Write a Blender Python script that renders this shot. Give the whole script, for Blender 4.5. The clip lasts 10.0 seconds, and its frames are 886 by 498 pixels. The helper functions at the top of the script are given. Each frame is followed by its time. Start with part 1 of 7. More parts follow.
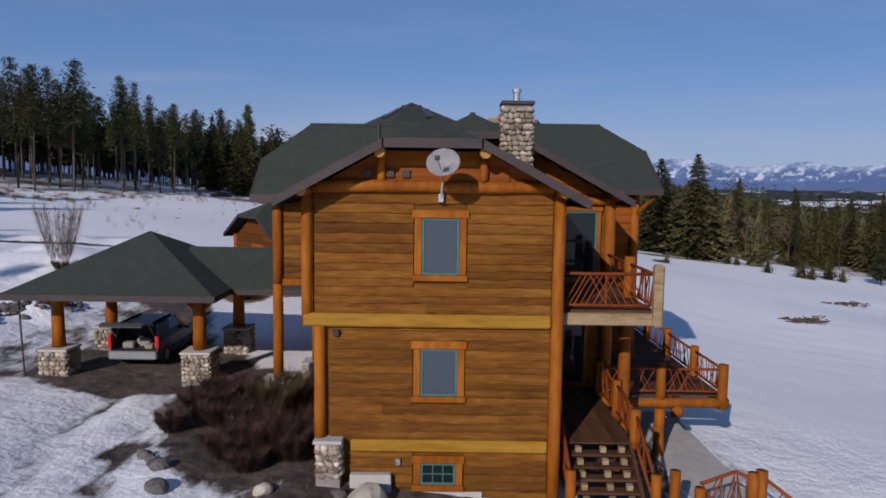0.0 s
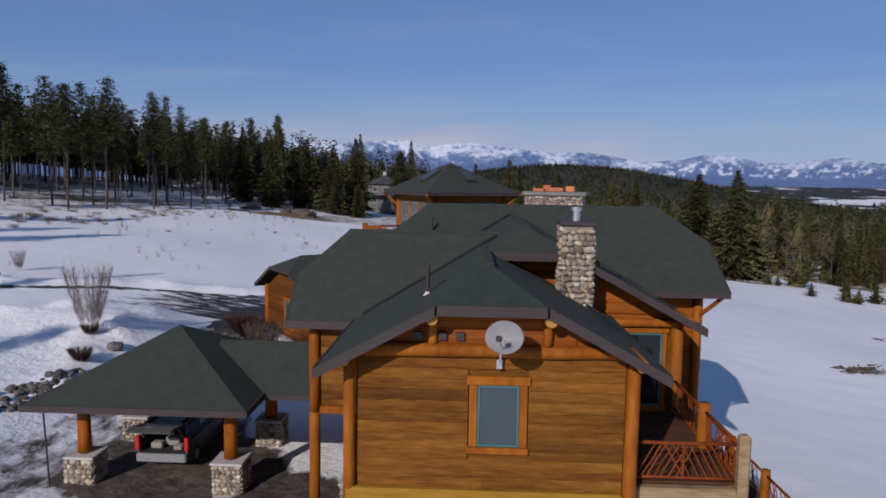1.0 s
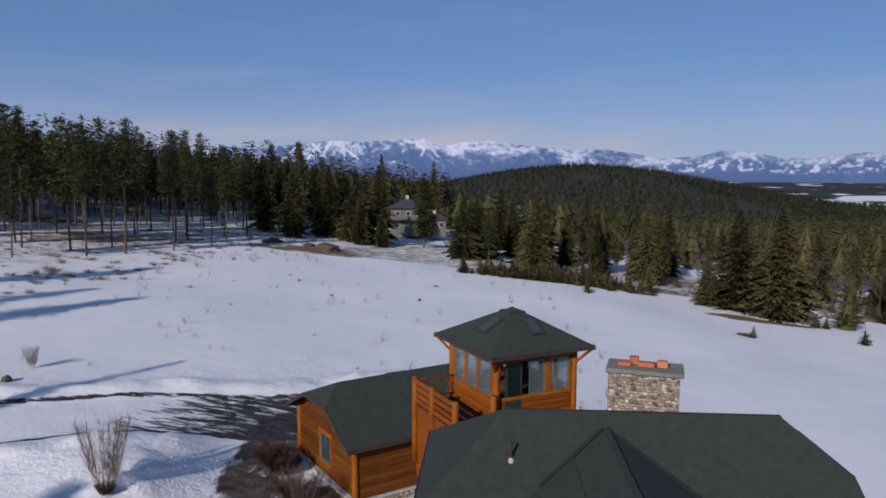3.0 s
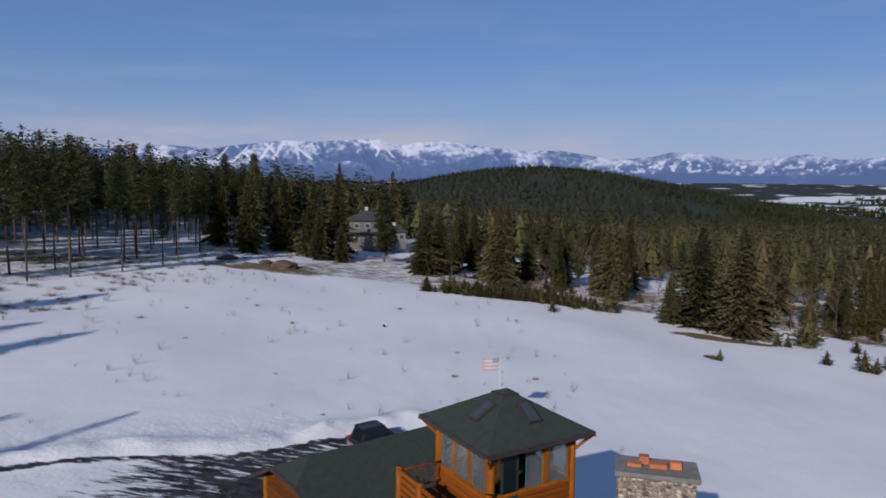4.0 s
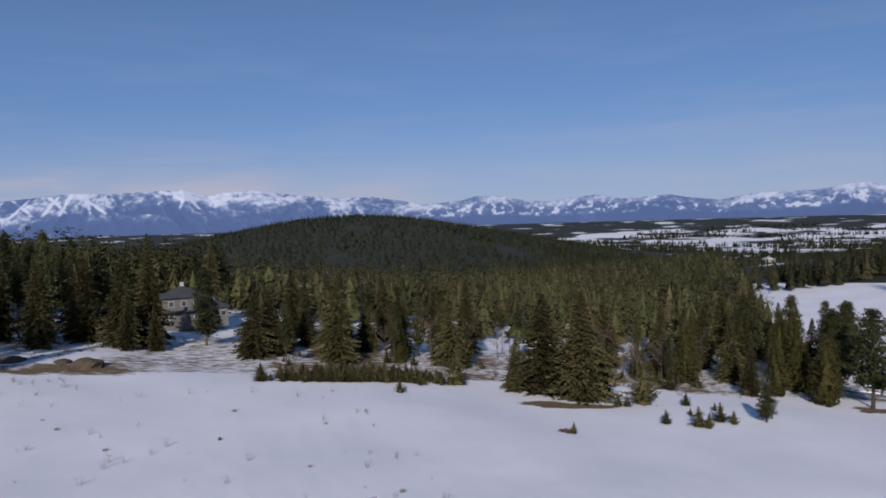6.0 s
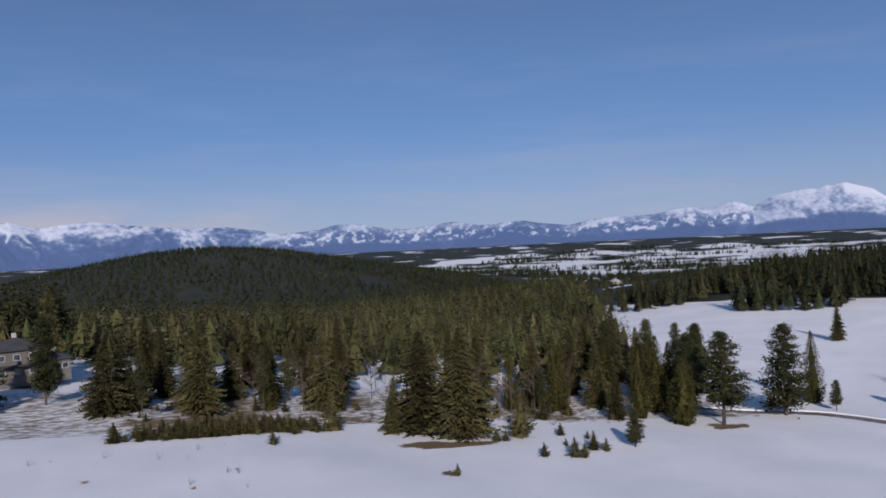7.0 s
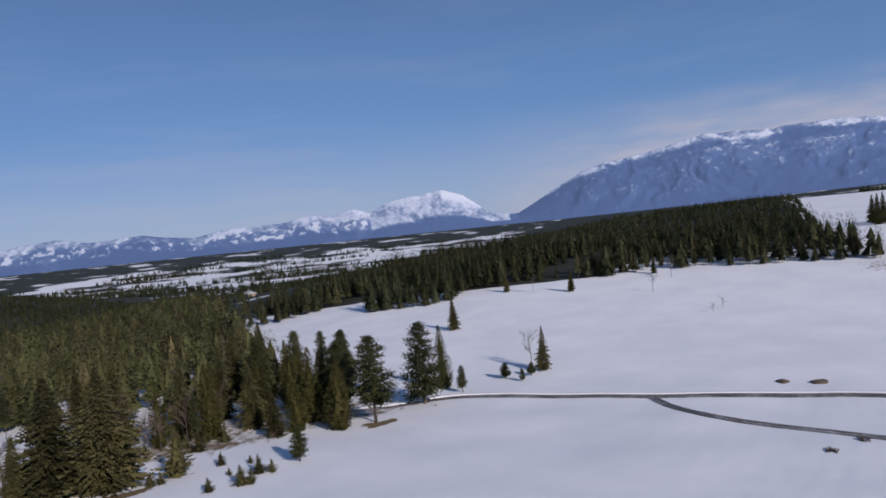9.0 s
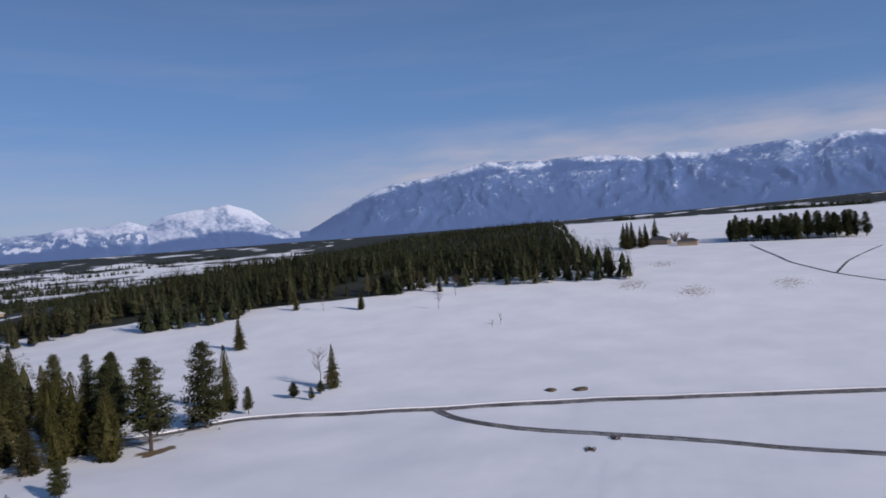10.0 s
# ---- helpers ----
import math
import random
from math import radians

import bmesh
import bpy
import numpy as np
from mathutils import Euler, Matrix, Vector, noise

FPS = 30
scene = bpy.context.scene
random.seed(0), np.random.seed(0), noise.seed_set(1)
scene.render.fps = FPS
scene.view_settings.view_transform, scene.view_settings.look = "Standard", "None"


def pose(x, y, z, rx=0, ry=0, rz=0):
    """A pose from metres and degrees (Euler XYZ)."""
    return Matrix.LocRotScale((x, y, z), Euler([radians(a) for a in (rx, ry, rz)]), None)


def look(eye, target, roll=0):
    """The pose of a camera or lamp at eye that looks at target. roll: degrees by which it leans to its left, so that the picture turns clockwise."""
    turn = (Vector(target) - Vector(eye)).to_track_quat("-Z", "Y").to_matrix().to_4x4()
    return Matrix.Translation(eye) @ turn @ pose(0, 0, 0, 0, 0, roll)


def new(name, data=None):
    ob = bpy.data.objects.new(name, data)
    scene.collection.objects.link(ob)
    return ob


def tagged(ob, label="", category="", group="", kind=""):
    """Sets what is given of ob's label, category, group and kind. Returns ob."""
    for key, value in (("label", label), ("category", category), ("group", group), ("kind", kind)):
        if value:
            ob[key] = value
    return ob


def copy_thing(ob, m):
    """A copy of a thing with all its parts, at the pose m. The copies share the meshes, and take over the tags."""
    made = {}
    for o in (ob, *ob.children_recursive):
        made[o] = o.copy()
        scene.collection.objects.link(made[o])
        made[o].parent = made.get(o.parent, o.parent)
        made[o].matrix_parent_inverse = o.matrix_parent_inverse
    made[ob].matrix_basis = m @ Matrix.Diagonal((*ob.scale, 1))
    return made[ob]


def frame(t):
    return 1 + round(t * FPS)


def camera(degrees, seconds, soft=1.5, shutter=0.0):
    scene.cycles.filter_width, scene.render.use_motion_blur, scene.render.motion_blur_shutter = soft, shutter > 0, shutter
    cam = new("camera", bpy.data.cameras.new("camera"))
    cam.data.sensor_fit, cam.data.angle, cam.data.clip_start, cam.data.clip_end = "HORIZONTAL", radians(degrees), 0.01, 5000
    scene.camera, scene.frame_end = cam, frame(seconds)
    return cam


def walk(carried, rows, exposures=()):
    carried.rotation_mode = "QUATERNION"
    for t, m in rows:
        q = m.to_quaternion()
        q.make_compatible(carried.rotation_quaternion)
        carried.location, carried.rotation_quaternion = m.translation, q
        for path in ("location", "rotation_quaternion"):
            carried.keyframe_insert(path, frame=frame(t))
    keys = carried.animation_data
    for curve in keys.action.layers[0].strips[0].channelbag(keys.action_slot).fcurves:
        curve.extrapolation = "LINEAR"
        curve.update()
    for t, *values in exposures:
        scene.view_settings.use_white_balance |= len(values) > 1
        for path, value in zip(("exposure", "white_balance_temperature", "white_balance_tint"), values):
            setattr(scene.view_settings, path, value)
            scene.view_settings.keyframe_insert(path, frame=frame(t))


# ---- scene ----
cam = camera(65.0, 10.0, soft=1.7)
METRES, EYE = 34.0, 7.3
ROWS = [
    (0.0, 0.0, 0.0, 0.0, 0.07, -5.36, -0.75),
    (0.5, -0.009, 0.0273, 0.0486, 1.34, -5.54, -0.66),
    (1.0, -0.0205, 0.059, 0.0999, 2.32, -5.74, -0.82),
    (1.5, -0.0341, 0.0924, 0.1519, 3.07, -5.92, -0.68),
    (2.0, -0.0493, 0.1279, 0.2005, 3.72, -5.94, -0.61),
    (2.5, -0.0664, 0.166, 0.2455, 4.12, -5.96, -0.23),
    (4.0, -0.1266, 0.2906, 0.3709, -0.03, -5.96, -0.42),
    (4.5, -0.1495, 0.3385, 0.4071, -3.19, -5.47, -0.19),
    (5.0, -0.171, 0.3899, 0.4421, -6.83, -4.58, 0.26),
    (6.5, -0.2259, 0.5315, 0.5288, -20.52, -1.34, 2.29),
    (7.0, -0.2419, 0.5724, 0.5512, -26.73, -0.51, 2.83),
    (7.5, -0.2561, 0.6165, 0.5658, -33.63, -0.19, 3.85),
    (8.0, -0.2684, 0.6375, 0.5783, -40.88, -0.63, 4.98),
    (8.5, -0.2791, 0.654, 0.5836, -48.57, -1.6, 5.81),
    (9.0, -0.2885, 0.6702, 0.5861, -56.78, -1.96, 5.72),
    (9.5, -0.3062, 0.6739, 0.5843, -65.3, -1.72, 5.11),
    (10.0, -0.3187, 0.6689, 0.5819, -73.95, -1.9, 4.12),
]
walk(cam, [(t, pose(METRES * x, METRES * y, EYE + METRES * z, 90 + pitch, roll, yaw)) for t, x, y, z, yaw, pitch, roll in ROWS],
     [(0.0, -0.12, 6220, 20), (10.0, -0.12, 6220, 20)])

# ---- light ----
SUN_WAY = Vector((0.37, 0.82, -0.425)).normalized()
sun_data = bpy.data.lights.new("sun", "SUN")
sun_data.energy, sun_data.angle, sun_data.color = 3.75, radians(0.53), (1.0, 0.93, 0.82)
sun = new("sun", sun_data)
sun.matrix_world = look(-SUN_WAY * 300, (0, 0, 0))

world = bpy.data.worlds.new("sky")
scene.world = world
world.use_nodes = True
wn, wl = world.node_tree.nodes, world.node_tree.links
wn.clear()
w_out, w_bg = wn.new("ShaderNodeOutputWorld"), wn.new("ShaderNodeBackground")
w_sky = wn.new("ShaderNodeTexSky")
w_sky.sky_type, w_sky.sun_disc = "NISHITA", False
w_sky.sun_elevation = math.asin(-SUN_WAY.z)
w_sky.sun_rotation = math.atan2(-SUN_WAY.x, -SUN_WAY.y)
w_sky.altitude, w_sky.air_density, w_sky.dust_density, w_sky.ozone_density = 900, 0.9, 0.25, 4.0
# thin cloud veils, stretched along the horizon
w_tc, w_map, w_noise, w_ramp = (wn.new("ShaderNode" + k) for k in ("TexCoord", "Mapping", "TexNoise", "ValToRGB"))
w_map.inputs["Scale"].default_value = (1.6, 1.6, 13.0)
w_map.inputs["Rotation"].default_value = (0.05, -0.06, 0.0)
w_noise.inputs["Scale"].default_value, w_noise.inputs["Detail"].default_value = 2.1, 7.0
w_noise.inputs["Roughness"].default_value = 0.58
w_ramp.color_ramp.elements[0].position, w_ramp.color_ramp.elements[1].position = 0.50, 0.80
w_ramp.color_ramp.elements[1].color = (0.36, 0.36, 0.36, 1)
w_sep, w_low = wn.new("ShaderNodeSeparateXYZ"), wn.new("ShaderNodeValToRGB")
w_low.color_ramp.elements[0].position, w_low.color_ramp.elements[0].color = 0.02, (0.9, 0.9, 0.9, 1)
w_low.color_ramp.elements[1].position, w_low.color_ramp.elements[1].color = 0.42, (0.03, 0.03, 0.03, 1)
w_mid = w_low.color_ramp.elements.new(0.16)
w_mid.color = (0.36, 0.36, 0.36, 1)
w_mul, w_mix = wn.new("ShaderNodeMath"), wn.new("ShaderNodeMixRGB")
w_mul.operation = "MULTIPLY"
w_haze, w_max = wn.new("ShaderNodeValToRGB"), wn.new("ShaderNodeMath")
w_max.operation = "MAXIMUM"
w_haze.color_ramp.elements[0].position, w_haze.color_ramp.elements[0].color = 0.0, (0.52, 0.52, 0.52, 1)
w_haze.color_ramp.elements[1].position, w_haze.color_ramp.elements[1].color = 0.42, (0.22, 0.22, 0.22, 1)
w_haze.color_ramp.elements.new(0.12).color = (0.46, 0.46, 0.46, 1)
w_haze.color_ramp.interpolation = "EASE"
w_air = wn.new("ShaderNodeMixRGB")
w_air.inputs[2].default_value = (2.9, 6.1, 11.6, 1)
w_mix.inputs[2].default_value = (8.2, 8.4, 9.4, 1)
# a paler rim just over the horizon
w_rim, w_sum = wn.new("ShaderNodeValToRGB"), wn.new("ShaderNodeMath")
w_sum.operation, w_sum.use_clamp = "ADD", True
w_rim.color_ramp.elements[0].position, w_rim.color_ramp.elements[0].color = 0.03, (0.30, 0.30, 0.30, 1)
w_rim.color_ramp.elements[1].position, w_rim.color_ramp.elements[1].color = 0.17, (0.0, 0.0, 0.0, 1)
w_rim.color_ramp.interpolation = "EASE"
wl.new(w_sep.outputs["Z"], w_rim.inputs[0]), wl.new(w_rim.outputs[0], w_sum.inputs[1])
# a bank of broken cloud over the eastern range
w_flat, w_dot, w_side, w_rise, w_up = wn.new("ShaderNodeVectorMath"), wn.new("ShaderNodeVectorMath"), wn.new("ShaderNodeValToRGB"), wn.new("ShaderNodeValToRGB"), wn.new("ShaderNodeMath")
w_flat.operation, w_dot.operation, w_up.operation = "NORMALIZE", "DOT_PRODUCT", "MULTIPLY"
w_dot.inputs[1].default_value = (0.999, -0.035, 0.0)
w_side.color_ramp.elements[0].position, w_side.color_ramp.elements[1].position = 0.84, 0.975
w_rise.color_ramp.elements[0].position, w_rise.color_ramp.elements[0].color = 0.075, (1, 1, 1, 1)
w_rise.color_ramp.elements[1].position, w_rise.color_ramp.elements[1].color = 0.15, (0, 0, 0, 1)
w_puff, w_thick, w_bank = wn.new("ShaderNodeTexNoise"), wn.new("ShaderNodeValToRGB"), wn.new("ShaderNodeMath")
w_bank.operation = "MULTIPLY"
w_map2 = wn.new("ShaderNodeMapping")
w_map2.inputs["Scale"].default_value = (3.0, 3.0, 15.0)
w_puff.inputs["Scale"].default_value, w_puff.inputs["Detail"].default_value = 2.4, 8.0
w_thick.color_ramp.elements[0].position, w_thick.color_ramp.elements[0].color = 0.36, (0.22, 0.22, 0.22, 1)
w_thick.color_ramp.elements[1].position, w_thick.color_ramp.elements[1].color = 0.62, (0.9, 0.9, 0.9, 1)
wl.new(w_tc.outputs["Generated"], w_flat.inputs[0]), wl.new(w_flat.outputs[0], w_dot.inputs[0]), wl.new(w_dot.outputs["Value"], w_side.inputs[0])
wl.new(w_side.outputs[0], w_up.inputs[0]), wl.new(w_rise.outputs[0], w_up.inputs[1])
wl.new(w_tc.outputs["Generated"], w_map2.inputs[0]), wl.new(w_map2.outputs[0], w_puff.inputs["Vector"]), wl.new(w_puff.outputs[0], w_thick.inputs[0])
wl.new(w_up.outputs[0], w_bank.inputs[0]), wl.new(w_thick.outputs[0], w_bank.inputs[1])
wl.new(w_tc.outputs["Generated"], w_map.inputs[0]), wl.new(w_map.outputs[0], w_noise.inputs["Vector"])
wl.new(w_noise.outputs[0], w_ramp.inputs[0]), wl.new(w_tc.outputs["Generated"], w_sep.inputs[0])
wl.new(w_sep.outputs["Z"], w_low.inputs[0]), wl.new(w_ramp.outputs[0], w_mul.inputs[0]), wl.new(w_low.outputs[0], w_mul.inputs[1])
wl.new(w_sky.outputs[0], w_air.inputs[1]), wl.new(w_sep.outputs["Z"], w_haze.inputs[0]), wl.new(w_haze.outputs[0], w_air.inputs[0])
wl.new(w_air.outputs[0], w_mix.inputs[1]), wl.new(w_sep.outputs["Z"], w_rise.inputs[0])
# a thin bank over the north-western summits
w_dot2, w_side2, w_rise2, w_up2, w_bank2, w_both = wn.new("ShaderNodeVectorMath"), wn.new("ShaderNodeValToRGB"), wn.new("ShaderNodeValToRGB"), wn.new("ShaderNodeMath"), wn.new("ShaderNodeMath"), wn.new("ShaderNodeMath")
w_dot2.operation, w_up2.operation, w_bank2.operation, w_both.operation = "DOT_PRODUCT", "MULTIPLY", "MULTIPLY", "MAXIMUM"
w_dot2.inputs[1].default_value = (-0.17, 0.985, 0.0)
w_side2.color_ramp.elements[0].position, w_side2.color_ramp.elements[1].position = 0.88, 0.98
w_rise2.color_ramp.elements[0].position, w_rise2.color_ramp.elements[0].color = 0.048, (0.75, 0.75, 0.75, 1)
w_rise2.color_ramp.elements[1].position, w_rise2.color_ramp.elements[1].color = 0.088, (0, 0, 0, 1)
wl.new(w_flat.outputs[0], w_dot2.inputs[0]), wl.new(w_dot2.outputs["Value"], w_side2.inputs[0]), wl.new(w_sep.outputs["Z"], w_rise2.inputs[0])
wl.new(w_side2.outputs[0], w_up2.inputs[0]), wl.new(w_rise2.outputs[0], w_up2.inputs[1])
wl.new(w_up2.outputs[0], w_bank2.inputs[0]), wl.new(w_thick.outputs[0], w_bank2.inputs[1])
wl.new(w_bank.outputs[0], w_both.inputs[0]), wl.new(w_bank2.outputs[0], w_both.inputs[1])
wl.new(w_mul.outputs[0], w_max.inputs[0]), wl.new(w_both.outputs[0], w_max.inputs[1]), wl.new(w_max.outputs[0], w_sum.inputs[0]), wl.new(w_sum.outputs[0], w_mix.inputs[0])
wl.new(w_mix.outputs[0], w_bg.inputs[0]), wl.new(w_bg.outputs[0], w_out.inputs[0])
w_bg.inputs[1].default_value = 0.058


# ---- materials ----
def material(name, colours, scale=3.0, rough=0.8, stretch=(1, 1, 1), metal=0.0, bump=0.0, bump_scale=None, vary=0.0, detail=5.0, spec=0.35):
    """A surface whose colour wanders between the given colours at two scales. vary: spread of brightness from object to object."""
    m = bpy.data.materials.new(name)
    m.use_nodes = True
    n, l = m.node_tree.nodes, m.node_tree.links
    b = n["Principled BSDF"]
    tc, mp = n.new("ShaderNodeTexCoord"), n.new("ShaderNodeMapping")
    mp.inputs["Scale"].default_value = stretch
    l.new(tc.outputs["Object"], mp.inputs[0])
    info = n.new("ShaderNodeObjectInfo")
    shift = n.new("ShaderNodeVectorMath")
    shift.operation = "ADD"
    sc = n.new("ShaderNodeMath")
    sc.operation = "MULTIPLY"
    sc.inputs[1].default_value = 37.0
    l.new(info.outputs["Random"], sc.inputs[0])
    l.new(mp.outputs[0], shift.inputs[0]), l.new(sc.outputs[0], shift.inputs[1])
    fine, wide = n.new("ShaderNodeTexNoise"), n.new("ShaderNodeTexNoise")
    fine.inputs["Scale"].default_value, fine.inputs["Detail"].default_value = scale, detail
    wide.inputs["Scale"].default_value, wide.inputs["Detail"].default_value = scale * 0.13, 3.0
    for t in (fine, wide):
        l.new(shift.outputs[0], t.inputs["Vector"])
    add = n.new("ShaderNodeMath")
    add.operation = "ADD"
    half = n.new("ShaderNodeMath")
    half.operation = "MULTIPLY"
    half.inputs[1].default_value = 0.5
    l.new(fine.outputs[0], add.inputs[0]), l.new(wide.outputs[0], add.inputs[1]), l.new(add.outputs[0], half.inputs[0])
    ramp = n.new("ShaderNodeValToRGB")
    e = ramp.color_ramp.elements
    spots = [0.36 + 0.28 * i / max(1, len(colours) - 1) for i in range(len(colours))]
    e[0].position, e[0].color = spots[0], (*colours[0], 1)
    e[1].position, e[1].color = spots[-1], (*colours[-1], 1)
    for s, c in list(zip(spots, colours))[1:-1]:
        e.new(s).color = (*c, 1)
    l.new(half.outputs[0], ramp.inputs[0])
    out = ramp.outputs[0]
    if vary:
        hsv, mr = n.new("ShaderNodeHueSaturation"), n.new("ShaderNodeMapRange")
        mr.inputs["To Min"].default_value, mr.inputs["To Max"].default_value = 1 - vary, 1 + vary
        l.new(info.outputs["Random"], mr.inputs[0]), l.new(mr.outputs[0], hsv.inputs["Value"])
        l.new(out, hsv.inputs["Color"])
        out = hsv.outputs[0]
    l.new(out, b.inputs["Base Color"])
    b.inputs["Roughness"].default_value, b.inputs["Metallic"].default_value = rough, metal
    b.inputs["Specular IOR Level"].default_value = spec
    if bump:
        bn, bt = n.new("ShaderNodeBump"), n.new("ShaderNodeTexNoise")
        bt.inputs["Scale"].default_value, bt.inputs["Detail"].default_value = bump_scale or scale, 6.0
        l.new(shift.outputs[0], bt.inputs["Vector"]), l.new(bt.outputs[0], bn.inputs["Height"])
        bn.inputs["Strength"].default_value, bn.inputs["Distance"].default_value = bump, 0.05
        l.new(bn.outputs[0], b.inputs["Normal"])
    return m


M_ROOF = material("roof_shingle", [(0.026, 0.034, 0.027), (0.033, 0.042, 0.034), (0.040, 0.050, 0.040)], 26, 0.9, bump=0.3, bump_scale=40)
M_FASCIA = material("fascia_paint", [(0.034, 0.025, 0.024), (0.052, 0.038, 0.036)], 5, 0.6, stretch=(1, 1, 6))
M_SIDING = material("slab_siding", [(0.092, 0.030, 0.004), (0.130, 0.048, 0.006), (0.160, 0.064, 0.008), (0.205, 0.090, 0.015)], 6.5, 0.72, stretch=(0.34, 1, 2.2), bump=0.30, bump_scale=9, vary=0.26, spec=0.12, detail=10.0)
M_LOG = material("peeled_log", [(0.18, 0.050, 0.003), (0.25, 0.074, 0.005), (0.32, 0.108, 0.009)], 3, 0.6, spec=0.15, stretch=(2, 2, 0.6), bump=0.25, bump_scale=7, vary=0.12)
M_BEAM = material("floor_beam", [(0.22, 0.110, 0.010), (0.29, 0.150, 0.016), (0.35, 0.19, 0.028)], 3, 0.65, spec=0.15, stretch=(0.5, 2, 3), bump=0.2, vary=0.06)
M_SAWN = material("sawn_end", [(0.30, 0.15, 0.035), (0.42, 0.24, 0.075)], 9, 0.75, spec=0.12)
M_BOARD = material("gable_board", [(0.17, 0.042, 0.003), (0.26, 0.075, 0.006)], 3, 0.65, spec=0.15, stretch=(0.4, 1, 5), bump=0.2, vary=0.12)
M_WEATHER = material("weathered_beam", [(0.17, 0.115, 0.055), (0.28, 0.20, 0.11), (0.34, 0.26, 0.16)], 4, 0.8, stretch=(0.5, 1, 3), bump=0.3, spec=0.12)
M_RAIL = material("rail_stick", [(0.14, 0.030, 0.005), (0.21, 0.050, 0.009)], 5, 0.6, spec=0.15, bump=0.3, vary=0.2)
M_DECK = material("deck_board", [(0.060, 0.028, 0.014), (0.105, 0.050, 0.025)], 4, 0.8, spec=0.12, stretch=(1, 1, 1), bump=0.2, vary=0.2)
M_STONE = material("river_stone", [(0.13, 0.10, 0.068), (0.28, 0.23, 0.165), (0.42, 0.37, 0.28)], 3, 0.85, bump=0.4, bump_scale=14, vary=0.5)
M_STONE_TAN = material("tan_stone", [(0.17, 0.13, 0.09), (0.32, 0.26, 0.19), (0.44, 0.37, 0.29)], 3, 0.85, bump=0.4, bump_scale=14, vary=0.45)
M_STONE_PALE = material("pale_stone", [(0.30, 0.27, 0.22), (0.46, 0.42, 0.36), (0.54, 0.50, 0.43)], 3, 0.85, bump=0.4, bump_scale=14, vary=0.35)
M_MORTAR = material("mortar", [(0.20, 0.18, 0.16), (0.30, 0.28, 0.25)], 9, 0.95, bump=0.5)
M_SASH = material("green_sash", [(0.045, 0.125, 0.125), (0.06, 0.155, 0.15)], 6, 0.45)
M_CONCRETE = material("concrete", [(0.36, 0.35, 0.33), (0.48, 0.46, 0.43)], 4, 0.9, bump=0.2)
M_CAP = material("weathered_cap", [(0.15, 0.15, 0.13), (0.25, 0.25, 0.22)], 4, 0.9, bump=0.3)
M_DOOR = material("dark_green_door", [(0.016, 0.030, 0.028), (0.024, 0.042, 0.038)], 6, 0.5)
M_METAL = material("bright_metal", [(0.5, 0.5, 0.5), (0.7, 0.7, 0.7)], 8, 0.35, metal=0.9)
M_DARK = material("dark_room", [(0.02, 0.018, 0.016), (0.035, 0.03, 0.026)], 3, 0.9)
M_BARK = material("bark", [(0.055, 0.044, 0.035), (0.11, 0.086, 0.068)], 5, 0.95, stretch=(2, 2, 0.5), bump=0.5, vary=0.3)
M_SPRUCE = material("spruce_needles", [(0.042, 0.041, 0.017), (0.072, 0.066, 0.026), (0.108, 0.094, 0.040)], 1.6, 0.85, vary=0.35, spec=0.15)
M_PINE = material("pine_needles", [(0.036, 0.042, 0.018), (0.062, 0.067, 0.027), (0.095, 0.096, 0.040)], 1.6, 0.85, vary=0.35, spec=0.15)
M_OLIVE = material("olive_needles", [(0.036, 0.035, 0.010), (0.064, 0.060, 0.017), (0.090, 0.080, 0.026)], 1.6, 0.85, vary=0.2, spec=0.15)
M_TWIG = material("bare_twigs", [(0.11, 0.075, 0.06), (0.20, 0.14, 0.11)], 3, 0.9, vary=0.3)
M_BRUSH = material("red_brush", [(0.042, 0.022, 0.016), (0.088, 0.044, 0.032)], 3, 0.9, vary=0.2)


def glass(name, tint):
    m = bpy.data.materials.new(name)
    m.use_nodes = True
    b = m.node_tree.nodes["Principled BSDF"]
    b.inputs["Base Color"].default_value, b.inputs["Roughness"].default_value = (*tint, 1), 0.04
    b.inputs["Specular IOR Level"].default_value = 0.9
    return m


M_GLASS = glass("window_glass", (0.040, 0.056, 0.070))
M_DOORGLASS = glass("door_glass", (0.010, 0.016, 0.017))
M_DOORGLASS.node_tree.nodes["Principled BSDF"].inputs["Specular IOR Level"].default_value = 0.4


# ---- builders ----
PLACE = [Matrix()]      # where the parts that are being built go in their thing's axes
LOCAL = set()          # things whose parts are given in the thing's own axes


def link_mesh(name, bm, mat, parent=None, label="", smooth=False):
    me = bpy.data.meshes.new(name)
    bmesh.ops.recalc_face_normals(bm, faces=bm.faces)
    bm.to_mesh(me)
    bm.free()
    if smooth:
        me.shade_smooth()
    me.materials.append(mat)
    ob = new(name, me)
    ob.parent = parent
    if parent is not None and parent.parent is None and parent not in LOCAL:
        ob.matrix_parent_inverse = parent.matrix_basis.inverted()
    if parent is not None and parent.parent is None:
        ob.matrix_basis = PLACE[0]
    if label:
        tagged(ob, label)
    return ob


part = link_mesh


def thing(name, label, category, at=(0, 0, 0), turn=0.0, group="", kind="", own_axes=False):
    ob = new(name)
    if own_axes:
        LOCAL.add(ob)
    ob.matrix_basis = pose(*at, 0, 0, turn)
    return tagged(ob, label, category, group, kind)


def structure(ob, label):
    return tagged(ob, label, kind="structure")


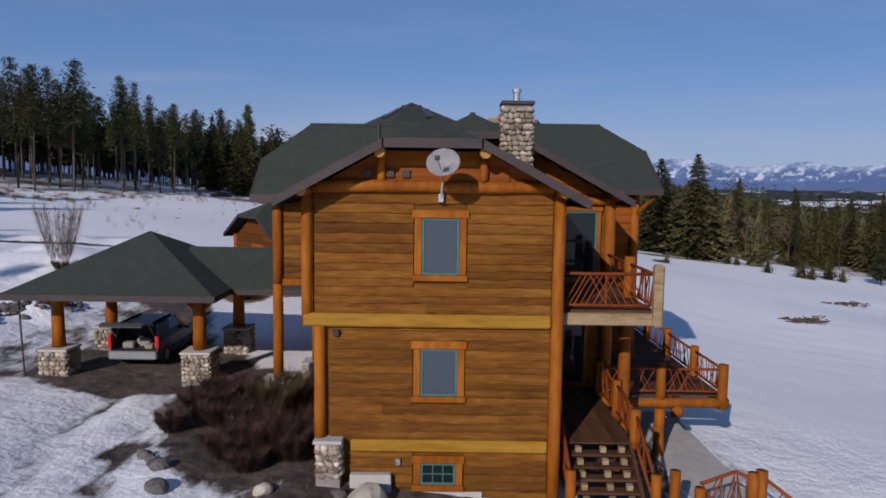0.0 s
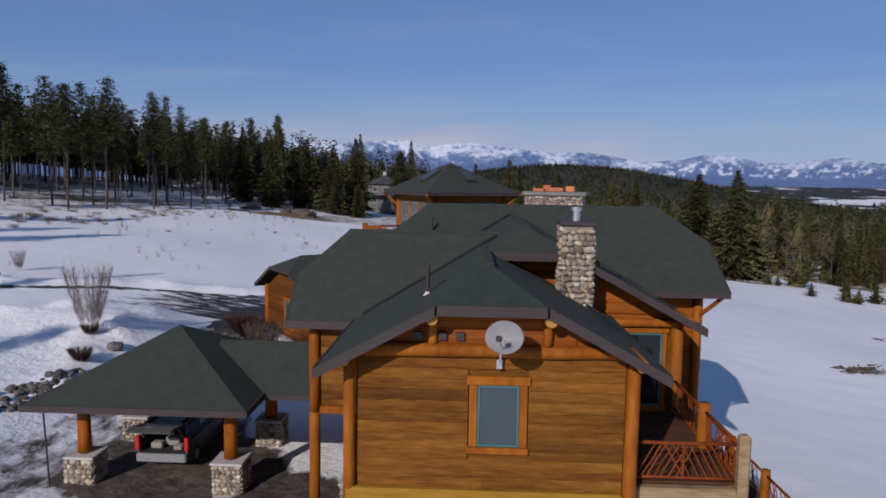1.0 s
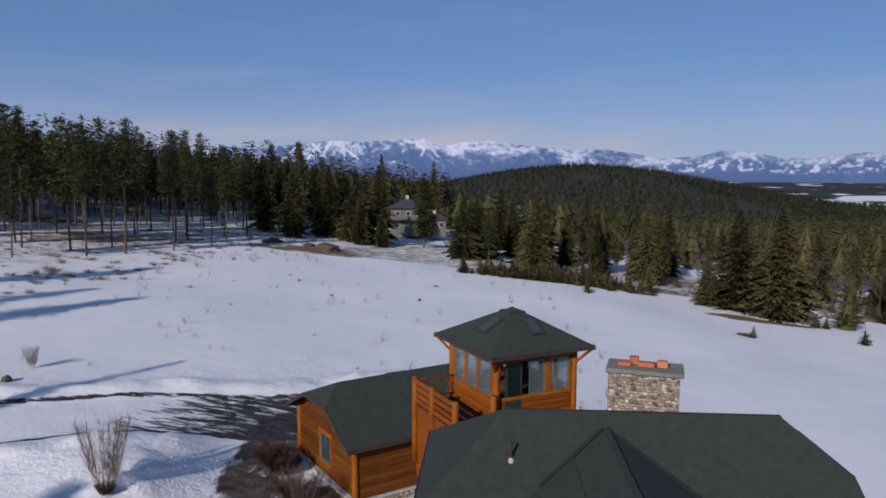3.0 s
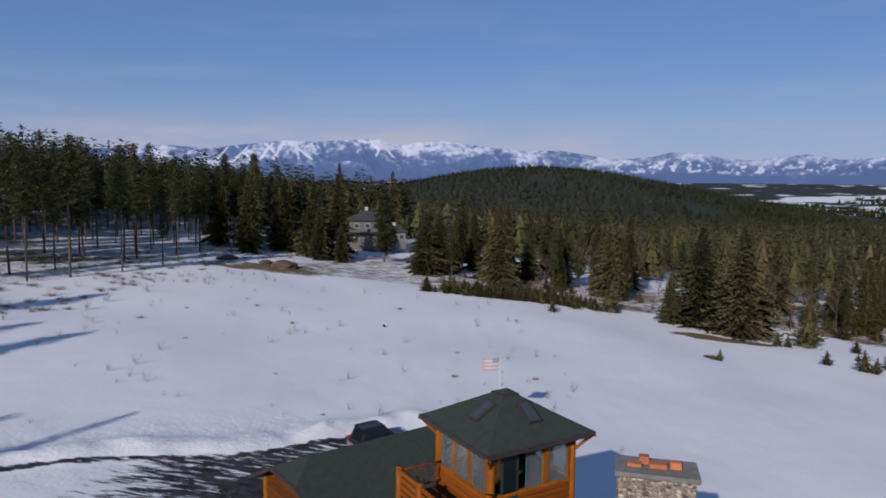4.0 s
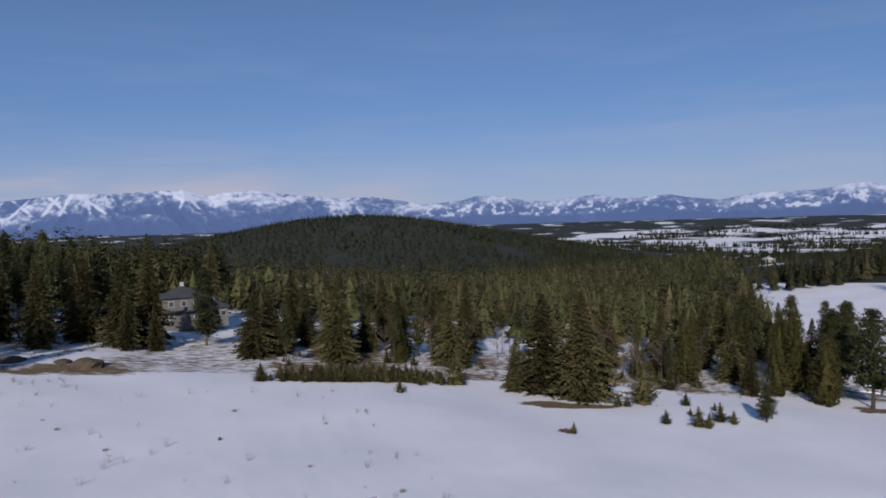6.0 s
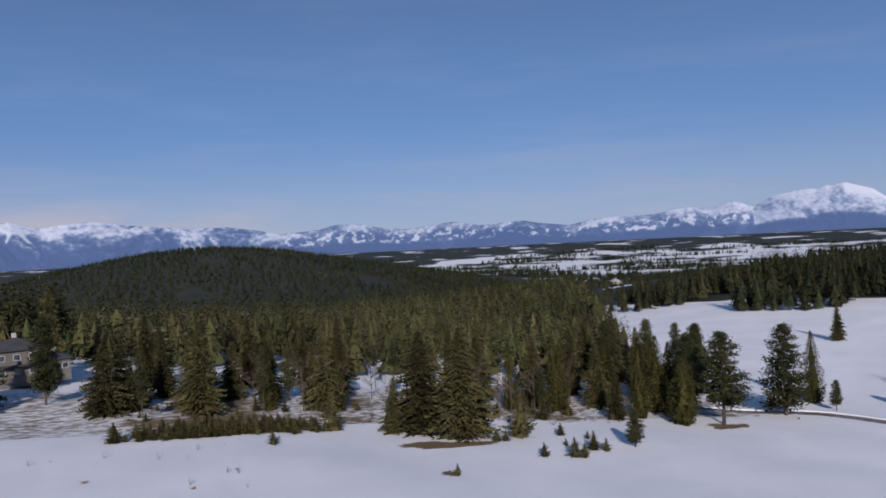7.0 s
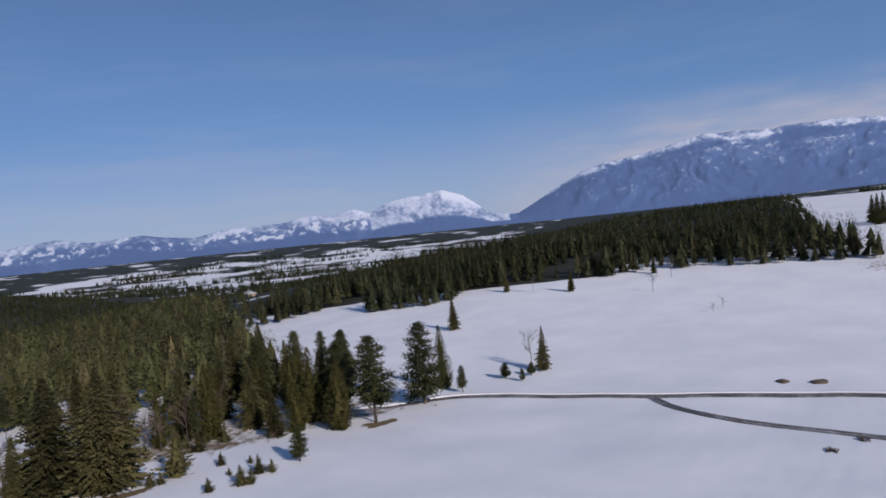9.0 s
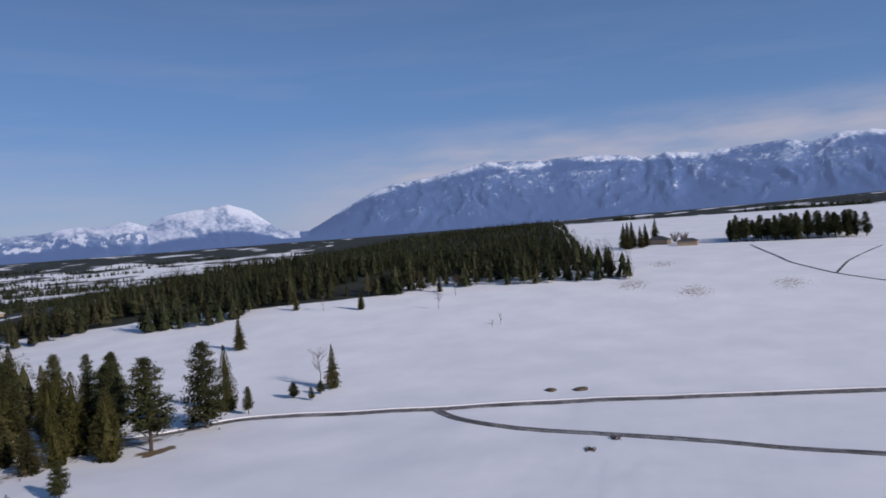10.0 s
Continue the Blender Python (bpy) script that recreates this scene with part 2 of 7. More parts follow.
def box(bm, x0, x1, y0, y1, z0, z1, bevel=0.0):
    r = bmesh.ops.create_cube(bm, size=1.0)
    bmesh.ops.transform(bm, verts=r["verts"], matrix=Matrix.Translation(((x0 + x1) / 2, (y0 + y1) / 2, (z0 + z1) / 2)) @ Matrix.Diagonal((abs(x1 - x0), abs(y1 - y0), abs(z1 - z0), 1)))
    if bevel:
        edges = list({e for v in r["verts"] for e in v.link_edges})
        bmesh.ops.bevel(bm, geom=edges, offset=bevel, segments=1, affect="EDGES")


def boxed(*a, bevel=0.0):
    bm = bmesh.new()
    box(bm, *a, bevel=bevel)
    return bm


def stick(bm, a, b, r0, r1=None, seg=10, rings=1, wob=0.0):
    """A round pole from a to b, tapered, slightly crooked."""
    a, b = Vector(a), Vector(b)
    r1 = r0 if r1 is None else r1
    q = (b - a).to_track_quat("Z", "Y").to_matrix()
    loops = []
    for i in range(rings + 1):
        f = i / rings
        c = a.lerp(b, f)
        if 0 < i < rings and wob:
            c += q @ Vector((random.uniform(-wob, wob), random.uniform(-wob, wob), 0))
        r = r0 + (r1 - r0) * f
        r *= 1 + (random.uniform(-0.05, 0.05) if wob else 0)
        loops.append([bm.verts.new(c + q @ Vector((r * math.cos(math.tau * k / seg), r * math.sin(math.tau * k / seg), 0))) for k in range(seg)])
    for u, v in zip(loops, loops[1:]):
        for k in range(seg):
            bm.faces.new((u[k], u[(k + 1) % seg], v[(k + 1) % seg], v[k]))
    bm.faces.new(loops[0][::-1]), bm.faces.new(loops[-1])


def pole(a, b, r0, r1=None, seg=12, rings=4, wob=0.012):
    bm = bmesh.new()
    stick(bm, a, b, r0, r1, seg, rings, wob)
    return bm


def smooth_step(a, b, v):
    v = np.clip((v - a) / (b - a), 0, 1)
    return v * v * (3 - 2 * v)


# ---- the lie of the land ----
KNOT_X = [-600, -250, -120, -45, -20, -8, 3, 15, 50, 110, 150, 220, 350, 450, 600, 820, 1000, 1500]
KNOT_Z = [26, 17, 10.5, 4.3, 1.7, 0.5, -0.3, -1.7, -5.5, -11.2, -13.5, -11, 1, 4.2, 9.0, 17.5, 17, -5]
# where the plain meets the foot of the mountains: bearing and elevation in degrees, seen from the hill
FOOT_AZ = [-180, 48, 56, 66, 77, 90, 97, 106, 125, 180]
FOOT_EL = [-0.45, -0.45, -0.42, -0.40, -0.30, -0.10, 0.02, 0.3, 0.2, -0.45]


def foot_z(x, y):
    return 24 + 3100 * np.tan(np.radians(np.interp(np.degrees(np.arctan2(x, y)), FOOT_AZ, FOOT_EL)))


def land(x, y):
    """Height of the ground: a hillside that falls to the east, a meadow hollow, then the valley and one wooded hill."""
    x, y = np.asarray(x, float), np.asarray(y, float)
    w = 6 + 0.06 * np.abs(x)
    b = sum(np.interp(x + k * w, KNOT_X, KNOT_Z) for k in (-1, -0.5, 0, 0.5, 1)) / 5
    b = b + smooth_step(150, 900, y) * (-45 - b)
    r = np.hypot(x, y)
    b = b + smooth_step(900, 2200, r) * (-45 - b)
    b = b + smooth_step(1700, 3150, r) * (foot_z(x, y) - b)
    return b + 79 * np.exp(-((x - 150) / 330) ** 2 - ((y - 1150) / 300) ** 2)


def land_at(x, y):
    return float(land(x, y))


# ---- ground ----
def snow_material():
    m = bpy.data.materials.new("snow_ground")
    m.use_nodes = True
    n, l = m.node_tree.nodes, m.node_tree.links
    b = n["Principled BSDF"]
    tc = n.new("ShaderNodeTexCoord")

    def noise_tex(scale, detail=6.0, rough=0.55, stretch=None):
        t = n.new("ShaderNodeTexNoise")
        t.inputs["Scale"].default_value, t.inputs["Detail"].default_value, t.inputs["Roughness"].default_value = scale, detail, rough
        if stretch:
            mp = n.new("ShaderNodeMapping")
            mp.inputs["Scale"].default_value = stretch
            l.new(tc.outputs["Object"], mp.inputs[0]), l.new(mp.outputs[0], t.inputs["Vector"])
        else:
            l.new(tc.outputs["Object"], t.inputs["Vector"])
        return t

    def ramp_of(src, a, c, ca=(0, 0, 0, 1), cc=(1, 1, 1, 1)):
        r = n.new("ShaderNodeValToRGB")
        r.color_ramp.elements[0].position, r.color_ramp.elements[1].position = a, c
        r.color_ramp.elements[0].color, r.color_ramp.elements[1].color = ca, cc
        l.new(src, r.inputs[0])
        return r.outputs[0]

    def math_of(op, p, q):
        k = n.new("ShaderNodeMath")
        k.operation = op
        for i, s in enumerate((p, q)):
            if isinstance(s, (int, float)):
                k.inputs[i].default_value = s
            else:
                l.new(s, k.inputs[i])
        return k.outputs[0]

    def mixed(f, p, q):
        k = n.new("ShaderNodeMixRGB")
        l.new(f, k.inputs[0])
        for i, s in ((1, p), (2, q)):
            if isinstance(s, tuple):
                k.inputs[i].default_value = s
            else:
                l.new(s, k.inputs[i])
        return k.outputs[0]

    snow = ramp_of(noise_tex(0.06, 5).outputs[0], 0.35, 0.7, (0.76, 0.77, 0.79, 1), (0.86, 0.86, 0.87, 1))
    earth = ramp_of(noise_tex(1.7, 7).outputs[0], 0.3, 0.7, (0.034, 0.028, 0.025, 1), (0.14, 0.112, 0.092, 1))
    grass = ramp_of(noise_tex(2.5, 7, 0.7).outputs[0], 0.3, 0.7, (0.10, 0.07, 0.035, 1), (0.24, 0.18, 0.10, 1))
    woods = ramp_of(noise_tex(0.05, 7, 0.7).outputs[0], 0.3, 0.75, (0.024, 0.028, 0.020, 1), (0.052, 0.052, 0.038, 1))

    def cover(name, tex, soft=0.09):
        a = n.new("ShaderNodeAttribute")
        a.attribute_name = name
        d = math_of("SUBTRACT", math_of("MULTIPLY", a.outputs["Fac"], 1.35), tex.outputs[0])
        return ramp_of(math_of("ADD", d, 0.5), 0.5 - soft, 0.5 + soft)

    out = mixed(cover("grass", noise_tex(0.8, 8, 0.7, (0.6, 1.2, 1.0))), snow, grass)
    out = mixed(cover("earth", noise_tex(1.0, 8, 0.66, (1.2, 0.5, 1.0))), out, earth)
    tar = ramp_of(noise_tex(0.8, 7).outputs[0], 0.3, 0.7, (0.016, 0.016, 0.018, 1), (0.062, 0.060, 0.060, 1))
    out = mixed(cover("tar", noise_tex(1.9, 8, 0.70, (0.24, 1.3, 1.0)), 0.05), out, tar)
    out = mixed(cover("woods", noise_tex(0.0065, 6, 0.55), 0.02), out, woods)
    l.new(out, b.inputs["Base Color"])
    b.inputs["Roughness"].default_value, b.inputs["Specular IOR Level"].default_value = 0.75, 0.2
    bump = n.new("ShaderNodeBump")
    bump.inputs["Distance"].default_value = 0.3
    trod = n.new("ShaderNodeAttribute")
    trod.attribute_name = "trod"
    l.new(math_of("ADD", math_of("MULTIPLY", trod.outputs["Fac"], 0.46), 0.10), bump.inputs["Strength"])
    l.new(math_of("ADD", noise_tex(0.9, 8, 0.6).outputs[0], math_of("MULTIPLY", noise_tex(4, 6, 0.6).outputs[0], 0.35)), bump.inputs["Height"])
    l.new(bump.outputs[0], b.inputs["Normal"])
    return m


M_SNOW = snow_material()


def segment_near(x, y, pts, width):
    """1 along a bent line of the given half width, 0 away from it."""
    best = np.full(np.shape(x), 1e9)
    for (ax, ay), (bx, by) in zip(pts, pts[1:]):
        dx, dy = bx - ax, by - ay
        f = np.clip(((x - ax) * dx + (y - ay) * dy) / (dx * dx + dy * dy), 0, 1)
        best = np.minimum(best, np.hypot(x - ax - f * dx, y - ay - f * dy))
    return 1 - smooth_step(width * 0.7, width * 1.3, best), best


def lumps(x, y, scale, seed):
    return np.array([noise.noise((a * scale, b * scale, seed)) for a, b in zip(np.ravel(x), np.ravel(y))]).reshape(np.shape(x))


def spread(n, inner, outer):
    """Grid lines, close together near the middle and far apart out at the horizon."""
    s = np.linspace(-1, 1, n)
    k = 7.6
    return outer * np.sinh(k * s) / np.sinh(k) + inner * s


DRIVE = [(-10.8, 24.6), (-11.2, 28.0), (-14.0, 36.0), (-15.0, 42.0), (-15.5, 49.5)]
DRIVE_FAR = [(-60.0, 36.0), (-40.0, 41.0), (-31.0, 44.0), (-24.0, 48.0), (-16.5, 50.5), (-11.0, 54.6), (-5.0, 59.0)]


def ground_covers(x, y):
    wild = lumps(x, y, 0.05, 3.1)
    edge = 128 - 0.22 * np.clip(x - 20, 0, 200)
    belt = smooth_step(0, 6, y - edge) * (1 - smooth_step(30, 60, y - edge)) * smooth_step(-45, -25, x) * (1 - smooth_step(105, 125, x))
    west = smooth_step(0, 14, -(x + 50) + 0.25 * (y - 95)) * smooth_step(40, 75, y)
    grass = 0.36 * belt + 0.33 * west + 0.12 * smooth_step(0.1, 0.5, wild)
    for cx, cy, rx, ry in ((38, 112.5, 9, 1.6), (92, 108.5, 5, 1.5), (-34, 134, 12, 5), (2, 137, 12, 3), (-42, 131, 6, 3)):
        grass = np.maximum(grass, (0.95 if cx > 20 else 0.52) * np.exp(-(((x - cx) / rx) ** 2 + ((y - cy + 0.12 * (x - cx)) / ry) ** 2) ** 2))
    grass = np.maximum(grass, 0.62 * np.exp(-(((x + 11.2) / 1.6) ** 2 + ((y - 39.6) / 2.6) ** 2) ** 2))
    for cx, cy in ((297, 29), (279, 5), (288, -31), (350, 15)):
        grass = np.maximum(grass, 0.36 * np.exp(-(((x - cx) / 24) ** 2 + ((y - cy) / 15) ** 2)))
    yard = np.exp(-(((x + 4.6) / 3.0) ** 2 + ((y - 18.6) / 3.6) ** 2) ** 2)
    earth = np.maximum(0.86 * yard, 0.78 * np.exp(-(((x + 0.5) / 4.5) ** 2 + ((y - 14.9) / 1.3) ** 2) ** 2))
    near, _ = segment_near(x, y, DRIVE, 2.1)
    far, _ = segment_near(x, y, DRIVE_FAR, 4.0)
    _, off = segment_near(x, y, DRIVE_FAR, 4.0)
    spur_road, _ = segment_near(x, y, [(-18.5, 17.5), (-16.0, 23.5), (-15.3, 29.0), (-14.3, 36.0)], 1.9)
    earth = np.maximum(earth, 0.37 * spur_road)
    lines = 0.34 * np.exp(-((off - 3.5) / 0.5) ** 2) * (x < -9) * (y > 38)
    earth = np.maximum(earth, np.maximum(0.60 * near * (0.8 + 0.2 * lumps(x, y, 0.5, 17.0)), 0.12 * far))
    tar = np.maximum((0.24 + 0.195 * np.exp(-((x + 16) / 8.0) ** 4)) * far, lines * 1.5)
    earth = np.maximum(earth, 0.80 * np.exp(-(((x + 11) / 4.2) ** 2 + ((y - 25.3) / 3.6) ** 2) ** 3))
    for off in (-1.1, 0.9):
        c = -9.1 - 0.16 * (y - 18) + 0.016 * (y - 18) ** 2 + off
        earth = np.maximum(earth, 0.355 * np.exp(-((x - c) / 0.6) ** 2) * (y > 4) * (y < 23))
    scrape, _ = segment_near(x, y, [(-7.6, 14.4), (-7.9, 16.0), (-8.3, 17.4)], 0.45)
    earth = np.maximum(earth, 0.47 * scrape)
    earth = np.maximum(earth, 0.80 * np.exp(-(((x + 6.3) / 2.6) ** 2 + ((y - 22) / 3.6) ** 2) ** 2))
    r = np.hypot(x, y)
    earth = np.maximum(earth, 0.40 * np.exp(-((x - 7.5) / 3.5) ** 2 - ((y - 19) / 4) ** 2))
    # darker ground beneath the deck, between the stairs and the patio
    earth = np.maximum(earth, 0.80 * np.exp(-(((x - 4.6) / 2.2) ** 2 + ((y - 20) / 4.5) ** 2) ** 2))
    woods = smooth_step(420, 700, r) * 0.49 + 0.45 * np.exp(-((x - 130) / 380) ** 2 - ((y - 1050) / 430) ** 2) - 0.05 * smooth_step(2200, 2600, r)
    bearing = np.degrees(np.arctan2(x, y))
    open_land = smooth_step(22, 27, bearing) * (1 - smooth_step(58, 66, bearing)) * smooth_step(850, 1050, r) * (1 - smooth_step(2250, 2500, r))
    open_land = np.maximum(open_land, np.exp(-(((x - 330) / 75) ** 2 + ((y - 560) / 95) ** 2) ** 2))
    woods = woods * (1 - 0.31 * open_land)
    # darker floor in the dense woods: needle litter, plus tree shade painted in
    woods = np.maximum(woods, 0.62 * smooth_step(225, 255, y) * smooth_step(-70, -40, x) * (1 - smooth_step(-6, 10, x - 72 - 0.84 * (y - 128))) * (y < 620))
    woods = np.maximum(woods, 0.6 * smooth_step(8, 25, x - 262 + 0.28 * (y - 205)) * smooth_step(120, 150, y) * (y < 420) * (x < 520))
    meadow = smooth_step(0, 120, x - 300) * (1 - smooth_step(60, 200, y)) * (1 - smooth_step(860, 940, x))
    woods = woods * (1 - meadow)
    woods = np.maximum(woods, 0.7 * smooth_step(64, 67, bearing) * (1 - smooth_step(80, 83, bearing)) * smooth_step(480, 540, r))
    return np.clip(grass, 0, 1), np.clip(earth, 0, 1), np.clip(woods, 0, 1), np.clip(tar, 0, 1)


def build_ground():
    xs, ys = spread(430, 60, 4650), spread(430, 60, 4650) + 38
    gx, gy = np.meshgrid(xs, ys)
    z = land(gx, gy)
    near = np.hypot(gx, gy - 40) < 150
    bumps = np.zeros_like(z)
    bumps[near] = lumps(gx[near], gy[near], 0.06, 1.0) * 0.35 + lumps(gx[near], gy[near], 0.5, 2.0) * 0.05
    z = z + bumps
    # ploughed banks beside the drive
    on, d = segment_near(gx, gy, DRIVE, 3.0)
    on2, d2 = segment_near(gx, gy, DRIVE_FAR, 3.4)
    dd = np.minimum(d, d2)
    bank = np.exp(-((dd - 5.4) / 1.2) ** 2) * (0.36 + 0.5 * lumps(gx, gy, 0.35, 5.0) + 0.30 * lumps(gx, gy, 1.1, 6.0)) * (gy > 30)
    bank += 0.9 * np.exp(-((gx + 22) / 4) ** 2 - ((gy - 40) / 4) ** 2)
    bank *= np.where((gx > -13) & (gy < 54), 0, 1)
    z = z + bank
    z = z - 0.10 * np.maximum(on, on2)
    # flat yard and terrace round the house
    terrace = np.exp(-(((gx + 5) / 13) ** 2 + ((gy - 26) / 11) ** 2) ** 3)
    level = 0.38 - 0.4 * smooth_step(-4, 2, gx) - 0.9 * smooth_step(2.2, 6, gx)
    z = z + terrace * (np.where(gx < 8, level, z) - z) * 0.95
    # trodden and driven snow before the house
    ruts = (gy < 24) & (gx < -3) & (gx > -30) & (gy > 2)
    for off in (-1.0, 0.8):
        c = -9.1 - 0.16 * (gy - 18) + 0.016 * (gy - 18) ** 2 + off
        z = z - np.where(ruts, 0.16 * np.exp(-((gx - c) / 0.55) ** 2), 0)
    z = z + np.where(ruts, 0.12 * lumps(gx, gy, 0.7, 8.0) + 0.08 * lumps(gx, gy, 1.3, 9.0), 0)
    nx, ny = len(xs), len(ys)
    verts = np.stack([gx.ravel(), gy.ravel(), z.ravel()], 1)
    i = np.arange((ny - 1) * (nx - 1))
    a = i // (nx - 1) * nx + i % (nx - 1)
    faces = np.stack([a, a + 1, a + nx + 1, a + nx], 1)
    me = bpy.data.meshes.new("ground")
    me.from_pydata(verts.tolist(), [], faces.tolist())
    me.shade_smooth()
    me.materials.append(M_SNOW)
    near_yard = np.exp(-(((gx + 10) / 17) ** 2 + ((gy - 24) / 24) ** 2) ** 2) + np.exp(-(((gx - 11) / 7) ** 2 + ((gy - 18) / 7) ** 2) ** 2)
    trod = np.clip(near_yard + 0.8 * np.exp(-((dd - 6) / 4.5) ** 2) * (gy > 30) * (gy < 62), 0, 1)
    me.attributes.new("trod", "FLOAT", "POINT").data.foreach_set("value", trod.ravel().astype(np.float32))
    for name, values in zip(("grass", "earth", "woods", "tar"), ground_covers(gx, gy)):
        me.attributes.new(name, "FLOAT", "POINT").data.foreach_set("value", values.ravel().astype(np.float32))
    ob = new("ground", me)
    return structure(ob, "snow-covered hillside meadow falling to a wide valley"), (xs, ys, z)


GROUND, (GX, GY, GZ) = build_ground()


def ground_z(x, y):
    """The height of the built ground."""
    i, j = int(np.clip(np.searchsorted(GX, x) - 1, 0, len(GX) - 2)), int(np.clip(np.searchsorted(GY, y) - 1, 0, len(GY) - 2))
    u, v = (x - GX[i]) / (GX[i + 1] - GX[i]), (y - GY[j]) / (GY[j + 1] - GY[j])
    return float(GZ[j, i] * (1 - u) * (1 - v) + GZ[j, i + 1] * u * (1 - v) + GZ[j + 1, i] * (1 - u) * v + GZ[j + 1, i + 1] * u * v)


# ---- mountains round the valley ----
SKY_AZ = [-180, -60, -30, -24.2, -21.4, -18.5, -16.5, -12.7, -10.6, -7.9, -5.2, -3.4, -1.8, -0.2, 2.1, 3.9, 6.7, 9.4, 12.2, 13.5, 16.6, 17.9, 19.6, 21.7, 23.8, 25.4, 27.4, 29.5, 31.1, 33.2, 34.5, 36.8, 39, 43.4, 45.9, 47.6,
          49.2, 50.6, 51.9, 54.2, 56.5, 58.3, 60.6, 62.7, 65.6, 68, 69.9, 73.1, 75, 77.4, 79.7, 82, 84.2, 88.2, 90, 91.7, 94.1, 96.6, 100, 101.9, 103.7, 105.4, 107, 130, 180]
SKY_EL = [1.5, 1.6, 1.8, 1.9, 2.2, 2.0, 2.3, 2.7, 2.65, 2.8, 2.9, 2.4, 2.7, 2.8, 2.5, 2.3, 2.05, 2.1, 1.65, 1.35, 1.6, 1.95, 1.9, 1.5, 1.3, 1.55, 1.75, 1.35, 1.44, 1.57, 1.3, 1.0, 1.4, 1.5, 1.88, 1.7,
          2.15, 1.6, 2.3, 2.65, 2.95, 2.3, 0.6, 0.45, 2.0, 3.2, 3.75, 4.1, 4.55, 5.0, 4.95, 4.75, 4.9, 4.7, 4.3, 4.55, 4.3, 4.5, 4.7, 4.3, 4.7, 4.7, 4.4, 3.0, 1.5]
# ski runs that fan out below the north-western summit: bearing at the top and at the foot
RUNS = ((-17.0, -18.2), (-16.4, -15.2), (-15.4, -16.8), (-14.2, -13.0), (-13.6, -14.8), (-12.4, -10.4), (-11.9, -11.6), (-12.8, -13.7), (-5.2, -3.6), (-5.0, -5.6))


def build_mountains():
    az = np.concatenate([np.arange(-180, -42, 1.2), np.arange(-42, 126, 0.1), np.arange(126, 180, 1.2)])
    nr = 44
    na = len(az)
    rs = np.concatenate([np.linspace(3100, 4300, nr - 6), np.linspace(4360, 4700, 6)])
    crest = np.interp(az, SKY_AZ, SKY_EL)
    foot = 24 + 3100 * np.tan(np.radians(np.interp(az, FOOT_AZ, FOOT_EL)))
    verts, snow, side = [], [], []
    for r in rs:
        f = (r - 3100) / (4300 - 3100)
        for i, a in enumerate(az):
            span = math.tan(radians(crest[i])) * 4300 + 24 - foot[i]
            shape = max(0.0, min(1.0, f)) ** 1.2 if f <= 1 else max(0.0, 1 - (f - 1) * 1.2)
            # spurs that run down and sideways from the crest
            up = shape * span / 75
            warp = noise.fractal(Vector((a * 0.25, up * 0.5, 8.0)), 0.8, 2.0, 3)
            lean = 0.9 * math.tanh(6 * noise.noise((a * 0.11, 0.0, 21.0)))
            spur = noise.ridged_multi_fractal(Vector((a * 0.30 + lean * up * 0.40 + 0.5 * warp, up * 0.30, 5.0)), 0.9, 2.1, 5, 1.0, 2.0) / 2.2 - 0.45
            wide = noise.fractal(Vector((a * 0.22 + warp, up * 0.5, 2.0)), 0.8, 2.1, 3)
            patch = noise.fractal(Vector((a * 1.9 + 0.6 * lean * up + 0.5 * warp, up * 2.4, 12.0)), 0.7, 2.3, 4)
            h = foot[i] - 2 + span * shape + span * (0.20 * spur + 0.05 * wide) * (1.1 - 0.85 * shape) * min(1.0, 3 * shape)
            verts.append((r * math.sin(radians(a)), r * math.cos(radians(a)), h))
            side.append((radians(a) * 4300, h, lean))
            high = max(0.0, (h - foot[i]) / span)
            # blue band along the foot: less snow there, and haze painted in
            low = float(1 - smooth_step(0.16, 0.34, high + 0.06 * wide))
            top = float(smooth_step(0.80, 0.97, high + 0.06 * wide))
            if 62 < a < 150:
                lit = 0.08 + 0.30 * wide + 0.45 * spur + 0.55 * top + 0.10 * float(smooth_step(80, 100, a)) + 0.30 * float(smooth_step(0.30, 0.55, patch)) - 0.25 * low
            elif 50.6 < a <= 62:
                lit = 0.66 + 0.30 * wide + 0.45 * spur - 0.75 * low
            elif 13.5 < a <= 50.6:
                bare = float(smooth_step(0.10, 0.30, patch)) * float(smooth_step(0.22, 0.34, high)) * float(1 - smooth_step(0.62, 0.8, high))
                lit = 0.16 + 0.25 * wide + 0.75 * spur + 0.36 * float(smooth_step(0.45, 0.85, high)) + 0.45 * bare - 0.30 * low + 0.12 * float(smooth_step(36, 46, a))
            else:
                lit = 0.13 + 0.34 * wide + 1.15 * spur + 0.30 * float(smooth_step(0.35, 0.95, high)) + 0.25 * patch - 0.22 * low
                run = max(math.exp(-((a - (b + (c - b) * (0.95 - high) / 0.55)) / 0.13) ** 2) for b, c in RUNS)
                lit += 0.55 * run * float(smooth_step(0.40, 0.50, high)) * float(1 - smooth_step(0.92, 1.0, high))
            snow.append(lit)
    idx = np.arange((nr - 1) * na)
    j, i = idx // na, idx % na
    k = (i + 1) % na
    faces = np.stack([j * na + i, j * na + k, (j + 1) * na + k, (j + 1) * na + i], 1)
    me = bpy.data.meshes.new("mountains")
    me.from_pydata(verts, [], faces.tolist())
    me.shade_smooth()
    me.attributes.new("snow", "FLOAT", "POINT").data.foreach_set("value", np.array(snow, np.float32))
    me.attributes.new("side", "FLOAT_VECTOR", "POINT").data.foreach_set("vector", np.array(side, np.float32).ravel())
    m = bpy.data.materials.new("mountain_side")
    m.use_nodes = True
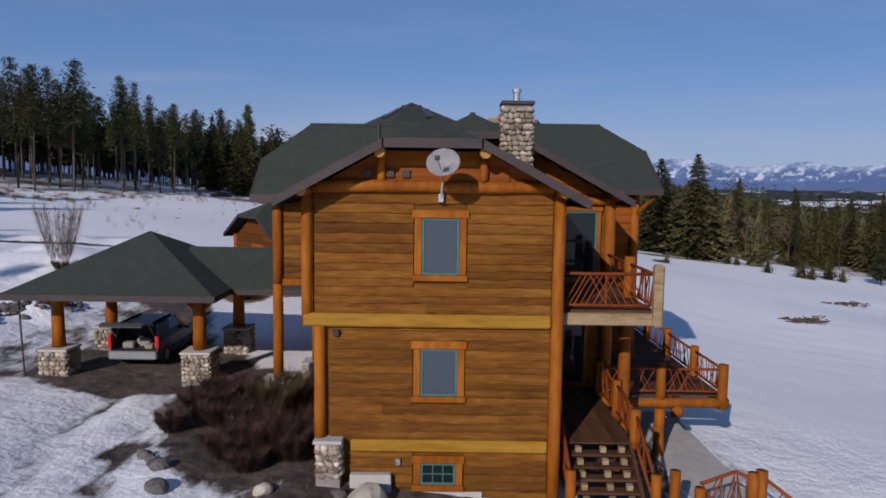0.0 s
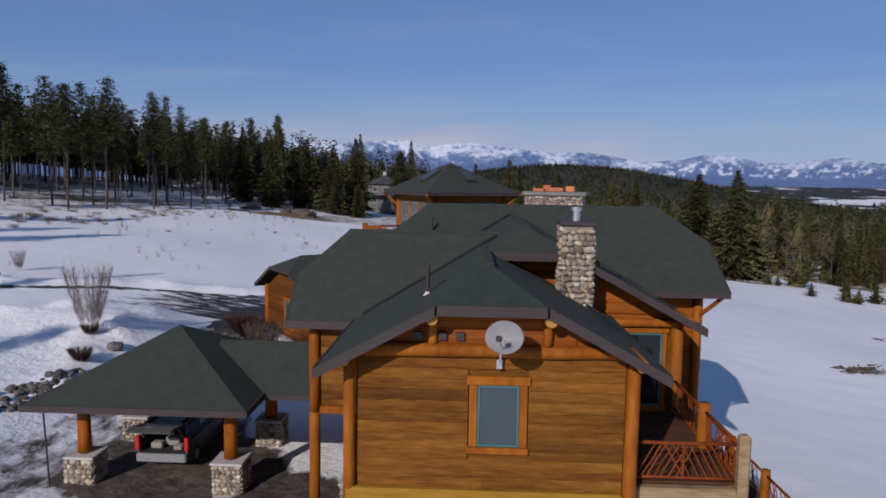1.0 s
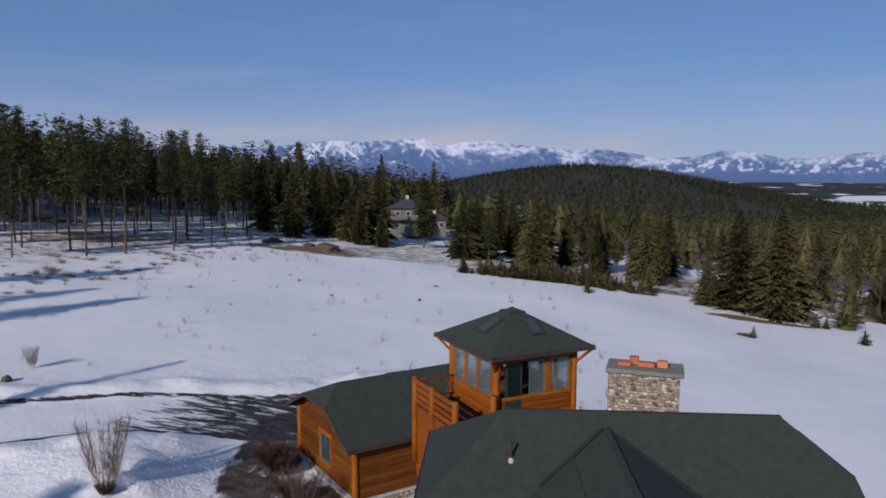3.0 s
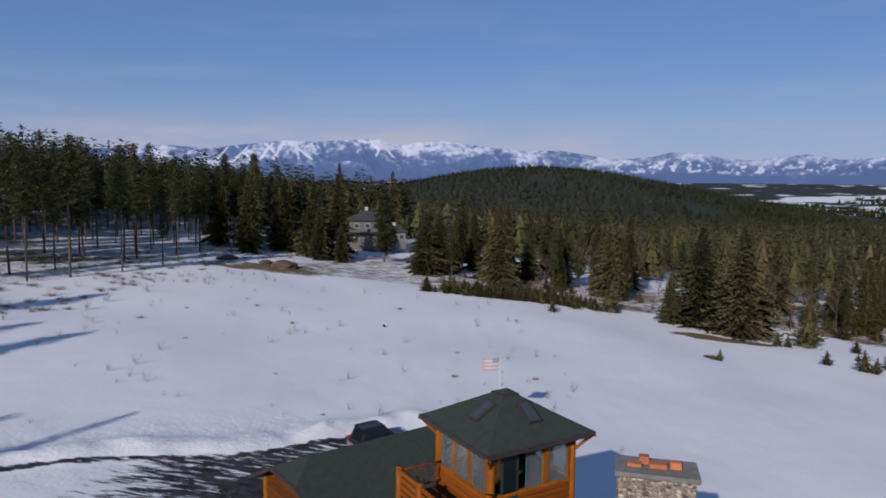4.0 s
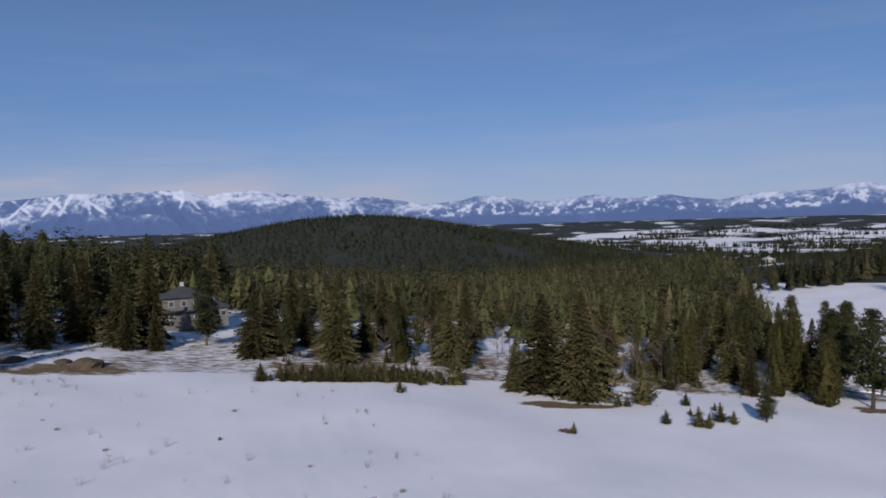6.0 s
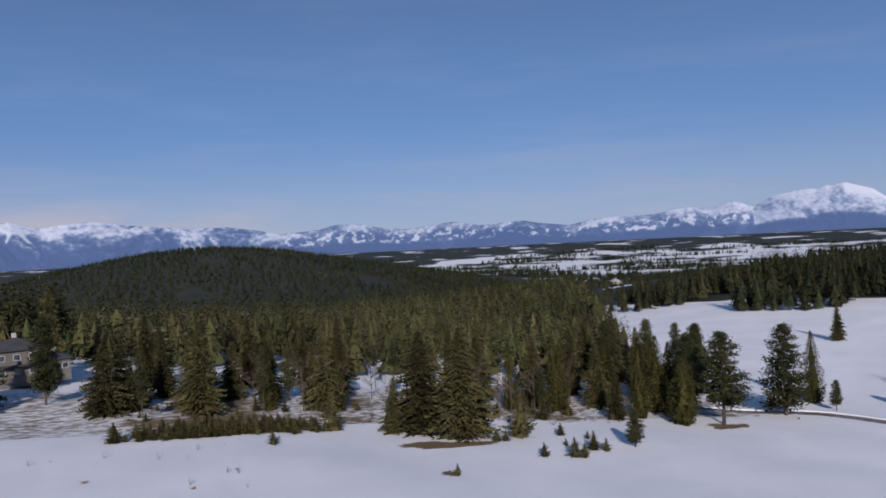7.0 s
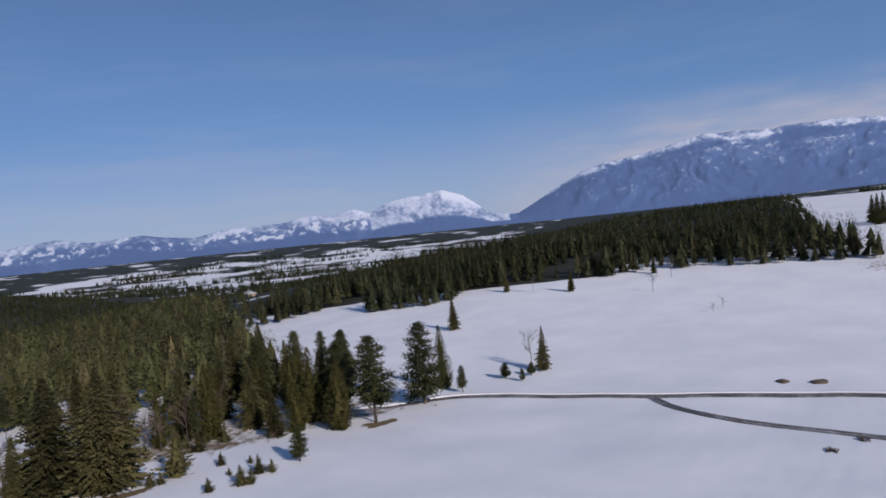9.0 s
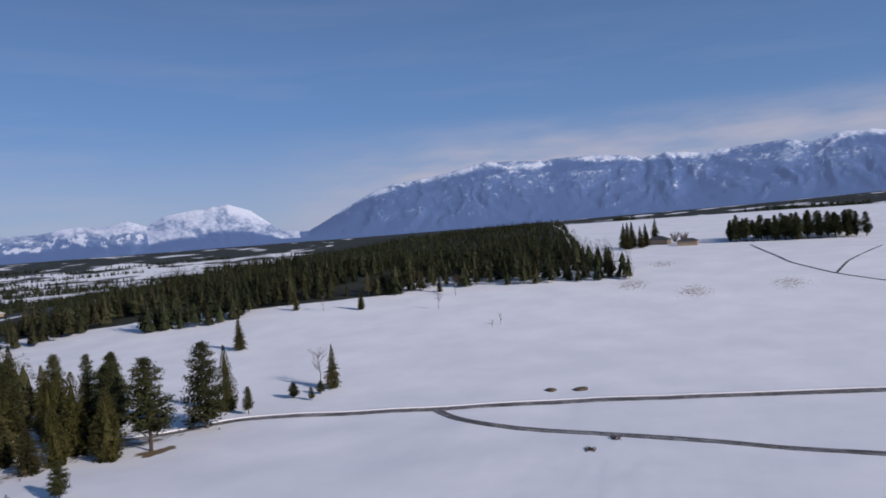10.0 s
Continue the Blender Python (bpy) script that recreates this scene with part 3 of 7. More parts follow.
    n, l = m.node_tree.nodes, m.node_tree.links
    b = n["Principled BSDF"]
    at, pos = n.new("ShaderNodeAttribute"), n.new("ShaderNodeAttribute")
    at.attribute_name, pos.attribute_name = "snow", "side"
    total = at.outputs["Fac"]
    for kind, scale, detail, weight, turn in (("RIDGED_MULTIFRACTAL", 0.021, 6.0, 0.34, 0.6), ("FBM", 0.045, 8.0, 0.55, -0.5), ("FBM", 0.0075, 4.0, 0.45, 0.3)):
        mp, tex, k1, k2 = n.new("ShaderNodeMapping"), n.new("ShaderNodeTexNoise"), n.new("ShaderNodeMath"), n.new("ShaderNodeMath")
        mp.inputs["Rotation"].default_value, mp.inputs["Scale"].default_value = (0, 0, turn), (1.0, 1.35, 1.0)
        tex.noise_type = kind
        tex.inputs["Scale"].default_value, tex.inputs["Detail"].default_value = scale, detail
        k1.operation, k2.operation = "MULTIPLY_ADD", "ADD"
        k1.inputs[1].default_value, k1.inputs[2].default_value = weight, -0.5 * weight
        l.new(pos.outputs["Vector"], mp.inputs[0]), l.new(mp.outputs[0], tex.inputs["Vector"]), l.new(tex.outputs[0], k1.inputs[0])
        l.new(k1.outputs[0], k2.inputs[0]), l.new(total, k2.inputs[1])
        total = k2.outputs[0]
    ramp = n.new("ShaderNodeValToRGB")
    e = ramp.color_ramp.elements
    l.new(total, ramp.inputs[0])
    # bluish darks and dulled whites put distance haze into the base colour
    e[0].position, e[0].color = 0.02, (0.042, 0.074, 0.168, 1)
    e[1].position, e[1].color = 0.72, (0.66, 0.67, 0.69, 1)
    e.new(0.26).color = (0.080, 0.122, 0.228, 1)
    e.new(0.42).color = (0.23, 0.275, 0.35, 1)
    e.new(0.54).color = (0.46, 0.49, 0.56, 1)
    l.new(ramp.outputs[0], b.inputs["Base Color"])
    b.inputs["Roughness"].default_value, b.inputs["Specular IOR Level"].default_value = 1.0, 0.0
    # even blue glow over the whole range, standing in for haze
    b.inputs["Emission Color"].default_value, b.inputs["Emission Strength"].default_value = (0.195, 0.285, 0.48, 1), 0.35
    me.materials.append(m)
    return structure(new("backdrop", me), "distant mountain range with snow-covered ridges, tinted and glowing blue for haze")


build_mountains()


# ---- roofs ----
def roof_parts(parent, axis, u0, u1, mid, half, ze, zr, end0=None, end1=None, thick=0.10, fascia=0.20):
    """A pitched roof with clipped gables. axis: 'x' or 'y', the ridge's direction. u0..u1: its length, mid: the ridge's place across, half: from ridge
    to eave. end0, end1: None, or (how far the ridge stops short, height of the clip)."""
    def at(u, v, z):
        return Vector((u, mid + v, z)) if axis == "x" else Vector((mid + v, u, z))

    slope = (zr - ze) / half
    ring = []          # eave outline, anticlockwise in (u, v)
    tops = {}
    for u, end, s in ((u0, end0, 1), (u1, end1, -1)):
        short, zc = end if end else (0.0, zr)
        tops[u] = (u + s * short, (zr - zc) / slope, zc)
    (r0, b0, c0), (r1, b1, c1) = tops[u0], tops[u1]
    R0, R1 = at(r0, 0, zr), at(r1, 0, zr)
    faces = []
    for s in (-1, 1):
        pts = [at(u0, s * half, ze), at(u1, s * half, ze)]
        if end1:
            pts.append(at(u1, s * b1, c1))
        pts += [R1, R0]
        if end0:
            pts.append(at(u0, s * b0, c0))
        faces.append(pts)
    if end0:
        faces.append([at(u0, -b0, c0), at(u0, b0, c0), R0])
    if end1:
        faces.append([at(u1, -b1, c1), at(u1, b1, c1), R1])
    out = []
    for pts in faces:
        bm = bmesh.new()
        up = [bm.verts.new(p) for p in pts]
        dn = [bm.verts.new(p - Vector((0, 0, thick))) for p in pts]
        bm.faces.new(up), bm.faces.new(dn[::-1])
        for k in range(len(pts)):
            bm.faces.new((up[k], dn[k], dn[(k + 1) % len(pts)], up[(k + 1) % len(pts)]))
        out.append(part("roof_slope", bm, M_ROOF, parent))
    # boards along all free edges
    edges = []
    for s in (-1, 1):
        edges.append((at(u0, s * half, ze), at(u1, s * half, ze)))
        for u, end, b, c in ((u0, end0, b0, c0), (u1, end1, b1, c1)):
            edges.append((at(u, s * half, ze), at(u, s * b, c) if end else at(u, 0, zr)))
    for u, end, b, c in ((u0, end0, b0, c0), (u1, end1, b1, c1)):
        if end:
            edges.append((at(u, -b, c), at(u, b, c)))
    centre = at((u0 + u1) / 2, 0, 0)
    for a, b in edges:
        d = (b - a).normalized()
        side = d.cross(Vector((0, 0, 1))).normalized()
        if side.dot((a + b) / 2 - centre) < 0:
            side = -side
        bm = bmesh.new()
        quad = []
        for p in (a - d * 0.02, b + d * 0.02):
            quad.append([bm.verts.new(p + side * o + Vector((0, 0, h))) for o, h in ((0.003, 0.012), (0.045, 0.012), (0.045, -fascia), (0.003, -fascia))])
        for k in range(4):
            bm.faces.new((quad[0][k], quad[0][(k + 1) % 4], quad[1][(k + 1) % 4], quad[1][k]))
        bm.faces.new(quad[0][::-1]), bm.faces.new(quad[1])
        part("fascia", bm, M_FASCIA, parent)
    return out


def prism(pts, y0, y1, axis="y"):
    """An upright wall slab: outline pts in (across, z), from y0 to y1 along the axis."""
    bm = bmesh.new()
    f = (lambda a, z, d: (a, d, z)) if axis == "y" else (lambda a, z, d: (d, a, z))
    p = [bm.verts.new(f(a, z, y0)) for a, z in pts]
    q = [bm.verts.new(f(a, z, y1)) for a, z in pts]
    bm.faces.new(p), bm.faces.new(q[::-1])
    for k in range(len(pts)):
        bm.faces.new((p[k], q[k], q[(k + 1) % len(pts)], p[(k + 1) % len(pts)]))
    return bm


house = thing("log_house", "large golden-brown log house with dark green roofs on a snowy hillside", "house", (0, 20, 0))
for ob_args in (
    ("y", 15.2, 27.0, -0.25, 3.45, 6.98, 8.86, (1.9, 8.27), None),
    ("y", 20.1, 28.2, 0.85, 4.65, 6.896, 9.43, (1.2, 8.80), None),
    ("x", -5.5, 0.6, 22.6, 2.7, 6.92, 9.15, (1.2, 8.0), None),
    ("x", -4.9, 7.65, 28.6, 4.2, 7.2, 9.75, (2.6, 7.75), (1.35, 8.65)),
):
    roof_parts(house, *ob_args)


def strip(parent, name, a, b, width, mat, lift=0.03):
    """A narrow strip from a to b."""
    a, b = Vector(a), Vector(b)
    d = (b - a).normalized()
    s = d.cross(Vector((0, 0, 1))).normalized() * width / 2
    bm = bmesh.new()
    q = [[bm.verts.new(p + s * k + Vector((0, 0, h))) for k, h in ((-1, lift + 0.03), (1, lift + 0.03), (1, -0.05), (-1, -0.05))] for p in (a, b)]
    for k in range(4):
        bm.faces.new((q[0][k], q[0][(k + 1) % 4], q[1][(k + 1) % 4], q[1][k]))
    bm.faces.new(q[0]), bm.faces.new(q[1])
    return part(name, bm, mat, parent)


M_DARKTRIM = material("valley_metal", [(0.016, 0.020, 0.018), (0.026, 0.032, 0.029)], 4, 0.6)
# dark strips laid along the roof valleys
strip(house, "valley_flashing", (-3.5, 20.1, 7.08), (0.05, 22.46, 9.03), 0.13, M_DARKTRIM)
strip(house, "valley_flashing", (-1.3, 26.2, 8.29), (0.72, 28.0, 9.38), 0.13, M_DARKTRIM)
strip(house, "valley_flashing", (0.95, 28.0, 9.38), (4.9, 24.5, 7.26), 0.06, M_DARKTRIM)
strip(house, "ridge_cap", (0.85, 21.3, 9.43), (0.85, 28.0, 9.43), 0.16, M_ROOF, 0.0)
strip(house, "ridge_cap", (-2.3, 28.6, 9.75), (6.3, 28.6, 9.75), 0.18, M_ROOF, 0.0)
strip(house, "ridge_cap", (-4.3, 22.6, 9.15), (0.2, 22.6, 9.15), 0.16, M_ROOF, 0.0)
strip(house, "ridge_cap", (-0.25, 17.1, 8.86), (-0.25, 20.1, 8.86), 0.16, M_ROOF, 0.0)
part("roof_conduit", pole((2.0, 17.9, 7.86), (2.75, 18.2, 7.38), 0.035, 0.035, 8, 1, 0), M_DARKTRIM, house)


# ---- pieces of walls ----
def board_mesh(length, height, wave=0.02, thick=0.064):
    """A slab board with a wandering lower edge, along +x from the origin, its face towards -y."""
    n = max(4, int(length / 0.16))
    v, f = [], []
    ph = random.uniform(0, 50)
    for i in range(n + 1):
        x = length * i / n
        lo = wave * (noise.noise((x * 1.1 + ph, ph, 0)) * 0.9 + noise.noise((x * 4 + ph, 3, ph)) * 1.2) - wave * 0.4
        out = thick * (1 + 0.25 * noise.noise((x * 1.3, ph, 9)))
        v += [(x, -0.012, height), (x, -out, height * 0.35 + lo), (x, -out * 0.92, lo), (x, 0.0, lo + 0.006)]
    for i in range(n):
        a, b = i * 4, i * 4 + 4
        f += [(a + k, b + k, b + k + 1, a + k + 1) for k in range(3)]
    f += [(0, 1, 2, 3), tuple(n * 4 + k for k in (3, 2, 1, 0))]
    me = bpy.data.meshes.new("board")
    me.from_pydata(v, [], f)
    return me


def clad(wall, x0, x1, y, z0, z1, holes=(), row=0.20, mat=None, wave=0.026, turn=0, joints=0.3):
    """Courses of boards on a wall face at y that looks to -y. holes: (x0, x1, z0, z1). turn: degrees about (0, y), for other faces."""
    m = mat or M_SIDING
    z = z0
    while z < z1 - 0.02:
        h = min(row * random.uniform(0.82, 1.2), z1 - z)
        if z1 - z - h < 0.06:
            h = z1 - z
        spans = [(x0, x1)]
        for hx0, hx1, hz0, hz1 in holes:
            if hz0 < z + h * 0.6 and hz1 > z + h * 0.4:
                spans = [s for a, b in spans for s in ((a, min(b, hx0)), (max(a, hx1), b)) if s[1] - s[0] > 0.03]
        for a, b in spans:
            cuts = [a, b]
            if b - a > 3.0 and random.random() < joints:
                cuts = [a, random.uniform(a + 0.9, b - 0.9), b]
            for p, q in zip(cuts, cuts[1:]):
                me = board_mesh(q - p - 0.004, h + 0.015, wave)
                me.materials.append(m)
                ob = new("board", me)
                ob.parent = wall
                ob.matrix_basis = pose(p, y, z)
        z += h


def window(parent, x0, x1, z0, z1, y, trim=0.17, cols=1, rows=1, head=0.05, sash=None, name="window", trim_mat=None, pane_mat=None):
    """A window on a wall face at y looking to -y: sash, panes, and wide timber trim."""
    win = part(name, boxed(x0 - 0.02, x1 + 0.02, y - 0.02, y + 0.10, z0 - 0.02, z1 + 0.02), M_DARK, parent)
    sm, tm = sash or M_SASH, trim_mat or M_LOG
    f = 0.055
    for nm, b in (("sash", (x0, x1, y - 0.065, y - 0.021, z0, z0 + f)), ("sash", (x0, x1, y - 0.065, y - 0.021, z1 - f, z1)),
                  ("sash", (x0, x0 + f, y - 0.065, y - 0.021, z0 + f, z1 - f)), ("sash", (x1 - f, x1, y - 0.065, y - 0.021, z0 + f, z1 - f))):
        part(nm, boxed(*b, bevel=0.006), sm, win)
    gx0, gx1, gz0, gz1 = x0 + f, x1 - f, z0 + f, z1 - f
    for i in range(cols):
        for j in range(rows):
            a, b = gx0 + (gx1 - gx0) * i / cols, gx0 + (gx1 - gx0) * (i + 1) / cols
            c, d = gz0 + (gz1 - gz0) * j / rows, gz0 + (gz1 - gz0) * (j + 1) / rows
            part("pane", boxed(a + 0.004, b - 0.004, y - 0.042, y - 0.030, c + 0.004, d - 0.004), pane_mat or M_GLASS, win)
    for i in range(1, cols):
        a = gx0 + (gx1 - gx0) * i / cols
        part("glazing_bar", boxed(a - 0.012, a + 0.012, y - 0.058, y - 0.043, gz0, gz1), sm, win)
    for j in range(1, rows):
        c = gz0 + (gz1 - gz0) * j / rows
        part("glazing_bar", boxed(gx0, gx1, y - 0.059, y - 0.044, c - 0.012, c + 0.012), sm, win)
    if trim:
        part("trim", boxed(x0 - trim, x0 - 0.002, y - 0.095, y - 0.005, z0, z1, bevel=0.012), tm, win)
        part("trim", boxed(x1 + 0.002, x1 + trim, y - 0.095, y - 0.005, z0, z1, bevel=0.012), tm, win)
        part("head_trim", boxed(x0 - trim - head, x1 + trim + head, y - 0.11, y - 0.004, z1 + 0.002, z1 + trim + 0.02, bevel=0.015), tm, win)
        part("sill", boxed(x0 - trim - head * 0.7, x1 + trim + head * 0.7, y - 0.13, y - 0.004, z0 - trim * 0.85, z0 - 0.002, bevel=0.015), tm, win)
    return win


STONES = []
for k in range(7):
    random.seed(60 + k)
    sb = bmesh.new()
    bmesh.ops.create_icosphere(sb, subdivisions=2, radius=0.5)
    for v in sb.verts:
        v.co *= 1 + 0.55 * noise.noise(v.co * 2.2 + Vector((k * 7.0, 0, 0)))
    sm = bpy.data.meshes.new("stone")
    sb.to_mesh(sm)
    sb.free()
    sm.shade_smooth()
    sm.materials.append((M_STONE, M_STONE_TAN, M_STONE_PALE, M_STONE, M_STONE_TAN)[k % 5])
    STONES.append(sm)


def stone_face(body, origin, along, normal, width, height, size, proud=0.05):
    """Fieldstones set in a wall face, each a piece of its own under the body."""
    along, normal = Vector(along).normalized(), Vector(normal).normalized()
    z = 0.0
    while z < height - size * 0.3:
        h = size * random.uniform(0.75, 1.2)
        x = -random.uniform(0, size * 0.5)
        while x < width:
            w = size * random.uniform(0.75, 1.7)
            cx = min(max(x + w / 2, w * 0.42), width - w * 0.42)
            st = new("stone", random.choice(STONES))
            st.parent = body
            p = Vector(origin) + along * cx + Vector((0, 0, min(z + h / 2, height - h * 0.4) + random.uniform(-0.1, 0.1) * size)) + normal * (proud * 0.2)
            rot = Matrix((along, -normal, Vector((0, 0, 1)))).transposed().to_4x4()
            st.matrix_basis = Matrix.Translation(p) @ rot @ pose(0, 0, 0, 0, random.uniform(-14, 14), 0) @ Matrix.Diagonal((w * 1.03, proud * 2.6, h * 1.05, 1))
            x += w
        z += h


def stone_pier(x, y, z0, z1, w, label, size=0.19, faces="lfr", name="stone_pier"):
    pier = thing(name, label, "pier", (x, y, z0))
    body = part("core", boxed(x - w / 2, x + w / 2, y - w / 2, y + w / 2, z0 - 0.4, z1), M_MORTAR, pier)
    part("cap", boxed(x - w / 2 - 0.06, x + w / 2 + 0.06, y - w / 2 - 0.06, y + w / 2 + 0.06, z1 + 0.002, z1 + 0.09, bevel=0.02), M_CONCRETE, pier, "pale stone cap slab")
    stone_face(body, (x - w / 2, y - w / 2, z0), (1, 0, 0), (0, -1, 0), w, z1 - z0, size)
    stone_face(body, (x + w / 2, y - w / 2, z0), (0, 1, 0), (1, 0, 0), w, z1 - z0, size)
    return pier


# ---- main house walls ----
random.seed(70)
# front wing: upper floor hangs a little over the lower one
upper = part("wall", boxed(-3.02, 2.60, 16.0, 21.3, 4.0, 7.12), M_SIDING, house)
lower = part("wall", boxed(-2.72, 2.60, 16.0, 21.3, -0.9, 3.99), M_SIDING, house)
clad(upper, -2.96, 2.52, 16.0, 4.30, 7.10, [(-0.68, 0.56, 5.02, 6.74)])
clad(lower, -2.62, 2.52, 16.0, 1.29, 3.98, [(-0.68, 0.56, 2.15, 3.68)])
clad(lower, -2.12, 2.52, 16.0, 0.02, 0.98, [(-0.66, 0.56, 0.02, 0.92)])
part("floor_beam", boxed(-3.22, 2.52, 15.80, 15.998, 3.98, 4.29, bevel=0.04), M_BEAM, house, "pale yellow squared floor beam")
part("floor_beam", boxed(-2.12, 2.52, 15.84, 15.998, 0.99, 1.28, bevel=0.04), M_BEAM, house, "pale yellow squared floor beam")
part("foundation", boxed(-1.75, 1.0, 15.93, 15.999, -0.9, 0.01), M_CONCRETE, house)
part("foundation", boxed(-2.12, -1.15, 15.72, 15.92, -0.6, 0.48, bevel=0.02), M_CONCRETE, house, "pale concrete footing step")
window(house, -0.49, 0.37, 5.20, 6.51, 16.0)
window(house, -0.49, 0.37, 2.33, 3.46, 16.0)
window(house, -0.47, 0.36, 0.17, 0.70, 16.0, cols=3, rows=2, pane_mat=M_DOORGLASS)
for x, z0, z1, r in ((-3.14, 4.0, 7.06, 0.128), (2.68, -0.9, 7.06, 0.15), (-2.84, 1.33, 3.98, 0.14)):
    part("corner_post", pole((x, 15.93, z0), (x, 15.93, z1), r, r * 0.95), M_LOG, house, smooth=True)
part("header_log", pole((-3.0, 15.92, 7.22), (2.55, 15.92, 7.24), 0.15, 0.14, rings=8), M_LOG, house, smooth=True)
gable = part("gable_wall", prism([(-3.05, 7.12), (2.62, 7.12), (2.62, 7.16), (0.95, 8.04), (-1.45, 8.04), (-3.05, 7.14)], 16.0, 16.2), M_BOARD, house)
clad(gable, -1.9, 1.5, 16.0, 7.36, 7.7, row=0.3, mat=M_BOARD, wave=0.006)
clad(gable, -1.45, 0.98, 16.0, 7.7, 8.02, row=0.3, mat=M_BOARD, wave=0.006)
for x, z in ((-1.42, 7.98), (0.91, 7.98), (-3.16, 7.12), (2.70, 7.13)):
    part("purlin_log", pole((x, 15.32, z), (x, 16.6, z), 0.135, 0.135, 14), M_LOG, house, "round peeled purlin log with a pale sawn end", smooth=True)
    part("sawn_end", pole((x, 15.30, z), (x, 15.318, z), 0.118, 0.122, 14, 1, 0), M_SAWN, house, "pale sawn log end")
for x in (-1.42, 0.91):
    part("king_post", pole((x, 15.90, 7.35), (x, 15.90, 7.86), 0.10, 0.10), M_LOG, house, smooth=True)
for x in (-1.72, -1.22, -0.86):
    part("wall_vent", boxed(x - 0.09, x + 0.09, 15.87, 15.985, 7.43, 7.60, bevel=0.01), M_FASCIA, house)
part("wall_lamp", boxed(-2.52, -2.38, 15.84, 15.94, 3.74, 3.9, bevel=0.02), M_FASCIA, house)
part("meter_box", boxed(-1.06, -0.94, 15.86, 15.94, 0.66, 0.82, bevel=0.01), M_METAL, house)

# stepped-back wing with the porch below
wl = part("wall", boxed(-4.78, 0.0, 20.5, 25.3, 4.45, 7.0), M_SIDING, house)
clad(wl, -4.70, -3.03, 20.5, 4.47, 6.9)
part("porch_wall", boxed(-4.3, 0.0, 23.4, 25.3, -0.6, 4.44), M_SIDING, house)
part("porch_beam", boxed(-4.95, -3.05, 20.42, 20.72, 4.22, 4.44, bevel=0.03), M_LOG, house)
for x, y, z0, z1, r in ((-4.88, 20.46, 4.3, 6.95, 0.15), (-4.90, 20.5, 1.43, 4.3, 0.15), (-4.15, 22.6, 1.43, 4.44, 0.14)):
    part("corner_post", pole((x, y, z0), (x, y, z1), r, r), M_LOG, house, smooth=True)

# middle wing with the balcony door
w2 = part("wall", boxed(-2.9, 4.95, 21.3, 25.3, -1.0, 7.05), M_SIDING, house)
clad(w2, 2.65, 3.55, 21.3, 4.35, 7.0, row=0.26, mat=M_BOARD, wave=0.008)
clad(w2, 3.5, 4.9, 21.3, 6.72, 7.0, row=0.28, mat=M_BOARD, wave=0.008)
w2g = part("gable_wall", prism([(0.4, 7.05), (4.95, 7.05), (2.0, 8.62), (0.4, 8.62)], 21.3, 21.5), M_BOARD, house)
clad(w2g, 2.3, 4.6, 21.3, 7.06, 7.36, row=0.3, mat=M_BOARD, wave=0.006)
clad(w2g, 2.3, 4.0, 21.3, 7.36, 7.66, row=0.3, mat=M_BOARD, wave=0.006)
clad(w2g, 1.2, 3.45, 21.3, 7.66, 8.0, row=0.33, mat=M_BOARD, wave=0.006)
clad(w2g, 0.4, 2.9, 21.3, 8.0, 8.5, row=0.25, mat=M_BOARD, wave=0.006)
part("corner_post", pole((5.08, 21.2, -1.2), (5.08, 21.2, 7.0), 0.19, 0.17), M_LOG, house, smooth=True)
part("door_beam", pole((3.3, 21.15, 6.82), (5.05, 21.15, 6.82), 0.13, 0.12), M_LOG, house, smooth=True)
part("purlin_log", pole((5.15, 20.3, 7.0), (5.15, 21.9, 7.0), 0.13, 0.13), M_LOG, house, smooth=True)
window(house, 3.72, 4.70, 4.45, 6.52, 21.3, trim=0.12, cols=1, rows=1, name="balcony_door", pane_mat=M_DOORGLASS)
window(house, 2.95, 4.4, 1.2, 3.2, 21.3, trim=0.12, cols=2, rows=1, name="patio_door", sash=M_DARK, pane_mat=M_DOORGLASS)

# rear wing
wm = part("wall", boxed(-4.4, 6.9, 25.3, 31.9, -1.4, 7.35), M_SIDING, house)
clad(wm, 5.0, 6.8, 25.3, 1.2, 7.3, row=0.26, mat=M_BOARD, wave=0.01)
part("gable_wall", prism([(25.3, 7.35), (31.9, 7.35), (30.2, 8.45), (27.0, 8.45)], 6.7, 6.9, "x"), M_BOARD, house)
part("gable_wall", prism([(25.3, 7.35), (31.9, 7.35), (31.5, 7.52), (25.7, 7.52)], -4.4, -4.2, "x"), M_BOARD, house)
for x in (6.92, 5.6):
    part("corner_post", pole((x, 25.2, -1.4), (x, 25.2, 7.2), 0.17, 0.16), M_LOG, house, smooth=True)
part("eave_bracket", pole((6.95, 25.1, 6.3), (7.5, 24.6, 7.0), 0.07, 0.07), M_LOG, house)

# small chimney beside the front wing
chim = part("chimney", boxed(1.69, 2.45, 19.95, 20.6, 6.2, 9.55), M_MORTAR, house, "chimney of round tan river stones")
random.seed(75)
stone_face(chim, (1.66, 19.93, 7.4), (1, 0, 0), (0, -1, 0), 0.82, 2.12, 0.155, 0.055)
stone_face(chim, (2.47, 19.93, 7.4), (0, 1, 0), (1, 0, 0), 0.68, 2.12, 0.155, 0.055)
stone_face(chim, (1.67, 20.62, 7.4), (0, -1, 0), (-1, 0, 0), 0.68, 2.12, 0.155, 0.055)
part("chimney_cap", boxed(1.60, 2.54, 19.86, 20.69, 9.552, 9.66, bevel=0.02), M_FASCIA, house)
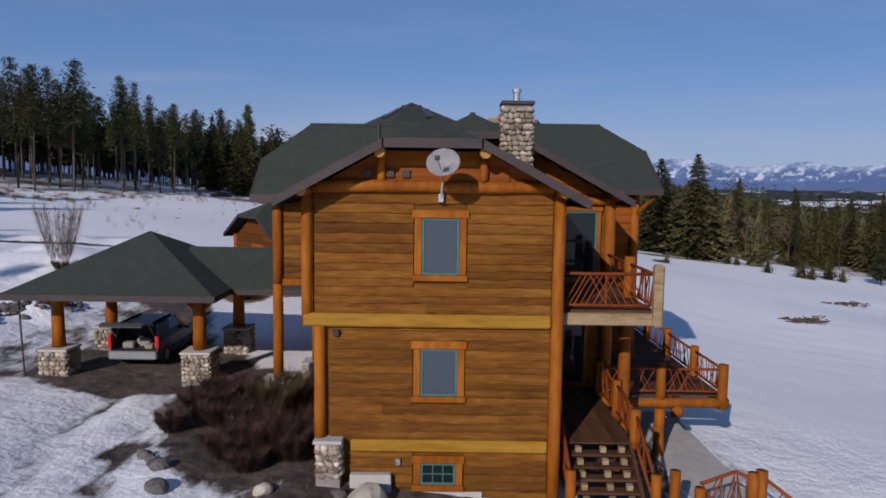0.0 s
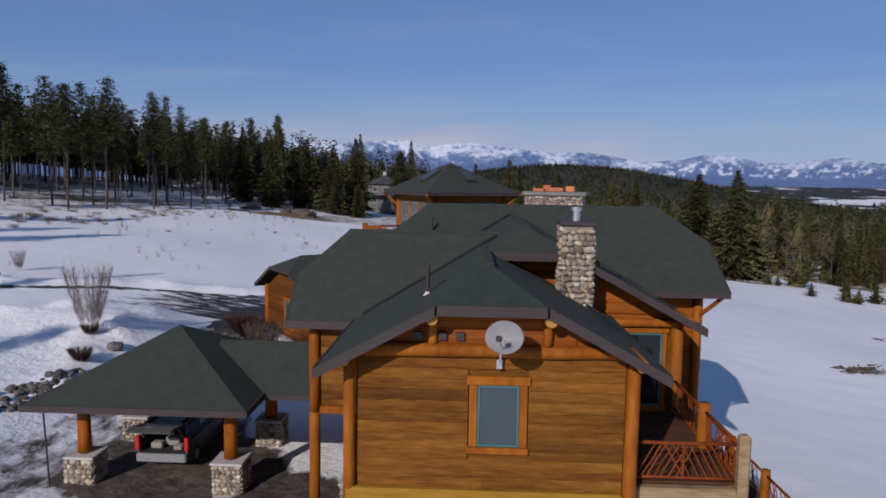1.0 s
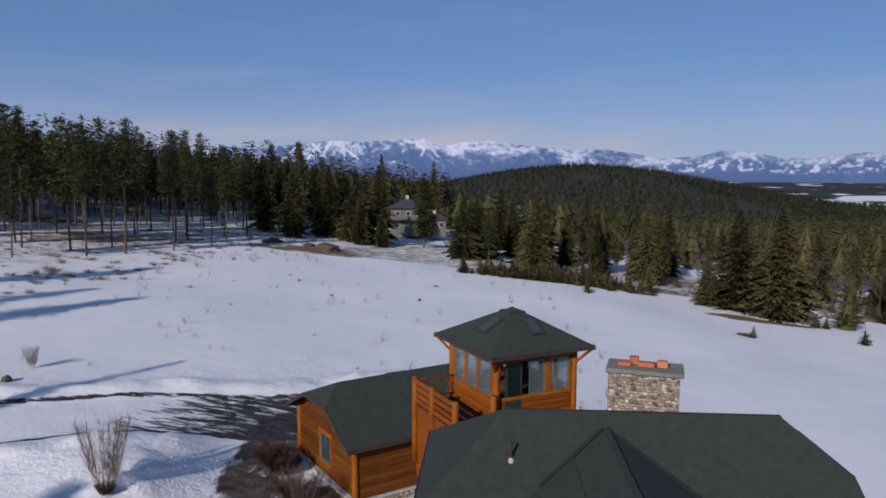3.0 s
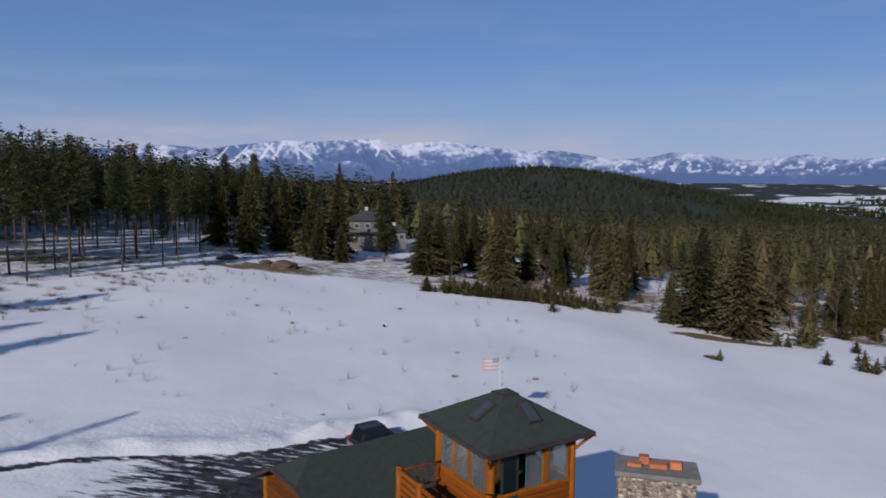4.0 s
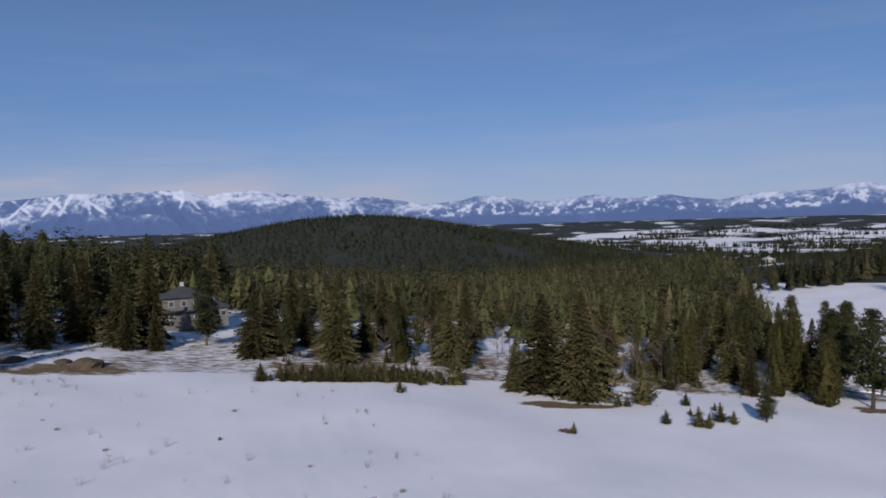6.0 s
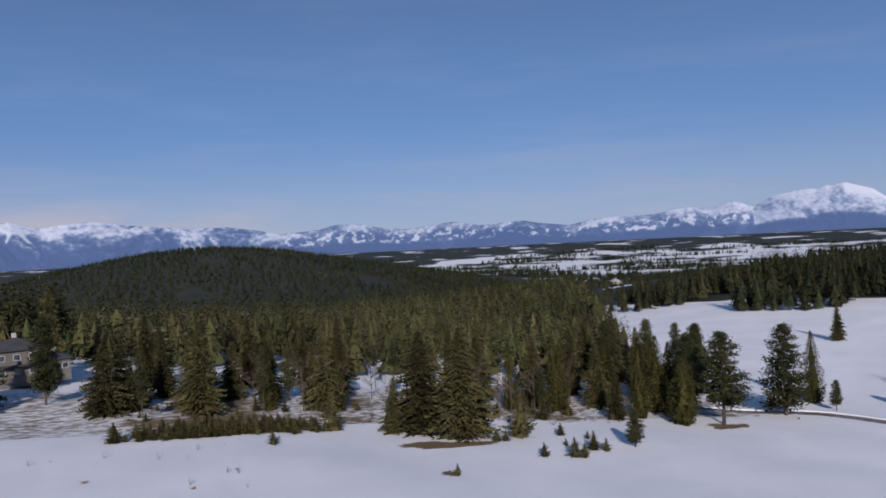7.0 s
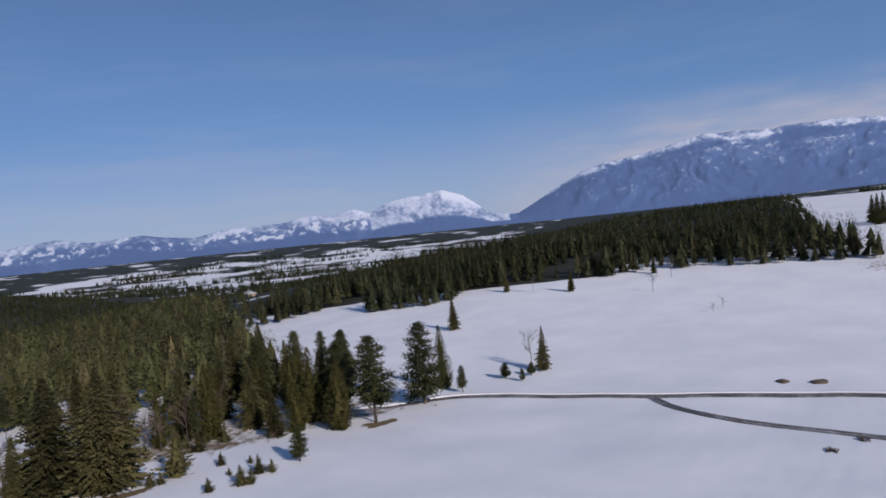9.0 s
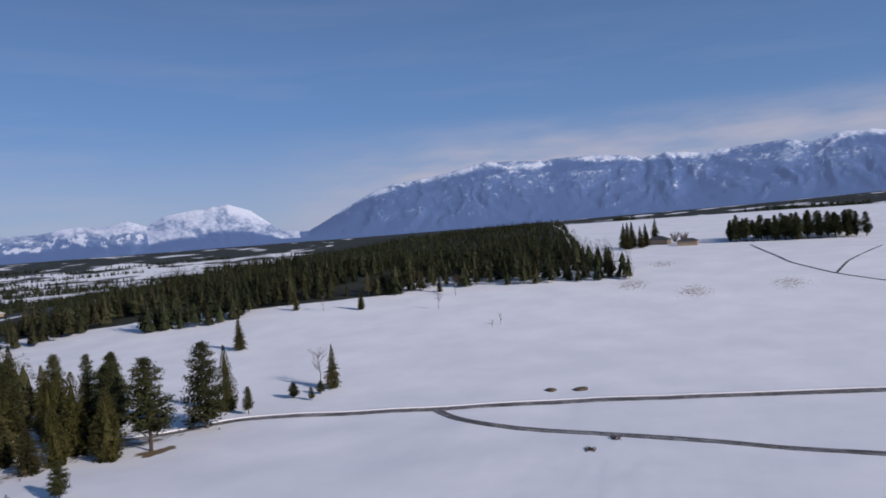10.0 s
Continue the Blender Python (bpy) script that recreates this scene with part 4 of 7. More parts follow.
bm = pole((2.06, 20.27, 9.66), (2.06, 20.27, 9.92), 0.10, 0.10, 14, 1, 0)
stick(bm, (2.06, 20.27, 9.92), (2.06, 20.27, 10.02), 0.14, 0.14, 14)
part("flue", bm, M_METAL, house, "bright metal flue pipe")
for x, y, z, h in ((-1.64, 17.6, 8.05, 0.72), (-2.1, 27.0, 8.72, 0.6)):
    part("vent_pipe", pole((x, y, z - 0.1), (x, y, z + h), 0.045, 0.045, 10, 1, 0), M_FASCIA, house)
    part("vent_boot", pole((x, y - 0.02, z - 0.05), (x, y, z + 0.1), 0.13, 0.05, 12, 1, 0), M_CONCRETE, house)

# big chimney behind the ridge
bigc = thing("stone_chimney", "broad fieldstone chimney with clay pots on its cap", "chimney", (2.98, 32.45, 0), -14, own_axes=True)
core = part("core", boxed(-1.22, 1.22, -0.62, 0.62, 0, 10.05), M_MORTAR, bigc)
random.seed(76)
stone_face(core, (-1.22, -0.62, 8.6), (1, 0, 0), (0, -1, 0), 2.44, 1.45, 0.13, 0.04)
stone_face(core, (-1.22, 0.62, 8.6), (0, -1, 0), (-1, 0, 0), 1.24, 1.45, 0.13, 0.04)
part("cap", boxed(-1.36, 1.36, -0.76, 0.76, 10.052, 10.22, bevel=0.03), M_CAP, bigc, "pale grey concrete cap")
M_CLAY = material("clay_pot", [(0.42, 0.13, 0.06), (0.56, 0.20, 0.09)], 6, 0.8, vary=0.2)
for x, y, w, h in ((-0.72, -0.1, 0.24, 0.13), (-0.40, 0.2, 0.17, 0.28), (0.05, -0.1, 0.30, 0.18), (0.62, 0.0, 0.19, 0.24)):
    part("clay_pot", boxed(x - w, x + w, y - 0.17, y + 0.17, 10.222, 10.222 + h, bevel=0.03), M_CLAY, bigc, "orange clay flue pot")

# satellite dish on the gable
dish = thing("satellite_dish", "pale grey satellite dish on a bent mast against the gable", "satellite dish", (-0.05, 15.85, 7.1))
bm = bmesh.new()
rings = []
for i in range(6):
    r = 0.37 * i / 5 if i else 0.001
    rings.append([bm.verts.new((r * math.cos(math.tau * k / 24), r * 0.86 * math.sin(math.tau * k / 24), 0.25 * (r / 0.37) ** 2 * 0.42)) for k in range(24)])
for a, b in zip(rings, rings[1:]):
    for k in range(24):
        bm.faces.new((a[k], a[(k + 1) % 24], b[(k + 1) % 24], b[k]))
bmesh.ops.solidify(bm, geom=bm.faces[:], thickness=0.015)
M_DISH = material("dish_paint", [(0.40, 0.40, 0.41), (0.5, 0.5, 0.5)], 4, 0.5)
rd = part("reflector", bm, M_DISH, dish, smooth=True)
rd.matrix_basis = look((0.0, 14.95, 7.72), (-0.5, 13.0, 8.55)) @ pose(0, 0, 0, 0, 180, 0)
part("mast", pole((-0.06, 15.82, 6.95), (-0.03, 15.72, 7.35), 0.028, 0.028, 10, 1, 0), M_METAL, dish)
part("mast", pole((-0.03, 15.72, 7.35), (0.0, 15.0, 7.68), 0.028, 0.028, 10, 1, 0), M_METAL, dish)
part("wall_foot", boxed(-0.12, 0.0, 15.80, 15.9, 6.88, 7.08, bevel=0.01), M_METAL, dish)
part("feed_arm", pole((0.0, 15.0, 7.42), (-0.14, 14.45, 7.80), 0.016, 0.016, 8, 1, 0), M_METAL, dish)
part("feed_horn", boxed(-0.20, -0.08, 14.38, 14.48, 7.78, 7.88, bevel=0.02), M_FASCIA, dish)


# ---- balcony, deck and stairs of log rails ----
def rail_panel(parent, a, b, top, low, style="lean", gap=0.16, r=0.018):
    """A rustic rail between two posts: top and bottom pole and crooked sticks. a, b: (x, y); top, low: heights at both ends."""
    a, b = Vector(a), Vector(b)
    ln = (b - a).length
    d = (b - a) / ln
    at = lambda s, z: (a.x + d.x * s, a.y + d.y * s, z)
    t = lambda s: top[0] + (top[1] - top[0]) * s / ln
    l = lambda s: low[0] + (low[1] - low[0]) * s / ln
    part("top_rail", pole(at(0, t(0)), at(ln, t(ln)), 0.045, 0.04, 8, 3, 0.008), M_RAIL, parent, smooth=True)
    part("bottom_rail", pole(at(0, l(0)), at(ln, l(ln)), 0.04, 0.035, 8, 3, 0.008), M_RAIL, parent, smooth=True)
    s = gap * 0.5
    while s < ln - 0.03:
        if style == "lean":
            k = 0.42 if s < ln * 0.5 else -0.42
        else:
            k = random.uniform(-0.5, 0.5)
        e = min(max(s + k, 0.02), ln - 0.02)
        bm = bmesh.new()
        stick(bm, at(s, l(s)), at(e, t(e)), r * random.uniform(0.8, 1.2), r * 0.8, 6, 2, 0.012)
        part("baluster", bm, M_RAIL, parent)
        s += gap * random.uniform(0.8, 1.2)
    if style == "lean":
        part("rail_post", pole(at(ln * 0.5, l(ln / 2)), at(ln * 0.5, t(ln / 2)), 0.03, 0.03, 8, 1, 0), M_RAIL, parent)


def log_post(parent, x, y, z0, z1, r=0.15, name="post"):
    return part(name, pole((x, y, z0), (x, y, z1), r, r * 0.95, 12, 3, 0.01), M_LOG, parent, smooth=True)


def planks(parent, x0, x1, y0, y1, z, along="x", w=0.14):
    if along == "x":
        y = y0
        while y < y1 - 0.02:
            part("plank", boxed(x0, x1, y, min(y + w - 0.008, y1), z - 0.04, z), M_DECK, parent)
            y += w
    else:
        x = x0
        while x < x1 - 0.02:
            part("plank", boxed(x, min(x + w - 0.008, x1), y0, y1, z - 0.04, z), M_DECK, parent)
            x += w


random.seed(80)
balcony = thing("balcony", "upper balcony with rustic stick railings and a squared log beam", "balcony", (4.0, 18.6, 4.0))
planks(balcony, 2.80, 5.1, 16.5, 21.1, 4.33, "x", 0.15)
part("edge_beam", boxed(2.80, 5.0, 16.24, 16.48, 4.0, 4.29, bevel=0.03), M_WEATHER, balcony, "weathered pale squared edge beam")
part("edge_beam", pole((5.06, 16.3, 4.16), (5.06, 21.2, 4.16), 0.14, 0.14, 8, 3, 0.01), M_LOG, balcony, smooth=True)
part("post", boxed(5.0, 5.24, 16.22, 16.48, 3.96, 5.46, bevel=0.05), M_WEATHER, balcony, "weathered pale corner post")
log_post(balcony, 5.02, 18.55, 4.2, 5.42, 0.15)
log_post(balcony, 5.02, 18.75, -1.3, 4.02, 0.17, "support_post")
rail_panel(balcony, (2.82, 16.42), (4.98, 16.42), (5.22, 5.22), (4.46, 4.46), gap=0.15)
rail_panel(balcony, (5.06, 16.5), (5.03, 18.45), (5.22, 5.22), (4.46, 4.46), "wild", 0.13)
rail_panel(balcony, (5.03, 18.65), (5.03, 21.0), (5.22, 5.22), (4.46, 4.46), "wild", 0.15)

deck = thing("deck", "lower timber deck with log posts and rustic stick railings", "deck", (6.5, 24.0, 0.7))
planks(deck, 4.72, 8.5, 20.5, 25.2, 1.05, "x", 0.15)
planks(deck, 7.0, 8.5, 25.2, 33.0, 1.05, "x", 0.3)
planks(deck, 3.0, 4.70, 16.5, 21.2, 1.05, "y", 0.14)
part("edge_beam", pole((4.6, 20.42, 0.84), (8.62, 20.42, 0.84), 0.16, 0.15, 10, 4, 0.01), M_LOG, deck, smooth=True)
part("edge_beam", pole((8.48, 20.3, 0.82), (8.48, 33.0, 0.82), 0.14, 0.14, 8, 4, 0.01), M_LOG, deck, smooth=True)
part("cross_log", pole((7.1, 20.1, 0.62), (7.1, 24.8, 0.62), 0.13, 0.13, 10, 2, 0.01), M_LOG, deck, smooth=True)
deck_posts = [(4.74, 20.5), (6.6, 20.45), (8.46, 20.42), (8.44, 22.8), (8.44, 25.6), (8.44, 28.2), (8.44, 31.0)]
for x, y in deck_posts:
    log_post(deck, x, y, 0.66, 2.02, 0.15)
for p, q in zip(deck_posts, deck_posts[1:]):
    rail_panel(deck, p, q, (1.86, 1.86), (1.18, 1.18), "wild", 0.15 if p[1] < 22 else 0.2)
log_post(deck, 6.62, 20.5, -1.4, 0.7, 0.17, "support_post")
log_post(deck, 8.3, 24.0, -1.6, 0.7, 0.15, "support_post")

stairs = thing("outdoor_stairs", "open-tread timber stairs with sloping stick railings", "stairs", (3.9, 15.6, -0.4))
for k in range(1, 8):
    y, z = 16.5 - 0.28 * k, 1.05 - 0.19 * k
    part("tread", boxed(3.12, 4.62, y - 0.02, y + 0.30, z - 0.06, z, bevel=0.01), M_DECK, stairs)
    for x in (3.35, 3.95, 4.4):
        part("tread_block", boxed(x - 0.07, x + 0.07, y + 0.10, y + 0.24, z + 0.001, z + 0.128), M_WEATHER, stairs)
for x in (3.05, 4.68):
    bm = prism([(16.6, 1.0), (16.6, 0.7), (14.5, -0.75), (14.3, -0.6), (14.5, -0.42)], x - 0.045, x + 0.045, "x")
    part("stringer", bm, M_DECK, stairs)
for x, y, z0, z1 in ((2.98, 17.3, 0.9, 1.9), (2.98, 15.3, -0.7, 0.84), (4.78, 18.5, 0.9, 2.05), (4.78, 16.6, 0.9, 1.85), (4.95, 15.35, -0.7, 0.74), (5.40, 15.4, -0.8, 0.82)):
    log_post(stairs, x, y, z0, z1, 0.13)
rail_panel(stairs, (2.98, 17.2), (2.98, 15.4), (1.78, 0.72), (1.15, 0.1), "wild", 0.14)
rail_panel(stairs, (4.78, 20.4), (4.78, 18.6), (1.86, 1.92), (1.2, 1.2), "wild", 0.14)
rail_panel(stairs, (4.78, 18.4), (4.78, 16.7), (1.90, 1.75), (1.2, 1.15), "wild", 0.14)
rail_panel(stairs, (4.78, 16.5), (4.93, 15.4), (1.70, 0.62), (1.05, 0.05), "wild", 0.14)

low_rail = thing("garden_railing", "low rustic stick railing with paired log posts", "railing", (6.8, 15.3, -0.9))
for x, y, z1, r in ((5.98, 15.4, 0.42, 0.13), (7.12, 15.25, 0.86, 0.13), (7.36, 15.35, 0.87, 0.13), (8.3, 14.6, 0.2, 0.13)):
    log_post(low_rail, x, y, -1.2, z1, r)
rail_panel(low_rail, (5.98, 15.4), (6.75, 15.32), (0.52, 0.86), (-0.1, 0.2), "wild", 0.12)
rail_panel(low_rail, (6.75, 15.32), (7.1, 15.25), (0.86, 0.70), (0.2, 0.1), "wild", 0.12)
rail_panel(low_rail, (7.42, 15.3), (8.25, 14.62), (0.70, 0.12), (0.1, -0.4), "wild", 0.12)
structure(part("patio", boxed(6.5, 8.3, 17.2, 24.5, -1.6, -0.80), M_CONCRETE), "pale concrete patio slab beside the deck")


# ---- vehicles ----
M_SILVER = material("silver_paint", [(0.10, 0.105, 0.11), (0.14, 0.145, 0.15)], 5, 0.3, metal=0.4)
M_BLACKCAR = material("black_paint", [(0.012, 0.014, 0.018), (0.02, 0.022, 0.027)], 5, 0.22, spec=0.6)
M_BUMPER = material("silver_bumper", [(0.26, 0.27, 0.28), (0.32, 0.33, 0.34)], 5, 0.35, metal=0.3)
M_RUBBER = material("rubber", [(0.015, 0.015, 0.015), (0.03, 0.03, 0.03)], 9, 0.9)
M_RED = material("red_lens", [(0.45, 0.015, 0.015), (0.55, 0.03, 0.025)], 9, 0.25)
M_LAMP = material("clear_lens", [(0.7, 0.7, 0.7), (0.8, 0.8, 0.8)], 9, 0.15)


M_TINT = material("tinted_glass", [(0.01, 0.012, 0.014), (0.016, 0.018, 0.02)], 5, 0.12, spec=0.4)


def loft(sections, closed_ends=True):
    """Skin over a row of outlines (lists of points with equal count)."""
    bm = bmesh.new()
    rings = [[bm.verts.new(p) for p in s] for s in sections]
    n = len(rings[0])
    for a, b in zip(rings, rings[1:]):
        for k in range(n):
            bm.faces.new((a[k], a[(k + 1) % n], b[(k + 1) % n], b[k]))
    if closed_ends:
        bm.faces.new(rings[0][::-1]), bm.faces.new(rings[-1])
    return bm


def car(label, x, y, z, turn, paint, open_gate, length=4.5, width=1.76, height=1.55):
    """A car along its own y axis, tail at y = 0, nose at y = length."""
    c = thing("car", label, "car", (x, y, z), turn, own_axes=True)
    h = width / 2

    def ring(yy, top, low, w, wt):
        return [(-w, yy, low), (-w * 1.02, yy, (low + top) * 0.5), (-wt, yy, top), (wt, yy, top), (w * 1.02, yy, (low + top) * 0.5), (w, yy, low)]

    belt = 0.92
    L = length
    if open_gate:
        secs = [ring(1.25, belt, 0.28, h, h * 0.97)]
    else:
        secs = [ring(0.0, belt * 0.95, 0.36, h * 0.9, h * 0.86), ring(0.1, belt, 0.28, h * 0.97, h * 0.95)]
    secs += [ring(L * 0.62, belt, 0.26, h, h * 0.96), ring(L * 0.72, belt * 0.98, 0.26, h, h * 0.92), ring(L * 0.95, 0.74, 0.28, h * 0.96, h * 0.84), ring(L, 0.60, 0.36, h * 0.82, h * 0.74)]
    body = part("body", loft(secs), paint, c)
    cab0 = 1.25 if open_gate else 0.12
    secs = [ring(cab0, height if open_gate else belt + 0.05, belt - 0.02, h * 0.94, h * 0.76), ring(max(cab0, 0.5) + 0.02, height, belt - 0.02, h * 0.95, h * 0.78), ring(L * 0.48, height, belt - 0.02, h * 0.95, h * 0.78), ring(L * 0.70, belt + 0.02, belt - 0.03, h * 0.92, h * 0.80)]
    part("cabin_glass", loft(secs), M_TINT, c)
    part("roof", boxed(-h * 0.78, h * 0.78, 0.12 if open_gate else 0.5, L * 0.5, height - 0.015, height + 0.035, bevel=0.02), paint, c)
    for s in (-1, 1):
        part("roof_rail", boxed(s * h * 0.66 - 0.02, s * h * 0.66 + 0.02, 0.4, L * 0.46, height + 0.037, height + 0.09), M_RUBBER, c)
        for yy in (0.42, L * 0.30, L * 0.47):
            bm = bmesh.new()
            stick(bm, (s * h * 0.97, yy, belt - 0.02), (s * h * 0.79, yy + 0.05, height), 0.04, 0.04, 6)
            part("pillar", bm, paint, c)
        if open_gate:
            part("side_panel", boxed(s * h - 0.06 * (s > 0), s * h + 0.06 * (s < 0), 0.06, 1.27, 0.30, belt, bevel=0.02), paint, c)
            part("side_glass", boxed(s * h * 0.93 - 0.02, s * h * 0.93 + 0.02, 0.14, 1.27, belt + 0.002, height - 0.02), M_TINT, c)
        part("tail_lamp", boxed(s * h * 0.985 - 0.07, s * h * 0.985 + 0.07, -0.02, 0.14, 0.72, 1.22 if open_gate else 1.0, bevel=0.02), M_RED, c, "tall red tail lamp")
        part("headlight", boxed(s * h * 0.72 - 0.16, s * h * 0.72 + 0.16, L * 0.93, L * 0.985, 0.58, 0.72, bevel=0.02), M_LAMP, c)
        part("mirror", boxed(s * (h + 0.09) - 0.08, s * (h + 0.09) + 0.08, L * 0.60, L * 0.64, belt, belt + 0.13, bevel=0.02), paint, c)
        for yy in (0.85, L - 0.85):
            wheel = part("wheel", pole((s * (h - 0.2), yy, 0.32), (s * (h + 0.02), yy, 0.32), 0.32, 0.32, 20, 1, 0), M_RUBBER, c)
            part("rim", pole((s * (h + 0.021), yy, 0.32), (s * (h + 0.035), yy, 0.32), 0.20, 0.19, 16, 1, 0), M_METAL, wheel)
    part("rear_bumper", boxed(-h, h, -0.10, 0.08, 0.32, 0.62, bevel=0.04), M_BUMPER, c)
    part("front_bumper", boxed(-h * 0.9, h * 0.9, L * 0.965, L + 0.06, 0.3, 0.52, bevel=0.04), M_RUBBER, c)
    if open_gate:
        part("load_floor", boxed(-h + 0.07, h - 0.07, 0.0, 1.26, 0.55, 0.64), M_RUBBER, c)
        part("load_back", boxed(-h * 0.88, h * 0.88, 1.21, 1.247, 0.62, height - 0.03), M_DARK, c)
        gate = part("tailgate", loft([[(-0.72, 0.10, height + 0.01), (-0.72, 0.10, height + 0.09), (0.72, 0.10, height + 0.09), (0.72, 0.10, height + 0.01)],
                                      [(-0.78, -0.72, height + 0.20), (-0.78, -0.72, height + 0.27), (0.78, -0.72, height + 0.27), (0.78, -0.72, height + 0.20)],
                                      [(-0.74, -0.98, height + 0.14), (-0.74, -1.0, height + 0.20), (0.74, -1.0, height + 0.20), (0.74, -0.98, height + 0.14)]]), paint, c, "raised tailgate")
        part("gate_glass", boxed(-0.6, 0.6, -0.5, -0.05, height + 0.02, height + 0.035), M_TINT, gate).matrix_basis = pose(0, 0, 0.02, -8, 0, 0)
        for s in (-1, 1):
            part("gate_strut", pole((s * 0.72, 0.2, 1.1), (s * 0.74, -0.4, height + 0.15), 0.015, 0.015, 6, 1, 0), M_METAL, c)
        for bx, by, w, hh in ((-0.35, 0.5, 0.2, 0.22), (0.1, 0.8, 0.25, 0.3), (0.45, 0.4, 0.15, 0.16)):
            part("cargo", boxed(bx - w, bx + w, by - 0.15, by + 0.15, 0.642, 0.642 + hh, bevel=0.03), M_MORTAR, c)
    return c


car("silver estate car with its tailgate raised, parked under the carport", -11.3, 25.0, ground_z(-11.3, 26.5) + 0.02, 0, M_SILVER, True)
car("black off-road car parked beside the snow bank", -10.4, 57.0, ground_z(-8.8, 58) - 0.02, -56, M_BLACKCAR, False, 4.4, 1.8, 1.75)


# ---- piers, carport, garage, tower ----
random.seed(90)
stone_pier(-2.62, 15.92, 0.42, 1.24, 0.56, "grey fieldstone pier with a pale cap under a log post", 0.17)
stone_pier(-4.90, 20.5, 0.3, 1.34, 0.78, "grey fieldstone pier with a pale cap under a porch post")
stone_pier(-4.15, 22.6, 0.4, 1.34, 0.74, "grey fieldstone pier with a pale cap beside the porch")

carport = thing("carport", "open carport with a green hip roof on thick log columns", "carport", (-11, 26.1, 0.4))


def hip_roof(parent, cx, cy, hx, hy, ze, za, thick=0.10, fascia=0.2, cap=0.0):
    tip = Vector((cx, cy, za))
    corners = [Vector((cx + sx * hx, cy + sy * hy, ze)) for sx, sy in ((-1, -1), (1, -1), (1, 1), (-1, 1))]
    for a, b in zip(corners, corners[1:] + corners[:1]):
        bm = bmesh.new()
        up = [bm.verts.new(p) for p in (a, b, tip)]
        dn = [bm.verts.new(p - Vector((0, 0, thick))) for p in (a, b, tip)]
        bm.faces.new(up), bm.faces.new(dn)
        for k in range(3):
            bm.faces.new((up[k], dn[k], dn[(k + 1) % 3], up[(k + 1) % 3]))
        part("roof_slope", bm, M_ROOF, parent)
        d = (b - a).normalized()
        s = Vector((d.y, -d.x, 0))
        bm = bmesh.new()
        q = [[bm.verts.new(p + s * o + Vector((0, 0, h))) for o, h in ((0.003, 0.012), (0.05, 0.012), (0.05, -fascia), (0.003, -fascia))] for p in (a - d * 0.048, b + d * 0.002)]
        for k in range(4):
            bm.faces.new((q[0][k], q[0][(k + 1) % 4], q[1][(k + 1) % 4], q[1][k]))
        bm.faces.new(q[0]), bm.faces.new(q[1])
        part("fascia", bm, M_FASCIA, parent)


hip_roof(carport, -11.0, 26.05, 3.52, 3.6, 3.52, 5.40)
roof_parts(carport, "x", -9.6, -4.6, 26.4, 2.1, 3.5, 4.80)
for x, y in ((-13.5, 24.1), (-8.48, 23.95), (-13.5, 28.0), (-8.3, 28.0)):
    stone_pier(x, y, 0.35, 1.32, 0.95, "square fieldstone pier with a pale cap under a carport column", 0.155)
    part("column", pole((x, y, 1.42), (x, y, 3.42), 0.23, 0.20, 14, 4, 0.02), M_LOG, carport, smooth=True)
    for s in (-1, 1):
        part("bracket", pole((x + s * 0.15, y, 2.85), (x + s * 0.75, y, 3.4), 0.08, 0.08, 8, 1, 0), M_LOG, carport)
for y in (24.0, 28.0):
    part("beam", pole((-14.2, y, 3.36), (-7.8, y, 3.36), 0.13, 0.13, 10, 3, 0.01), M_LOG, carport, smooth=True)
part("ceiling_board", boxed(-14.3, -7.7, 22.65, 29.4, 3.45, 3.47), M_DECK, carport)
part("downpipe", pole((-14.2, 23.2, 0.4), (-14.2, 23.0, 3.4), 0.03, 0.03, 8, 1, 0), M_FASCIA, carport)

# board colour darkened to stand for the weak light on the gable
M_GARAGE_SHADED = material("garage_board", [(0.075, 0.023, 0.003), (0.12, 0.039, 0.006), (0.155, 0.054, 0.009)], 4, 0.7, stretch=(0.4, 1, 5), bump=0.3, vary=0.18, spec=0.12)
garage = thing("garage", "orange-boarded garage with a clipped green roof and a stone base", "garage", (-12.0, 42.5, 0.6), 36.5, own_axes=True)
roof_parts(garage, "x", 0.0, 10.5, 0.0, 4.25, 3.25, 5.4, (1.4, 4.65), (1.4, 4.65))
gw = part("wall", boxed(0.7, 9.9, -3.7, 3.7, -0.8, 3.4), M_BOARD, garage)
part("gable_wall", prism([(-3.7, 3.4), (3.7, 3.4), (1.7, 4.25), (-1.7, 4.25)], 0.7, 0.9, "x"), M_BOARD, garage)
for c, r in ((-3.7, 0.16), (3.7, 0.16)):
    part("corner_post", pole((0.62, c, 0.3), (0.62, c, 3.4), r, r), M_LOG, garage, smooth=True)
PLACE[0] = pose(0.7, 0, 0, 0, 0, -90)
gface = part("gable_front", boxed(-3.6, 3.6, 0.004, 0.05, 0.3, 3.4), M_BOARD, garage)
window(garage, -0.62, 0.62, 1.1, 2.6, 0.0, trim=0.2, cols=2)
clad(gface, -3.55, 3.55, 0.0, 0.4, 3.4, [(-0.82, 0.82, 0.95, 2.8)], row=0.26, mat=M_GARAGE_SHADED, wave=0.012)
clad(gface, -2.6, 2.6, 0.0, 3.4, 3.9, row=0.25, mat=M_GARAGE_SHADED, wave=0.012)
clad(gface, -1.6, 1.6, 0.0, 3.9, 4.3, row=0.22, mat=M_GARAGE_SHADED, wave=0.012)
PLACE[0] = Matrix()
clad(gw, 0.8, 8.0, -3.7, 0.4, 3.3, row=0.26, mat=M_GARAGE_SHADED, wave=0.012)
